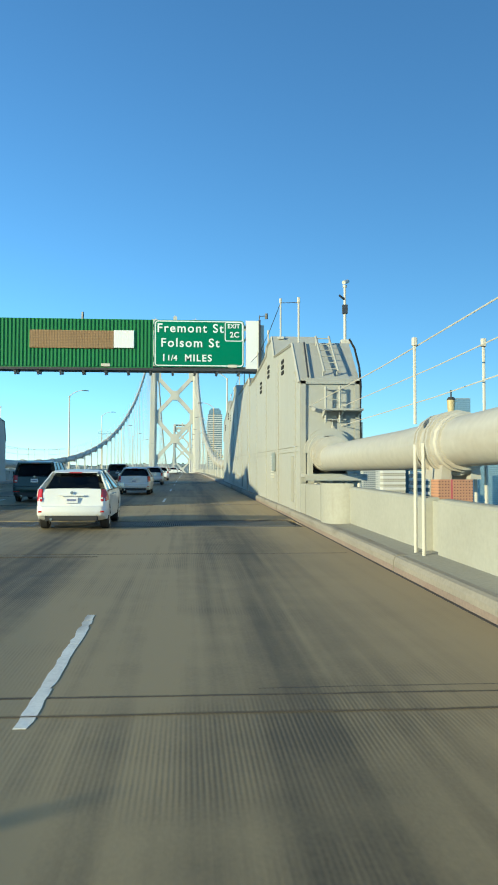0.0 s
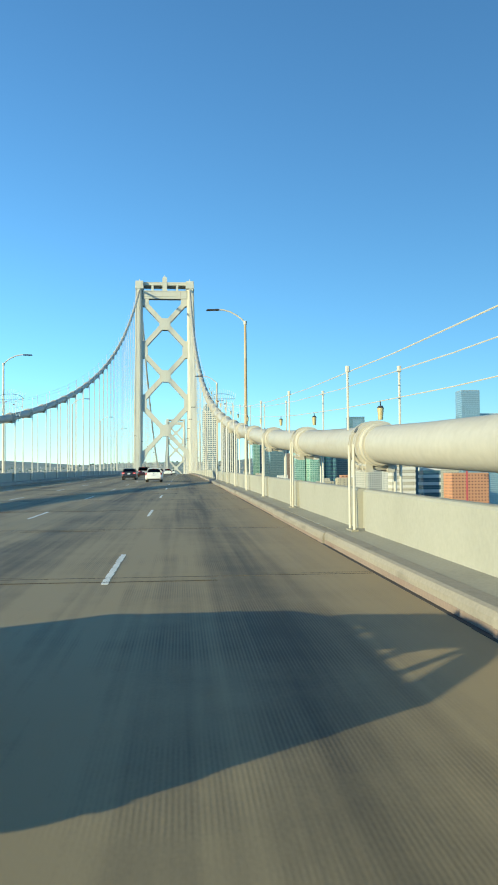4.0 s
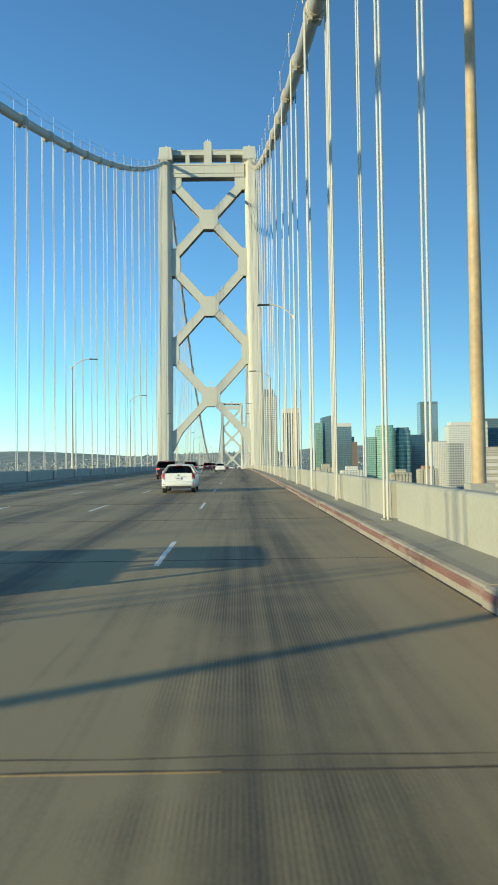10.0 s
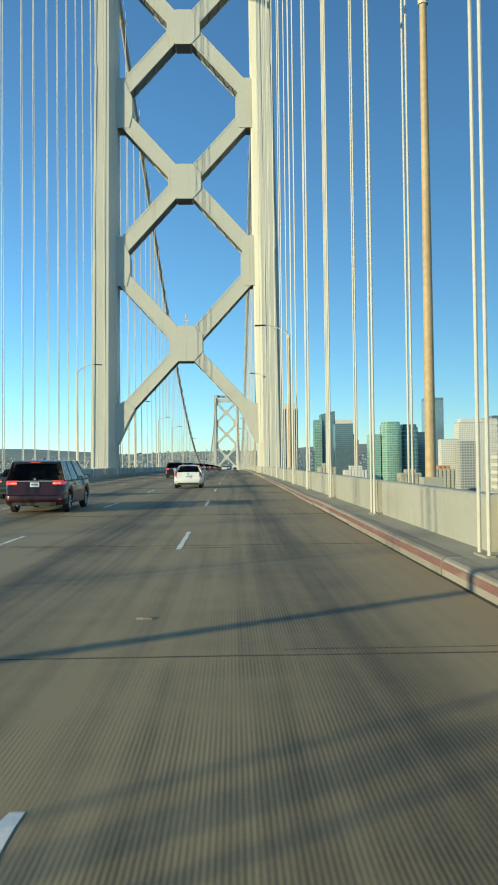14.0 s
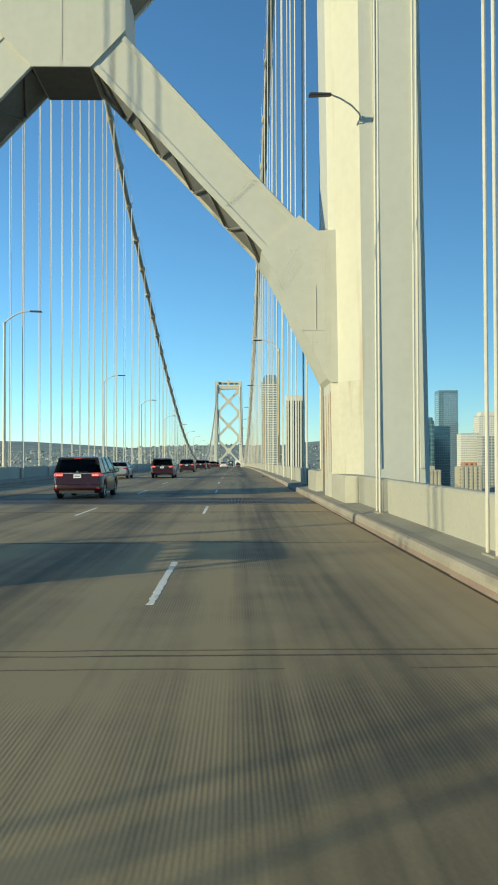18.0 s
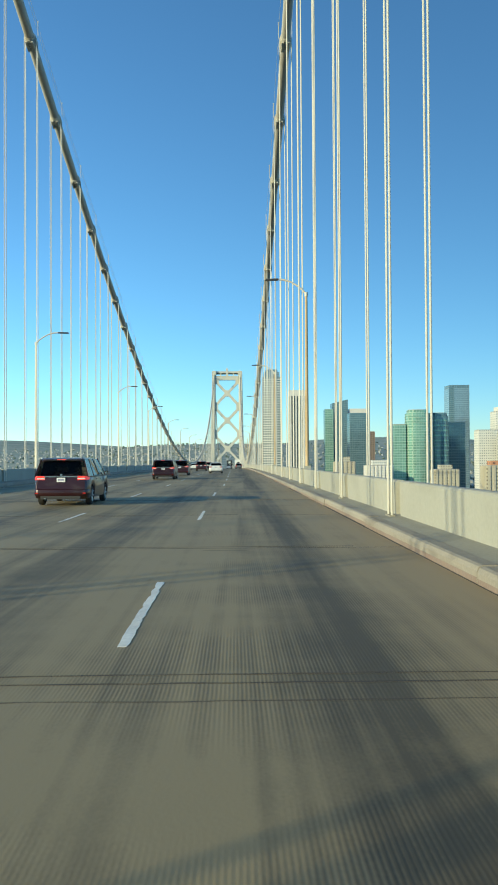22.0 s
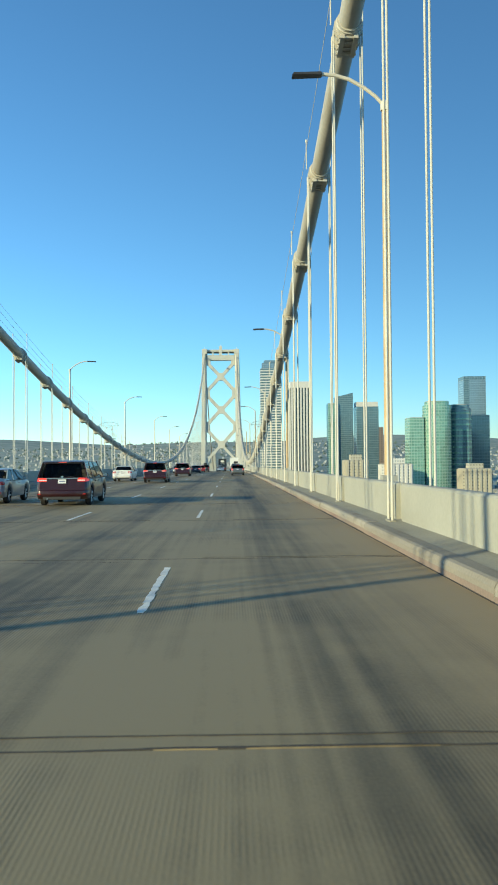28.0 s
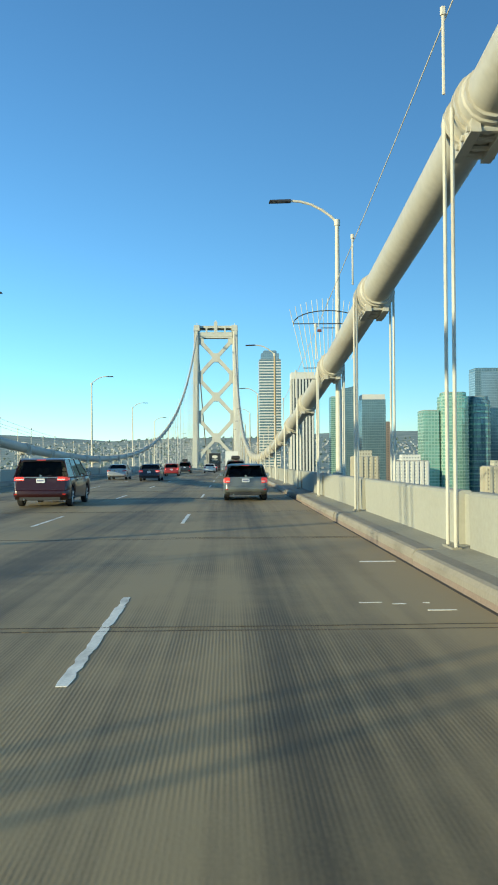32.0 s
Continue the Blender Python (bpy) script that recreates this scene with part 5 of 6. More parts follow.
block_building("old_office", "low cream stepped office by the shore", 136, 1030, 24, 20, -4, CREAM_GRID, 0, 0, 5, band_mat=OLD_STONE, crown=(.5, 6, CREAM_GRID))
block_building("tower_block", "small brown stone tower between larger ones", 242, 1500, 18, 18, 46, BROWN_GRID)
block_building("tower_block", "dark office block in the second row", 250, 1660, 34, 24, 62, GREY_GRID)
block_building("tower_block", "white striped tower beside the tall blue one", 452, 1330, 30, 26, 76, WHITE_GRID, 0, 14)
block_building("tower_block", "pale stone tower with thin windows", 330, 1420, 24, 24, 58, GREY_GRID)
block_building("tower_block", "dark slab tower at the edge of downtown", 490, 1380, 32, 24, 84, GLASS_DARK)


def distant_city():
    """Hundreds of small houses and blocks over the hills, joined."""
    r = random.Random(11)
    # wall tones lightened and drawn together in place of distance haze
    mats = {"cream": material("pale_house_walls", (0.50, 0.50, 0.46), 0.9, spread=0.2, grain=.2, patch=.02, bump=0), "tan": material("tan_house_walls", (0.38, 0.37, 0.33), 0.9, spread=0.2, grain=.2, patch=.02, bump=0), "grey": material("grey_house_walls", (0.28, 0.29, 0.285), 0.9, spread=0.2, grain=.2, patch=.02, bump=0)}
    for nm, mat in mats.items():
        s = Shape()
        made = 0
        while made < 2000:
            y = r.uniform(1000, 3600) if r.random() < .8 else r.uniform(960, 1500)
            x = r.uniform(-0.55, 0.42) * (y + 200)
            z = land_z(x, y)
            if z < SEA + 1.5 or (z > SEA + 70 and r.random() < (z - SEA - 70) / 60):
                continue
            near = max(0.0, 1 - (y - 960) / 900)
            w, d = r.uniform(2.4, 5.2) * (1 + near * 2.2), r.uniform(3.5, 6) * (1 + near)
            h = r.uniform(2.4, 3.6) * (1 + near * r.random() * 4.0)
            if -30 < x < 140 and y < 1250:
                h = min(h, 30)
            s.box(x - w / 2, x + w / 2, y - d / 2, y + d / 2, z - 4, z + h)
            if r.random() < .6:
                s.add([(x - w / 2, y - d / 2, z + h), (x + w / 2, y - d / 2, z + h), (x + w / 2, y + d / 2, z + h), (x - w / 2, y + d / 2, z + h), (x - w / 2, y, z + h + 2), (x + w / 2, y, z + h + 2)],
                      [(0, 1, 5, 4), (2, 3, 4, 5), (1, 2, 5), (3, 0, 4)])
            made += 1
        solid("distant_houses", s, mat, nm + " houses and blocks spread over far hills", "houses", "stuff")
    trees = Shape()
    for k in range(1500):
        y = r.uniform(1000, 3600)
        x = r.uniform(-0.5, 0.42) * (y + 200)
        z = land_z(x, y)
        if z < SEA + 1.5:
            continue
        q, hh = r.uniform(3, 7), r.uniform(4, 8)
        ring = [(x + q * math.cos(a) * r.uniform(.7, 1.1), y + q * math.sin(a) * r.uniform(.7, 1.1), z + hh * r.uniform(.3, .55)) for a in (0, 1.05, 2.1, 3.14, 4.2, 5.24)]
        trees.add(ring + [(x, y, z + hh), (x, y, z - 1)], [(i, (i + 1) % 6, 6) for i in range(6)] + [((i + 1) % 6, i, 7) for i in range(6)])
    # foliage tone paled towards the hills, again for the missing haze
    solid("distant_trees", trees, material("far_foliage", (0.15, 0.19, 0.155), 0.95, spread=0.35, grain=.3, patch=.05, bump=0), "dark green tree clumps over the far hills", "trees", "stuff")


distant_city()

# the city-end anchorage block and the low terminal roofs beyond the second tower
c = thing("end_anchorage", "pale concrete end anchorage of the bridge with upright pilasters", "anchorage", at=(0, 1052, 0))
part("block", Shape().box(9.9, 17, 0, 30, -70, -6).box(-17, -9.9, 0, 30, -70, -6), CONCRETE, c)
part("portal", Shape().box(10.6, 15, 2, 26, -6, 4).box(-15, -10.6, 2, 26, -6, 4), CONCRETE, c)

# red tower crane behind the brick block
c = thing("tower_crane", "red lattice tower crane above the low roofs", "crane", at=(374, 705, SEA))
CRANE_RED = material("crane_red_paint", (0.42, 0.07, 0.08), 0.5, spread=0.1, grain=2, bump=0)
part("mast", Shape().box(-.9, .9, -.9, .9, 0, 84), CRANE_RED, c)
jib = Shape()
for z in (78.5, 80.2):
    jib.box(-24, 9, -.35, .35, z - .2, z + .2)
for k in range(22):
    jib.rod((-24 + 1.5 * k, 0, 78.5 if k % 2 else 80.2), (-22.5 + 1.5 * k, 0, 80.2 if k % 2 else 78.5), .12, sides=4)
part("jib", jib, CRANE_RED, c)
part("cab", Shape().box(.9, 2.6, -1, 1, 75.5, 77.8), WHITE_WALL, c, bevel=.1)
part("counterweight", Shape().box(6.5, 9, -1.2, 1.2, 75.8, 78.4), ROOF, c)


# ---- vehicles on the road ----
def paint(name, base, flake=0.25):
    m = material(name, base, 0.32, metal=flake, spread=0.05, grain=60, patch=1.2, bump=0.0, stain=((0.18, 0.16, 0.13), 0.16, (1.5, 1.5, 2.5)))
    b = m.node_tree.nodes["Principled BSDF"]
    b.inputs["Coat Weight"].default_value, b.inputs["Coat Roughness"].default_value = 0.45, 0.08
    return m


def glass_material():
    m = plain("tinted_car_glass", (0.05, 0.06, 0.06), 0.02)
    b = m.node_tree.nodes["Principled BSDF"]
    b.inputs["Transmission Weight"].default_value, b.inputs["IOR"].default_value = 1.0, 1.25
    return m


GLASS = glass_material()
RUBBER = material("tyre_rubber", (0.025, 0.024, 0.023), 0.85, spread=0.2, grain=40, bump=0.002)
ALLOY = material("dusty_alloy", (0.42, 0.42, 0.41), 0.35, metal=0.8, spread=0.15, bump=0.001)
TRIM = material("black_plastic_trim", (0.03, 0.03, 0.03), 0.6, spread=0.2, bump=0.001)
SEATCLOTH = material("dark_seat_cloth", (0.055, 0.053, 0.05), 0.9, spread=0.2, bump=0.002)
CHROME = plain("bright_trim", (0.7, 0.7, 0.7), 0.18, 1.0)
TAILRED = plain("red_tail_lens", (0.45, 0.02, 0.015), 0.12, coat=0.6)
TAILLIT = plain("lit_tail_lens", (0.75, 0.05, 0.03), 0.12, emit=0.35, coat=0.6)
TAILCLEAR = plain("clear_lens", (0.7, 0.7, 0.68), 0.1, coat=0.6)
PLATE = plain("plain_number_plate", (0.75, 0.75, 0.74), 0.4)
BARGREY = plain("faded_plate_bar", (0.2, 0.22, 0.33), 0.5)


def wheel_meshes(r, w):
    t, hub = Shape(), Shape()
    n = 20
    prof = [(-w / 2, r * .66), (-w / 2, r * .9), (-w * .36, r), (w * .36, r), (w / 2, r * .9), (w / 2, r * .66)]
    vs = [(x, q * math.cos(2 * math.pi * k / n), q * math.sin(2 * math.pi * k / n)) for k in range(n) for x, q in prof]
    p = len(prof)
    t.add(vs, [(k * p + i, k * p + i + 1, (k + 1) % n * p + i + 1, (k + 1) % n * p + i) for k in range(n) for i in range(p - 1)])
    for sx in (-1, 1):
        hub.rod((sx * w * .18, 0, 0), (sx * w * .44, 0, 0), r * .2, sides=12)
        for k in range(7):
            a = 2 * math.pi * k / 7
            hub.rod((sx * w * .32, r * .15 * math.cos(a), r * .15 * math.sin(a)), (sx * w * .36, r * .64 * math.cos(a), r * .64 * math.sin(a)), .035, .045, sides=6)
    hub.rod((-w * .15, 0, 0), (w * .15, 0, 0), r * .66, sides=n)
    return t.mesh("tyre", RUBBER, True), hub.mesh("rim", ALLOY, True)


def add_wheel(parent, x, y, r, w):
    key = (round(r, 3), round(w, 3))
    if key not in WHEELS:
        WHEELS[key] = wheel_meshes(r, w)
    t, h = WHEELS[key]
    wheel = part("wheel", t, RUBBER, parent, at=(x, y, r))
    part("rim", h, ALLOY, wheel, "dusty alloy rim")


WHEELS = {}
# length, width, height, belt height, tail-deck height, bonnet height, cabin at the belt (rear, front), roof (rear, front),
# rear and front axle, wheel radius, rear lean, lamp (inner share of the half width, low, high)
CARS = {
    "hatch": (4.45, 1.75, 1.47, .97, 1.0, .90, .06, 3.45, .95, 2.2, .78, 3.48, .315, .16, (.80, .70, 1.0)),
    "minivan": (5.1, 2.0, 1.74, 1.06, 1.06, 1.02, .05, 4.2, .36, 3.2, .95, 3.95, .345, .10, (.58, .93, 1.07)),
    "suv": (4.75, 1.9, 1.74, 1.06, 1.06, 1.05, .05, 3.55, .40, 2.75, .95, 3.65, .36, .08, (.74, .82, 1.14)),
    "wagon": (4.55, 1.78, 1.48, .93, .93, .90, .05, 3.4, .46, 2.6, .88, 3.46, .31, .12, (.70, .72, .93)),
    "sedan": (4.8, 1.82, 1.45, .95, 1.03, .92, .62, 3.65, 1.35, 2.65, 1.02, 3.80, .325, .10, (.60, .76, .92)),
    "small": (4.15, 1.74, 1.5, .97, .97, .93, .05, 3.2, .38, 2.25, .74, 3.25, .31, .10, (.70, .72, .98)),
}


def vehicle(kind, label, mat, x, y, lit=False, roof_box=False, rails=False, spoiler=False):
    L, W, H, belt, tail, bonnet, c0, c1, r0, r1, ax0, ax1, wr, lean, lamp = CARS[kind]
    at, tilt = deck_at(y)
    car = thing("car", label, {"suv": "car", "minivan": "van"}.get(kind, "car"), at=(x, at[1], at[2] + .004), tilt=tilt)
    hw = W / 2
    # body shell: stations from the tail to the nose, cut out round the wheels
    ys = {0.0, .02, .06, .12, .2, .3, .45, c0 + .02, L * .45, L * .55, c1 - .1, c1 + .1, c1 + .5, L - .6, L - .4, L - .2, L - .1, L - .03, L}
    for a in (ax0, ax1):
        ys |= {a + (wr + .06) * math.cos(math.pi * k / 8) for k in range(9)} | {a - wr - .065, a + wr + .065}
    ys = sorted(v for v in ys if 0 <= v <= L)
    s = Shape()
    prev = 0
    for v in ys:
        low = .24
        if v < .2:
            low = .36 - .6 * v
        if v > L - .3:
            low = .24 + .5 * (v - L + .3)
        for a in (ax0, ax1):
            d = abs(v - a)
            if d < wr + .061:
                low = max(low, wr + math.sqrt(max(0, (wr + .06) ** 2 - d * d)))
        if v < c0:
            top = tail
        elif v < c1:
            top = belt + (tail - belt) * max(0, 1 - (v - c0) / 1.2)
        else:
            k = (v - c1) / (L - c1)
            top = belt + (bonnet - belt) * min(1, k * 2) - .22 * max(0, k - .45) ** 1.5 / .4 - (.22 if v > L - .01 else (.08 if v > L - .1 else 0))
        # rounded corners in plan at both ends
        e = min(1.0, min(v / .45, (L - v) / .8))
        fw = .86 + .14 * math.sqrt(1 - (1 - e) ** 2)
        w, h = hw * fw, top - low
        half = [(w * .80, low), (w * .96, low + .03), (w * .995, low + .35 * h), (w, low + .6 * h), (w * .975, low + .8 * h), (w * .94, top - .015), (w * .86, top), (w * .4, top + .012)]
        ring = half + [(-px, pz) for px, pz in reversed(half)]
        m = len(ring)
        s.add([(px, v + (lean * max(0, pz - .55) / .5 if v < .3 else 0), pz) for px, pz in ring],
              [(i - m, (i + 1) % m - m, (i + 1) % m, i) for i in range(m)] if prev else [])
        prev = 1
    m = 16
    s.f.append(tuple(range(m)))
    s.f.append(tuple(reversed(range(len(s.v) - m, len(s.v)))))
    body = part("body", s, mat, car, smooth=True)
    # roof, pillars and panes between the belt and the roof line
    ib, ir = hw * .955, hw * (.68 if kind == "hatch" else .78)
    zr = H - .03
    roof = Shape()
    rows = []
    for k, (v, dz, f) in enumerate(((r0 - .03, -.05, .93), (r0 + .08, -.01, .98), (r0 + .4, .02, 1), ((r0 + r1) / 2, .03, 1), (r1 - .3, .015, 1), (r1 + .02, -.025, .97))):
        rows.append([(ir * f * q, v, zr + dz - (.04 if abs(q) == 1 else .012 if abs(q) > .5 else 0)) for q in (-1, -.84, -.4, .4, .84, 1)])
    top = [p for row in rows for p in row]
    under = [(px, py, pz - .045) for px, py, pz in top]
    n = len(top)
    quads = [(6 * a + i, 6 * a + i + 1, 6 * a + i + 7, 6 * a + i + 6) for a in range(5) for i in range(5)]
    rim = [0, 1, 2, 3, 4] + [5 + 6 * a for a in range(5)] + [35, 34, 33, 32, 31] + [30 - 6 * a for a in range(5)]
    roof.add(top + under, quads + [tuple(n + i for i in reversed(q)) for q in quads] + [(b, a, n + a, n + b) for a, b in zip(rim, rim[1:] + rim[:1])])
    part("roof", roof, mat, car, smooth=True)
    back_b, back_t = c0 + lean * max(0, belt - .55) / .5 if c0 < .3 else c0, r0
    corners = {}
    for sx in (-1, 1):
        corners[sx] = (Vector((sx * ib, back_b, belt - .01)), Vector((sx * ir, back_t, zr - .03)), Vector((sx * ir, r1, zr - .03)), Vector((sx * ib, c1, belt - .01)))

    def strip(name, a, b, wide, deep, up, mt):
        d = (b - a).normalized()
        n1 = up.cross(d).normalized()
        n2 = d.cross(n1).normalized()
        q = [n1 * wide + n2 * deep, n1 * -wide + n2 * deep, n1 * -wide - n2 * deep, n1 * wide - n2 * deep]
        part(name, Shape().hull([a + v for v in q], [b + v for v in q]), mt, car)

    def pane(name, pts, lift, parent=car):
        a, b, c, d = pts
        nn = (b - a).cross(d - a).normalized() * lift
        ob = part(name, Shape().hull([p for p in pts], [p + nn for p in pts]), GLASS, parent, "tinted glass")
        ob.visible_shadow = False
        return ob

    for sx in (-1, 1):
        b0, t0, t1, b1 = corners[sx]
        side = Vector((sx, 0, .2))
        pw = {"sedan": .12, "hatch": .10, "minivan": .07}.get(kind, .085)
        inward = side.cross((t0 - b0).normalized()).normalized()
        inward = inward if inward.z < 0 else -inward
        shift = inward * (pw - .012) + Vector((-sx * .004, 0, 0))
        strip("pillar", b0 + shift, t0 + shift, pw, .016, side, mat)
        strip("pillar", b1, t1, .035, .025, side, mat)
        cuts = {"sedan": (.36, .66), "minivan": (.30, .60), "suv": (.28, .60), "wagon": (.27, .60), "hatch": (.24, .56), "small": (.2, .55)}[kind]
        for u in cuts:
            strip("pillar", b0.lerp(b1, u), t0.lerp(t1, u), .03, .02, side, TRIM if u > .5 else mat)
        for u0, u1 in zip((0.0,) + cuts, cuts + (1.0,)):
            pts = [b0.lerp(b1, u0), b0.lerp(b1, u1), t0.lerp(t1, u1), t0.lerp(t1, u0)]
            pane("side_window", pts if sx > 0 else pts[::-1], .006)
        strip("waist_trim", b0 + Vector((sx * .012, 0, .0)), b1 + Vector((sx * .012, 0, .0)), .012, .012, side, TRIM)
        # doors handles and mirrors
        for u in (.40, .62):
            yy = b0.y + (b1.y - b0.y) * u
            part("door_handle", Shape().box(sx * hw * .985 - .02, sx * hw * .985 + .02, yy, yy + .18, belt - .14, belt - .11), mat, body, bevel=.008)
        mir = part("mirror", Shape().box(min(sx * (hw - .02), sx * (hw + .19)), max(sx * (hw - .02), sx * (hw + .19)), c1 - .62, c1 - .50, belt + .0, belt + .15), mat, car, bevel=.03)
        part("mirror_glass", Shape().box(min(sx * (hw + .02), sx * (hw + .165)), max(sx * (hw + .02), sx * (hw + .165)), c1 - .628, c1 - .62, belt + .025, belt + .125), CHROME, mir)
        for a in (ax0, ax1):
            add_wheel(car, sx * (hw - .13), a, wr, .21)
        # lamps wrap round the tail corners
        q, z0, z1 = lamp
        ly = lambda z: lean * max(0, z - .55) / .5
        lo = [(q * hw, -.012 + ly(z0), z0), (hw * .855, -.010 + ly(z0), z0), (hw * .95, .06 + ly(z0), z0), (hw * 1.0, .30, z0 + .03), (hw * .8, .30, z0), (q * hw, .1, z0)]
        hi = [(q * hw, -.012 + ly(z1), z1), (hw * .84, -.010 + ly(z1), z1), (hw * .935, .06 + ly(z1), z1), (hw * .985, .30, z1 - .03), (hw * .8, .30, z1), (q * hw, .1, z1)]
        if sx < 0:
            lo, hi = [(-p[0], p[1], p[2]) for p in lo][::-1], [(-p[0], p[1], p[2]) for p in hi][::-1]
        part("tail_lamp", Shape().hull(lo, hi), TAILLIT if lit else TAILRED, car, "red tail lamp", bevel=.01)
        zc = z0 + (z1 - z0) * .2
        xs = sorted((sx * q * hw * 1.01, sx * hw * .86))
        part("reverse_lens", Shape().box(xs[0], xs[1], -.018 + ly(zc), .02 + ly(zc), zc, zc + .04), TAILCLEAR, car, bevel=.004)
        xs = sorted((sx * hw * .62, sx * hw * .9))
        part("reflector", Shape().box(xs[0], xs[1], -.052, -.03, .44, .48), TAILRED, car)
        part("headlamp", Shape().box(min(sx * hw * .55, sx * hw * .84), max(sx * hw * .55, sx * hw * .84), L - .16, L - .03, bonnet - .28, bonnet - .15), TAILCLEAR, car, bevel=.02)
    b0, t0, t1, b1 = corners[-1]
    B0, T0, T1, B1 = corners[1]
    e = .10
    pane("rear_window", [b0.lerp(B0, e).lerp(t0, .04), B0.lerp(b0, e).lerp(T0, .04), T0.lerp(t0, e * .9).lerp(B0, .05), t0.lerp(T0, e * .9).lerp(b0, .05)], .006)
    pane("windscreen", [B1, b1, t1, T1], .006)
    strip("window_edge", b0.lerp(B0, e * .5), B0.lerp(b0, e * .5), .03, .012, (t0 - b0).cross(Vector((1, 0, 0))), mat if kind != "hatch" else TRIM)
    wp = b0.lerp(B0, .52) + Vector((0, -.02, .03))
    if kind != "sedan":
        part("rear_wiper", Shape().rod(wp, wp + Vector((.36, .03, .05)), .01, .006, sides=5), TRIM, car)
        part("spoiler", Shape().hull([(-ir * .92, r0 - .16, zr - .055), (ir * .92, r0 - .16, zr - .055), (ir * .95, r0 + .08, zr - .03), (-ir * .95, r0 + .08, zr - .03)],
                                     [(-ir * .92, r0 - .16, zr - .035), (ir * .92, r0 - .16, zr - .035), (ir * .95, r0 + .08, zr + .01), (-ir * .95, r0 + .08, zr + .01)]), mat, car, bevel=.008)
    part("high_brake_lamp", Shape().box(-.16, .16, r0 - (.165 if kind != "sedan" else -.02), r0 - .12 if kind != "sedan" else r0 + .06, zr - .06, zr - .035), TAILLIT if lit else TAILRED, car)
    # seats seen through the panes
    floor_z = belt - .02
    for yy in (c0 + (c1 - c0) * .36, c0 + (c1 - c0) * .66):
        for xx in (-.36, .36):
            seat = part("seat", Shape().hull([(xx - .22, yy, floor_z), (xx + .22, yy, floor_z), (xx + .22, yy + .12, floor_z), (xx - .22, yy + .12, floor_z)],
                                             [(xx - .17, yy - .06, floor_z + .16), (xx + .17, yy - .06, floor_z + .16), (xx + .17, yy + .03, floor_z + .16), (xx - .17, yy + .03, floor_z + .16)]), SEATCLOTH, car, bevel=.02)
            part("headrest", Shape().box(xx - .12, xx + .12, yy - .07, yy + .02, floor_z + .19, floor_z + .33), SEATCLOTH, seat, bevel=.03)
    part("dashboard", Shape().box(-ib * .9, ib * .9, c1 - .6, c1 - .25, floor_z, floor_z + .08), SEATCLOTH, car, bevel=.03)
    # bumper, plate, trim
    s = Shape()
    bz = (.36, .60) if kind != "suv" else (.42, .68)
    prof = [(-.045, bz[0] + .03), (-.05, bz[0] + .12), (-.035, bz[1] - .02), (.0, bz[1]), (.06, bz[1]), (.06, bz[0]), (-.02, bz[0])]
    xs = [(-1.01, .40), (-.985, .2), (-.945, .08), (-.88, .015), (-.8, -.005), (.8, -.005), (.88, .015), (.945, .08), (.985, .2), (1.01, .40)]
    for i, (fx, dy) in enumerate(xs):
        s.add([(fx * hw * .985, py + dy, pz) for py, pz in prof], [(j - 7, (j + 1) % 7 - 7, (j + 1) % 7, j) for j in range(7)] if i else [])
    bump = part("bumper", s, mat, car, smooth=True)
    part("lower_valance", Shape().box(-hw * .72, hw * .72, -.03, .2, .24, bz[0] + .02), TRIM, car, bevel=.02)
    part("exhaust_pipe", Shape().rod((-hw * .55, -.05, .27), (-hw * .55, .25, .27), .03, sides=10), CHROME, car)
    pz = {"sedan": .70, "hatch": .66, "wagon": .74, "minivan": .86, "suv": .84, "small": .70}[kind]
    py = lean * max(0, pz - .55) / .5
    gw = hw * .6 if kind == "minivan" else .30
    pl = part("number_plate", Shape().box(-.15, .15, py - .022, py + .01, pz, pz + .15), PLATE, car, "plain pale number plate")
    part("plate_bar", Shape().box(-.11, .11, py - .026, py - .02, pz + .05, pz + .10), BARGREY, pl)
    part("plate_garnish", Shape().box(-gw, gw, py - .02, py + .02, pz + .17, pz + .205), CHROME if kind in ("minivan", "wagon") else mat, car, bevel=.006)
    part("badge", Shape().rod((0, py + .01 + lean * .3, pz + .25), (0, py - .012 + lean * .3, pz + .25), .04, sides=12), CHROME, car)
    part("grille", Shape().box(-hw * .5, hw * .5, L - .1, L - .04, .38, .58), TRIM, car, bevel=.02)
    if rails or roof_box:
        for sx in (-1, 1):
            part("roof_rail", Shape().tube([(sx * ir * .86, r0 + .15, zr), (sx * ir * .86, r0 + .25, zr + .07), (sx * ir * .86, r1 - .3, zr + .06), (sx * ir * .86, r1 - .2, zr - .01)], .016, 6), TRIM, car)
    if roof_box:
        for yy in (r0 + .45, r1 - .5):
            part("cross_bar", Shape().rod((-ir * .9, yy, zr + .08), (ir * .9, yy, zr + .08), .018, sides=6), TRIM, car)
        o = []
        for f, zz in ((.86, .0), (1.0, .12), (.97, .25), (.8, .36)):
            o.append([(px * f, (r0 + r1) / 2 + (qy) * (f * .5 + .5), zr + .10 + zz) for px, qy in ((-.38, -.95), (.38, -.95), (.42, -.7), (.40, .6), (.28, 1.0), (-.28, 1.0), (-.40, .6), (-.42, -.7))])
        s = Shape()
        for a, b in zip(o, o[1:]):
            s.add(a + b, [(i, (i + 1) % 8, 8 + (i + 1) % 8, 8 + i) for i in range(8)])
        s.f += [tuple(range(7, -1, -1)), tuple(range(len(s.v) - 8, len(s.v)))]
        part("cargo_box", s, TRIM, car, "black plastic roof box", smooth=True)
    return car


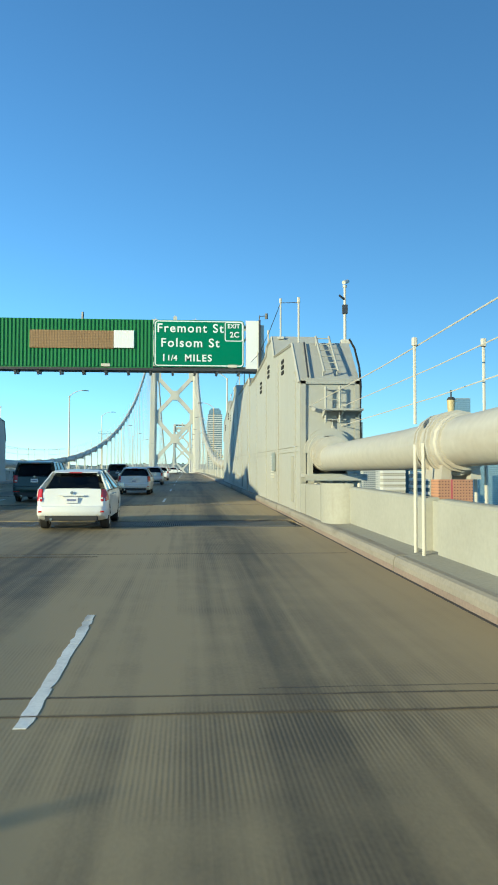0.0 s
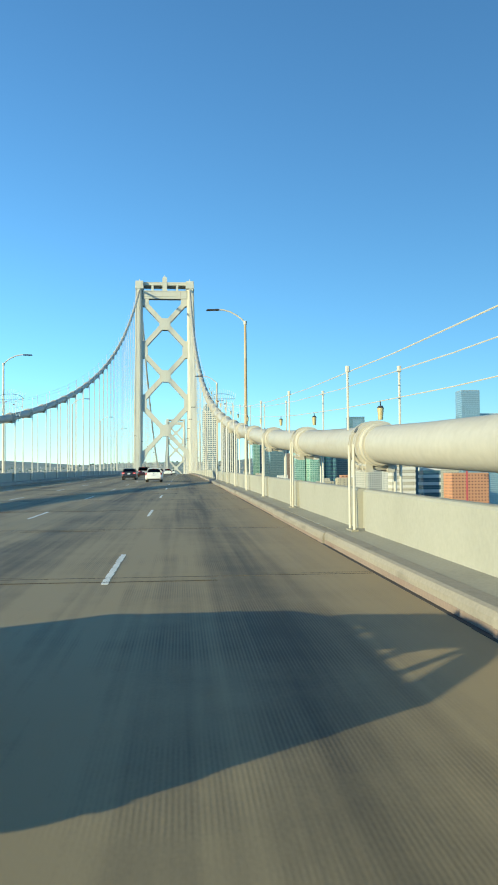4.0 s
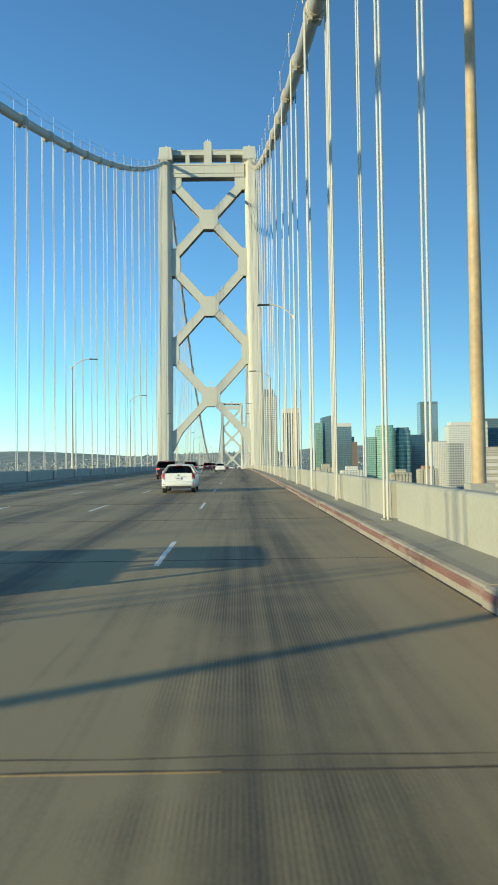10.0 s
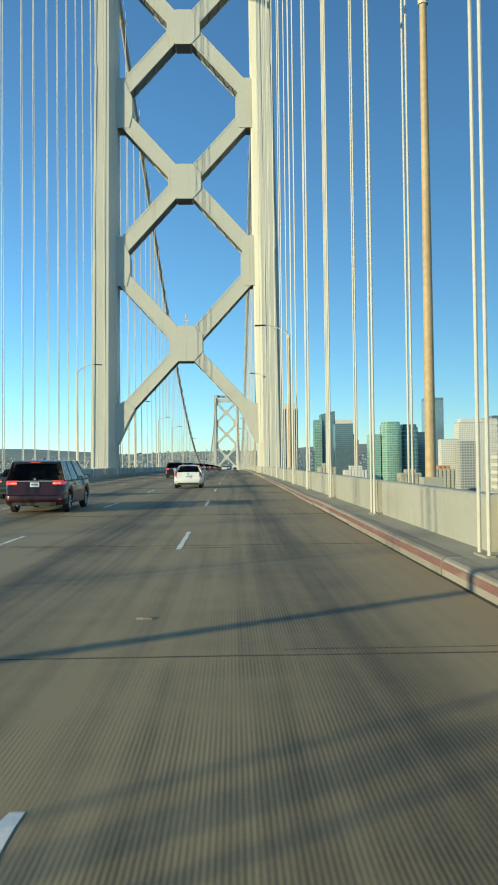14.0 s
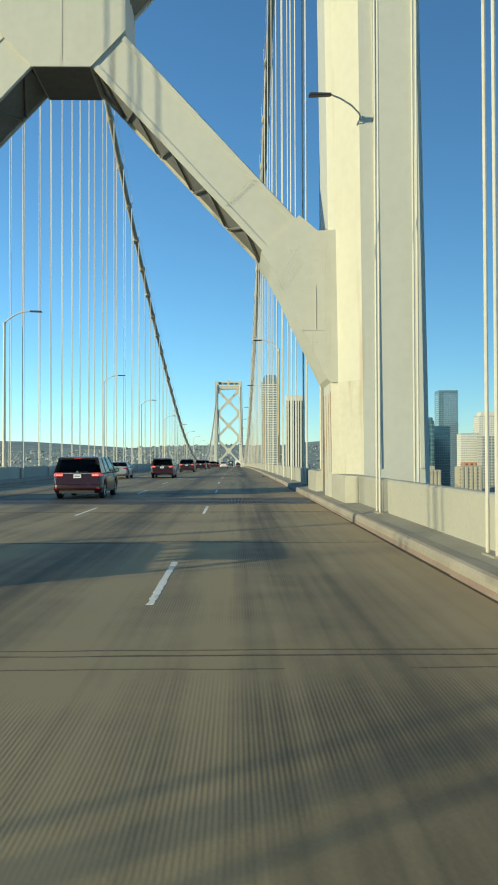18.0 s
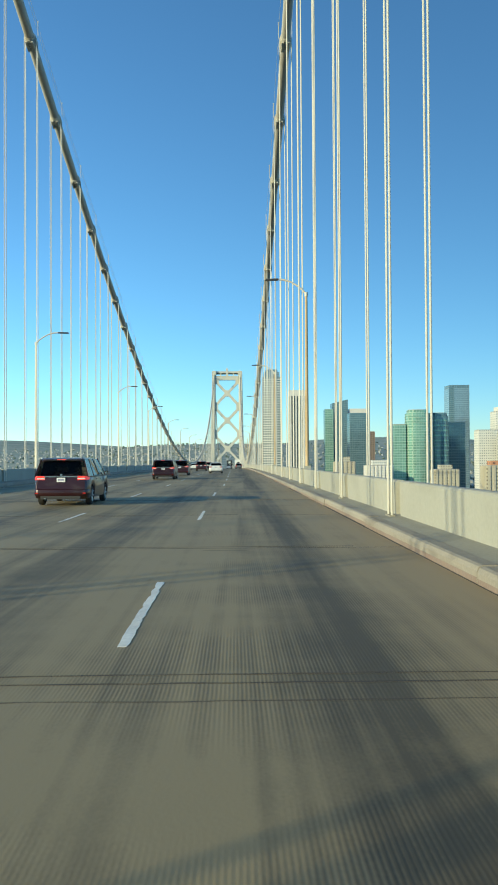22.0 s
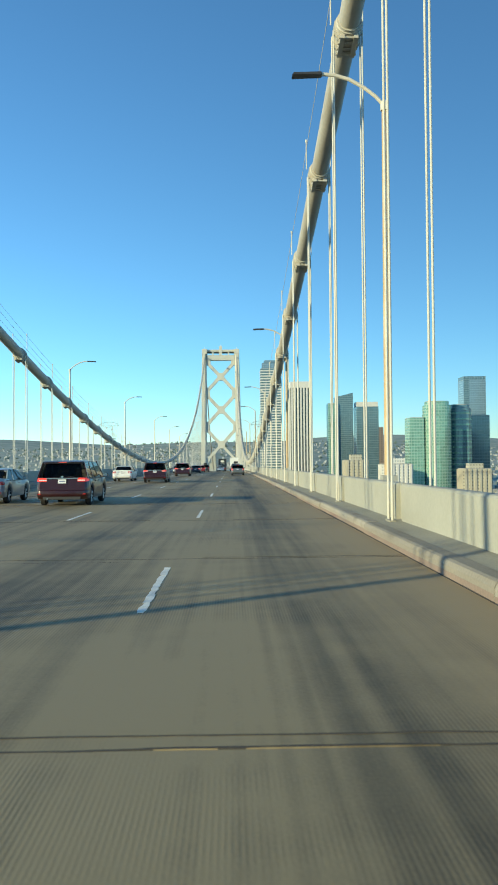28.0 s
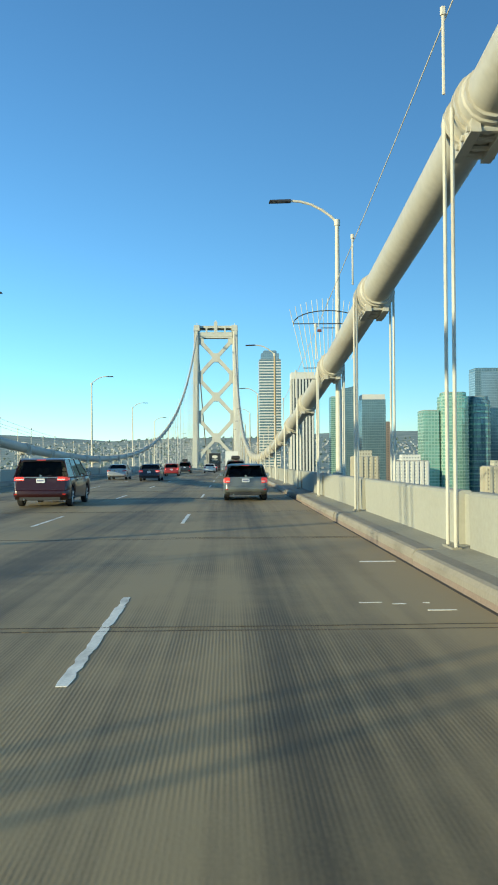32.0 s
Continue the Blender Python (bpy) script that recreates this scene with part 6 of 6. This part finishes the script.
def box_truck(label, mat, x, y, wide, low, high, long, logo=False):
    at, tilt = deck_at(y)
    t = thing("box_truck", label, "truck", at=(x, at[1], at[2] + .004), tilt=tilt)
    hw = wide / 2
    part("cargo_body", Shape().box(-hw, hw, .05, long, low, high), mat, t, bevel=.03)
    part("rear_frame", Shape().box(-hw - .01, -hw + .09, 0, .08, low - .02, high + .01).box(hw - .09, hw + .01, 0, .08, low - .02, high + .01)
         .box(-hw + .09, hw - .09, 0, .08, high - .14, high + .01).box(-hw + .09, hw - .09, 0, .08, low - .02, low + .08), TRIM if logo else mat, t)
    n = 6
    for k in range(n):
        a, b = low + .09 + (high - .16 - low - .09) * k / n, low + .09 + (high - .16 - low - .09) * (k + 1) / n
        part("door_slat", Shape().box(-hw + .10, hw - .10, .02, .055, a + .006, b - .006), mat, t, bevel=.008)
    if logo:
        o = [(.62 * math.cos(2 * math.pi * k / 24), .36 * math.sin(2 * math.pi * k / 24)) for k in range(24)]
        zc = high - .8
        part("pale_oval", Shape().add([(px, .01, zc + pz) for px, pz in o] + [(px, .03, zc + pz) for px, pz in o],
                                      [tuple(range(24)), tuple(reversed(range(24, 48)))] + [((i + 1) % 24, i, 24 + i, 24 + (i + 1) % 24) for i in range(24)]), OVAL, t, "pale oval emblem")
        for zz, ww, hh in ((high - 1.42, .75, .10), (high - 1.62, .55, .07), (high - 1.95, .8, .05)):
            part("bar", Shape().box(-ww, ww, .01, .03, zz, zz + hh), OVAL, t)
    for sx in (-1, 1):
        part("tail_lamp", Shape().box(min(sx * (hw - .3), sx * (hw - .12)), max(sx * (hw - .3), sx * (hw - .12)), -.01, .06, low - .16, low - .05), TAILRED, t, bevel=.01)
        part("marker_lamp", Shape().box(min(sx * (hw - .08), sx * (hw - .02)), max(sx * (hw - .08), sx * (hw - .02)), -.012, .02, high - .12, high - .06), TAILRED, t)
        part("mud_flap", Shape().box(min(sx * (hw - .6), sx * (hw - .1)), max(sx * (hw - .6), sx * (hw - .1)), .55, .57, .25, low - .05), TRIM, t)
        part("chassis_rail", Shape().box(min(sx * .35, sx * .45), max(sx * .35, sx * .45), .1, long + 1.6, low - .3, low), TRIM, t)
        add_wheel(t, sx * (hw - .28), 1.35, .48, .52)
        add_wheel(t, sx * (hw - .2), long + 1.1, .48, .27)
        part("mirror", Shape().box(min(sx * (hw + .02), sx * (hw + .2)), max(sx * (hw + .02), sx * (hw + .2)), long + .9, long + 1.0, 1.75, 2.15), TRIM, t, bevel=.02)
    part("bumper_bar", Shape().box(-hw + .1, hw - .1, .0, .1, .5, .62), PALESTEEL, t, bevel=.01)
    part("cab", Shape().across([(long + .1, .7), (long + .1, 2.45), (long + 1.0, 2.5), (long + 1.55, 1.75), (long + 2.3, 1.5), (long + 2.35, .7)], -hw + .12, hw - .12), mat, t, bevel=.06)
    part("number_plate", Shape().box(-.15, .15, -.01, .01, .66, .80), PLATE, t)
    return t


OVAL = material("pale_emblem_paint", (0.62, 0.60, 0.52), 0.5, spread=0.08, bump=0)
WHITEPAINT = paint("white_car_paint", (0.74, 0.74, 0.70), 0.0)
SILVER = paint("silver_car_paint", (0.38, 0.39, 0.39), 0.45)
GREY = paint("grey_green_car_paint", (0.17, 0.18, 0.165), 0.4)
DARKGREY = paint("dark_grey_car_paint", (0.065, 0.068, 0.07), 0.3)
BLACKPAINT = paint("black_car_paint", (0.018, 0.019, 0.021), 0.1)
NAVY = paint("navy_car_paint", (0.012, 0.018, 0.032), 0.3)
MAROON = paint("maroon_car_paint", (0.030, 0.0045, 0.006), 0.2)
REDPAINT = paint("red_car_paint", (0.27, 0.02, 0.018), 0.1)
DARKGREEN = paint("dark_green_car_paint", (0.02, 0.038, 0.035), 0.2)

LANE = (7.0, 3.35, -0.31, -3.97, -7.45)      # lane centres, the parapet lane first
for kind, label, mat, lane, y, extra in (
        ("hatch", "white hatchback before the sign gantry", WHITEPAINT, 1, -400.8, {}),
        ("hatch", "white hatchback with a sloping tailgate in the second lane", WHITEPAINT, 1, -377.0, {}),
        ("suv", "dark green sport utility car in the third lane", DARKGREEN, 2, -385.5, {}),
        ("hatch", "white hatchback beside the anchorage housing", WHITEPAINT, 1, -354.5, {}),
        ("hatch", "white hatchback past the anchorage housing", WHITEPAINT, 1, -333.0, {}),
        ("suv", "dark sport utility car beside the anchorage", DARKGREY, 2, -343.5, {}),
        ("hatch", "white hatchback under the side span cables", WHITEPAINT, 1, -250.0, {}),
        ("sedan", "black saloon with lit tail lamps", BLACKPAINT, 2, -232.0, {"lit": True}),
        ("hatch", "white hatchback driving in the second lane", WHITEPAINT, 1, -158.0, {}),
        ("minivan", "maroon minivan with a dark rear window and lit lamps", MAROON, 2, -192.0, {"lit": True}),
        ("minivan", "maroon minivan on the side span with lit lamps", MAROON, 2, -123.0, {"lit": True}),
        ("hatch", "white hatchback before the tower", WHITEPAINT, 1, -60.0, {}),
        ("sedan", "dark green saloon in the fourth lane", DARKGREEN, 3, -73.0, {}),
        ("minivan", "maroon minivan before the tower with lit lamps", MAROON, 2, -84.3, {"lit": True}),
        ("minivan", "maroon minivan passing the tower", MAROON, 2, -20.0, {"lit": True}),
        ("minivan", "maroon minivan beside the tower leg", MAROON, 2, 4.5, {"lit": True}),
        ("minivan", "maroon minivan just past the tower with lit lamps", MAROON, 2, 43.0, {"lit": True}),
        ("sedan", "silver saloon in the fourth lane", SILVER, 3, 41.0, {}),
        ("minivan", "maroon minivan beyond the tower with lit lamps", MAROON, 2, 79.0, {"lit": True}),
        ("minivan", "maroon minivan on the main span with lit lamps", MAROON, 2, 121.0, {"lit": True}),
        ("sedan", "white saloon in the second lane beyond the tower", WHITEPAINT, 1, 160.0, {}),
        ("minivan", "maroon minivan nearing the middle of the span", MAROON, 2, 142.5, {"lit": True}),
        ("minivan", "maroon minivan near the middle of the span", MAROON, 2, 201.0, {"lit": True}),
        ("sedan", "pale silver saloon in the fourth lane", SILVER, 3, 203.0, {}),
        ("sedan", "white saloon in the fourth lane near midspan", WHITEPAINT, 3, 246.0, {}),
        ("minivan", "maroon minivan past the middle of the span", MAROON, 2, 239.0, {"lit": True}),
        ("minivan", "maroon minivan in the third lane with lit lamps", MAROON, 2, 278.0, {"lit": True}),
        ("wagon", "grey-green estate car with a clear rear window", GREY, 0, 281.5, {"lit": True}),
        ("sedan", "navy saloon beside the estate car", NAVY, 2, 318.0, {"lit": True}),
        ("sedan", "silver saloon seen beside the navy saloon", SILVER, 3, 325.0, {}),
        ("small", "small red hatchback with lit tail lamps", REDPAINT, 2, 345.0, {"lit": True}),
        ("suv", "black sport utility car with a roof box", BLACKPAINT, 2, 374.0, {"roof_box": True}),
        ("sedan", "white saloon in the second lane", WHITEPAINT, 1, 378.0, {}),
        ("suv", "dark estate car with a black roof box", DARKGREY, 0, 326.0, {"roof_box": True}),
        ("sedan", "maroon saloon far ahead in the second lane", MAROON, 1, 405.0, {"lit": True})):
    vehicle(kind, label, mat, LANE[lane], y, **extra)
box_truck("black box truck with a pale oval emblem on its back", BLACKPAINT, LANE[1], 432.0, 2.5, 1.0, 3.9, 6.5, logo=True)
box_truck("white box truck with a roll-up back", WHITEPAINT, LANE[0], 415.0, 2.55, 1.1, 4.0, 7.5)


# ---- road slabs, markings, joints, kerbs, walkways, parapets ----
road = tagged(new("road"), "worn grey-brown grooved concrete carriageway with dark wheel tracks", "road", kind="structure")
JOINTS = sorted([yy + 4.57 for yy in SIDE_Y] + [NEAR_OFF - PITCH * n + 4.57 for n in range(38, 58)] + [yy - 4.57 for yy in MAIN_Y] + [FAR_OFF + PITCH * n + 4.57 for n in range(77, 121)])
JOINTS = sorted(set(round(j, 2) for j in JOINTS))
SLABS = {}
for a, b in zip(JOINTS, JOINTS[1:]):
    # finger joints take the place of the road at the anchorage ends and the tower
    cut = [(f0, f1) for f0, f1 in ((-399.8, -397.4), (-349.8, -348.3), (0.8, 5.6)) if f0 < b and f1 > a]
    pieces = [(a, b)]
    for f0, f1 in cut:
        pieces = [q for p0, p1 in pieces for q in ((p0, min(p1, f0)), (max(p0, f1), p1)) if q[1] - q[0] > 0.15]
    for p0, p1 in pieces:
        ln = round(p1 - p0 - 0.02, 2)
        if ln not in SLABS:
            SLABS[ln] = Shape().box(-KX - .28, KX + .28, -ln / 2, ln / 2, -0.2, 0).mesh("slab", ROAD)
        c = (p0 + p1) / 2
        ob = part("slab", SLABS[ln], ROAD, road)
        ob.matrix_basis = pose(0, c, (deck_z(p0) + deck_z(p1)) / 2, road_tilt(c))
# tarred joints: wavering lines, the second one worn away in places
seal = Shape()
rs = random.Random(5)
for j in JOINTS:
    if -440 < j < 420:
        z = deck_z(j)
        for lane, (keep, thick) in enumerate(((1.0, .010), (.55, .007), (.3, .006))):
            base = j + lane * rs.choice((.17, .19, .22)) * (1 if lane < 2 else -1)
            x, o, on, w = -KX, 0.0, True, thick
            while x < KX - .05:
                x2 = min(KX, x + rs.uniform(.12, .35))
                o2 = .8 * o + rs.uniform(-.012, .012)
                if rs.random() < .08:
                    on = rs.random() < keep
                w2 = thick * rs.uniform(.5, 1.3) if on else 0.0
                if w + w2 > .004:
                    q = [(x, base + o - w, 0), (x2, base + o2 - w2, 0), (x2, base + o2 + w2, 0), (x, base + o + w, 0)]
                    seal.add([(a, b, z - .01) for a, b, c in q] + [(a, b, z + .004) for a, b, c in q], [(4, 5, 6, 7), (0, 1, 5, 4), (2, 3, 7, 6)])
                x, o, w = x2, o2, w2
part("joint_seal", seal, SEAL_SHADE, road, "black tarred joints", kind="stuff")

# lane lines: dashes broken by wear into short pieces
DASHES = [-446.42 + 15.24 * k for k in range(72)]
for x in (5.13, 1.47, -2.19, -5.85):
    off = 0 if x > 5 else rs.uniform(-1, 1)
    for y in DASHES:
        y += off
        if -455 < y and not (-403.6 < y < -397.3 or -354.3 < y < -348.2 or -3.0 < y < 5.6):
            s = Shape()
            yy = y
            while yy < y + 3.7:
                l2 = rs.uniform(.45, 1.1) if y < 330 else 3.5
                e = min(yy + l2, y + 3.8)
                m = max(2, int((e - yy) / .13)) if y < 330 else 2
                edge = []
                for i in range(m + 1):
                    q = yy + (e - yy) * i / m
                    k = .88 if i in (0, m) else 1.0
                    edge.append((-.053 * k + rs.choice((0, 0, 0, .004, .008, .012, .022)), .053 * k - rs.choice((0, 0, 0, .004, .008, .012, .022)), q - y, deck_z(q) - deck_z(y) + .004))
                for (a0, a1, aq, az), (b0, b1, bq, bz) in zip(edge, edge[1:]):
                    s.hull([(a0, aq, az - .01), (a1, aq, az - .01), (b1, bq, bz - .01), (b0, bq, bz - .01)], [(a0, aq, az), (a1, aq, az), (b1, bq, bz), (b0, bq, bz)])
                yy = e + rs.choice((.0, .0, .01, .03))
            drift = -.18 if 20 < y < 90 else .08 if 100 < y < 142 else 0
            part("lane_dash", s, LANEPAINT, road, at=(x + drift, y, deck_z(y)))
# dark strip where road and kerb meet, painting the shade at the kerb's foot
seam = Shape()
for k in range(96):
    y0, y1 = -440 + 8 * k, -432 + 8 * k
    for sd in (1, -1):
        w = rs.uniform(.03, .06)
        xs = sorted((sd * (KX + kerb_out(y0 + 4) - w), sd * (KX + kerb_out(y0 + 4) + .02)))
        seam.hull([(xs[0], y0, deck_z(y0) - .01), (xs[1], y0, deck_z(y0) - .01), (xs[1], y1, deck_z(y1) - .01), (xs[0], y1, deck_z(y1) - .01)],
                  [(xs[0], y0, deck_z(y0) + .006), (xs[1], y0, deck_z(y0) + .006), (xs[1], y1, deck_z(y1) + .006), (xs[0], y1, deck_z(y1) + .006)])
part("gutter_seam", seam, SEAL_SHADE, road, "dark painted shade line along the kerb foot", kind="stuff")
# small cross marks near the kerb
for y, x0, x1 in ((261.6, 8.35, 8.9), (257.9, 7.75, 8.0), (257.8, 8.1, 8.25), (257.85, 8.45, 8.52), (257.4, 8.4, 8.7)):
    part("mark", Shape().box(x0, x1, -.05 if y > 258 else -.02, .05 if y > 258 else .02, -.01, .004), LANEPAINT, road, at=(0, y, deck_z(y)))
# a few flattened scraps on the road
PALEPATCH = material("pale_dried_patch", (0.20, 0.175, 0.14), 0.85, spread=0.3, grain=12, patch=1.5, bump=0.004, stain=((0.15, 0.13, 0.10), 0.9, (2.5, 1.2, 1)))
for cx, cy in ((5.21, 17.7), (5.33, 217.4), (5.24, -102.7), (5.0, -214.6)):
    o = [(.13 * rs.uniform(.4, 1.0) * math.cos(2 * math.pi * k / 9), .09 * rs.uniform(.4, 1.0) * math.sin(2 * math.pi * k / 9)) for k in range(9)]
    part("scrap", Shape().hull([(a, b, -.01) for a, b in o], [(a * .8, b * .8, rs.uniform(.012, .02)) for a, b in o]), PALEPATCH, road, "flattened scrap", at=(cx, cy, deck_z(cy)))


def finger_joint(y0, y1, bands):
    t = part("finger_joint", Shape().box(-KX - .05, KX + .05, y0, y1, -.2, -.018), BLACK, road, "steel finger expansion joint across the road", at=(0, 0, deck_z((y0 + y1) / 2)))
    w = (y1 - y0) / bands
    for b in range(bands):
        a = y0 + b * w
        part("edge_plate", Shape().box(-KX, KX, a + .03, a + .12, -.05, .006).box(-KX, KX, a + w - .12, a + w - .03, -.05, .006), PALESTEEL, t)
        s = Shape()
        x = -KX
        while x < KX - .09:
            s.box(x, x + .026, a + .12, a + w * .93, -.022, .004)
            s.box(x + .055, x + .081, a + w * .07, a + w - .12, -.022, .004)
            x += .11
        part("fingers", s, PALESTEEL, t, kind="stuff")


finger_joint(-399.8, -397.4, 1)
finger_joint(-349.8, -348.3, 1)
finger_joint(0.8, 5.6, 2)

# kerbs, walkways, parapets, in lengths between the suspenders
KERB_PROFILE = [(0, -.2), (0, .16), (.03, .222), (.08, .242), (.30, .24), (.30, -.2)]
LINES = sorted(SIDE_Y + MAIN_Y + EAST_Y + [NEAR_OFF - PITCH * n for n in range(38, 44)] + [0.2, -397.5, -445.4, -454.5, -463.6, -472.8, -481.9])
for k in range(77, 112):
    LINES.append(FAR_OFF + PITCH * k)
KERBS, PANELS, WALKS = {}, {}, {}
for sd, nm in ((1, "north"), (-1, "south")):
    kerb = tagged(new("kerb_" + nm), "worn concrete kerb in lengths, painted red in places", "kerb", kind="structure")
    walk_way = tagged(new("walkway_" + nm), "narrow raised concrete walkway beside the road", "walkway", kind="structure")
    wall = tagged(new("parapet_" + nm), "cast concrete parapet in panels between the suspenders", "parapet", kind="structure")
    for a, b in zip(LINES, LINES[1:]):
        ln, c = round(b - a, 2), (a + b) / 2
        z, tilt = (deck_z(a) + deck_z(b)) / 2, road_tilt(c)
        red = sd > 0 and -212 < c < -34
        key = (ln, sd, red)
        if key not in KERBS:
            KERBS[key] = Shape().run([(sd * x, zz) for x, zz in (KERB_PROFILE if sd < 0 else KERB_PROFILE[::-1])], -ln / 2 + .015, ln / 2 - .015).mesh("kerb_length", KERB)
            KERBS[key, "foot"] = Shape().run([(sd * x, zz) for x, zz in [(-.003, -.05), (-.003, .085), (.05, .085), (.05, -.05)][::-1]], -ln / 2 + .03, ln / 2 - .03).mesh("stained_foot", TOE)
            if red:
                KERBS[key, "paint"] = Shape().run([(sd * x, zz) for x, zz in [(-.004, .095), (-.004, .16), (.012, .195), (.06, .195), (.06, .095)][::-1]], -ln / 2 + .03, ln / 2 - .03).mesh("red_paint", RED_KERB)
        ob = part("kerb_length", KERBS[key], KERB, kerb)
        wob = .02 * math.sin(c * 3.7)
        ob.matrix_basis = pose(sd * (KX + wob + kerb_out(c)), c, z + .01 * math.sin(c * 1.9), tilt)
        if red:
            part("red_paint", KERBS[key, "paint"], RED_KERB, ob, "worn red kerb paint")
        elif sd > 0 and c < 330:
            part("stained_foot", KERBS[key, "foot"], TOE, ob, "brown-stained foot of the kerb")
        key = (ln, sd)
        if key not in WALKS:
            WALKS[key] = Shape().run([(sd * x, zz) for x, zz in ([(KX + .3, -.2), (KX + .3, .235), (9.98, .29), (9.98, -.2)] if sd < 0 else [(9.98, -.2), (9.98, .29), (KX + .3, .235), (KX + .3, -.2)])], -ln / 2 + .006, ln / 2 - .006).mesh("walkway_slab", WALK)
        part("walkway_slab", WALKS[key], WALK, walk_way).matrix_basis = pose(0, c, z, tilt)
        if -397.6 < c < -348.8 or (-5 < a < 4 and b - a < 8) or (-4.6 < c < 4.6):
            continue
        if key not in PANELS:
            h = ln / 2 - .30
            prof = [(9.84, .15), (9.82, 1.05), (9.85, 1.09), (9.89, 1.105), (10.02, 1.105), (10.05, 1.09), (10.05, -.4), (9.84, -.4)]
            s = Shape().run([(sd * x, zz) for x, zz in (prof if sd < 0 else prof[::-1])], -h, h)
            p2 = [(9.94, -.4), (9.94, 1.05), (10.04, 1.05), (10.04, -.4)]
            for q0, q1 in ((-ln / 2, -h), (h, ln / 2)):
                s.run([(sd * x, zz) for x, zz in (p2[::-1] if sd < 0 else p2)], q0, q1)
            PANELS[key] = s.mesh("parapet_panel", CONCRETE)
        part("parapet_panel", PANELS[key], CONCRETE, wall).matrix_basis = pose(0, c, z, tilt)
# parapet lengths that end at the tower, and concrete plinths where they meet the leg
for sd, wall_name in ((1, "parapet_north"), (-1, "parapet_south")):
    for y0, y1 in ((NEAR_OFF - PITCH + .3, -3.86), (9.31, FAR_OFF + 2 * PITCH - .3)):
        prof = [(9.84, .15), (9.82, 1.05), (9.85, 1.09), (9.89, 1.105), (10.02, 1.105), (10.05, 1.09), (10.05, -.4), (9.84, -.4)]
        part("parapet_panel", Shape().run([(sd * x, zz) for x, zz in (prof if sd < 0 else prof[::-1])], y0, y1), CONCRETE, bpy.data.objects[wall_name], at=(0, 0, deck_z(0)))
    for ty in (0.0, TOWER2_Y):
        for y0, y1, x0, top in ((-3.9, .15, 9.47, .90), (5.2, 9.3, 9.45, .92)):
            o = [(x0, y0 + .45), (9.83, y0 + .08), (10.2, y0 + .08), (10.2, y1), (x0, y1)]
            o = [(sd * x, ty + yy) for x, yy in (o if sd > 0 else o[::-1])]
            s = Shape().hull([(x, yy, road_z(ty) - .4) for x, yy in o], [(x, yy, road_z(ty) + top) for x, yy in o])
            solid("plinth", s, CONCRETE, "square concrete plinth at the foot of the tower leg", "plinth", group="plinths at the tower feet", bevel=.03)
        post = Shape().box(min(sd * 9.66, sd * 10.1), max(sd * 9.66, sd * 10.1), ty + 4.75, ty + 5.26, road_z(ty) - .4, road_z(ty) + 1.27).box(min(sd * 9.63, sd * 10.13), max(sd * 9.63, sd * 10.13), ty + 4.72, ty + 5.27, road_z(ty) + 1.27, road_z(ty) + 1.33)
        solid("end_post", post, CONCRETE, "square concrete end post beside the tower leg", "post", group="end posts at the tower feet", bevel=.02)
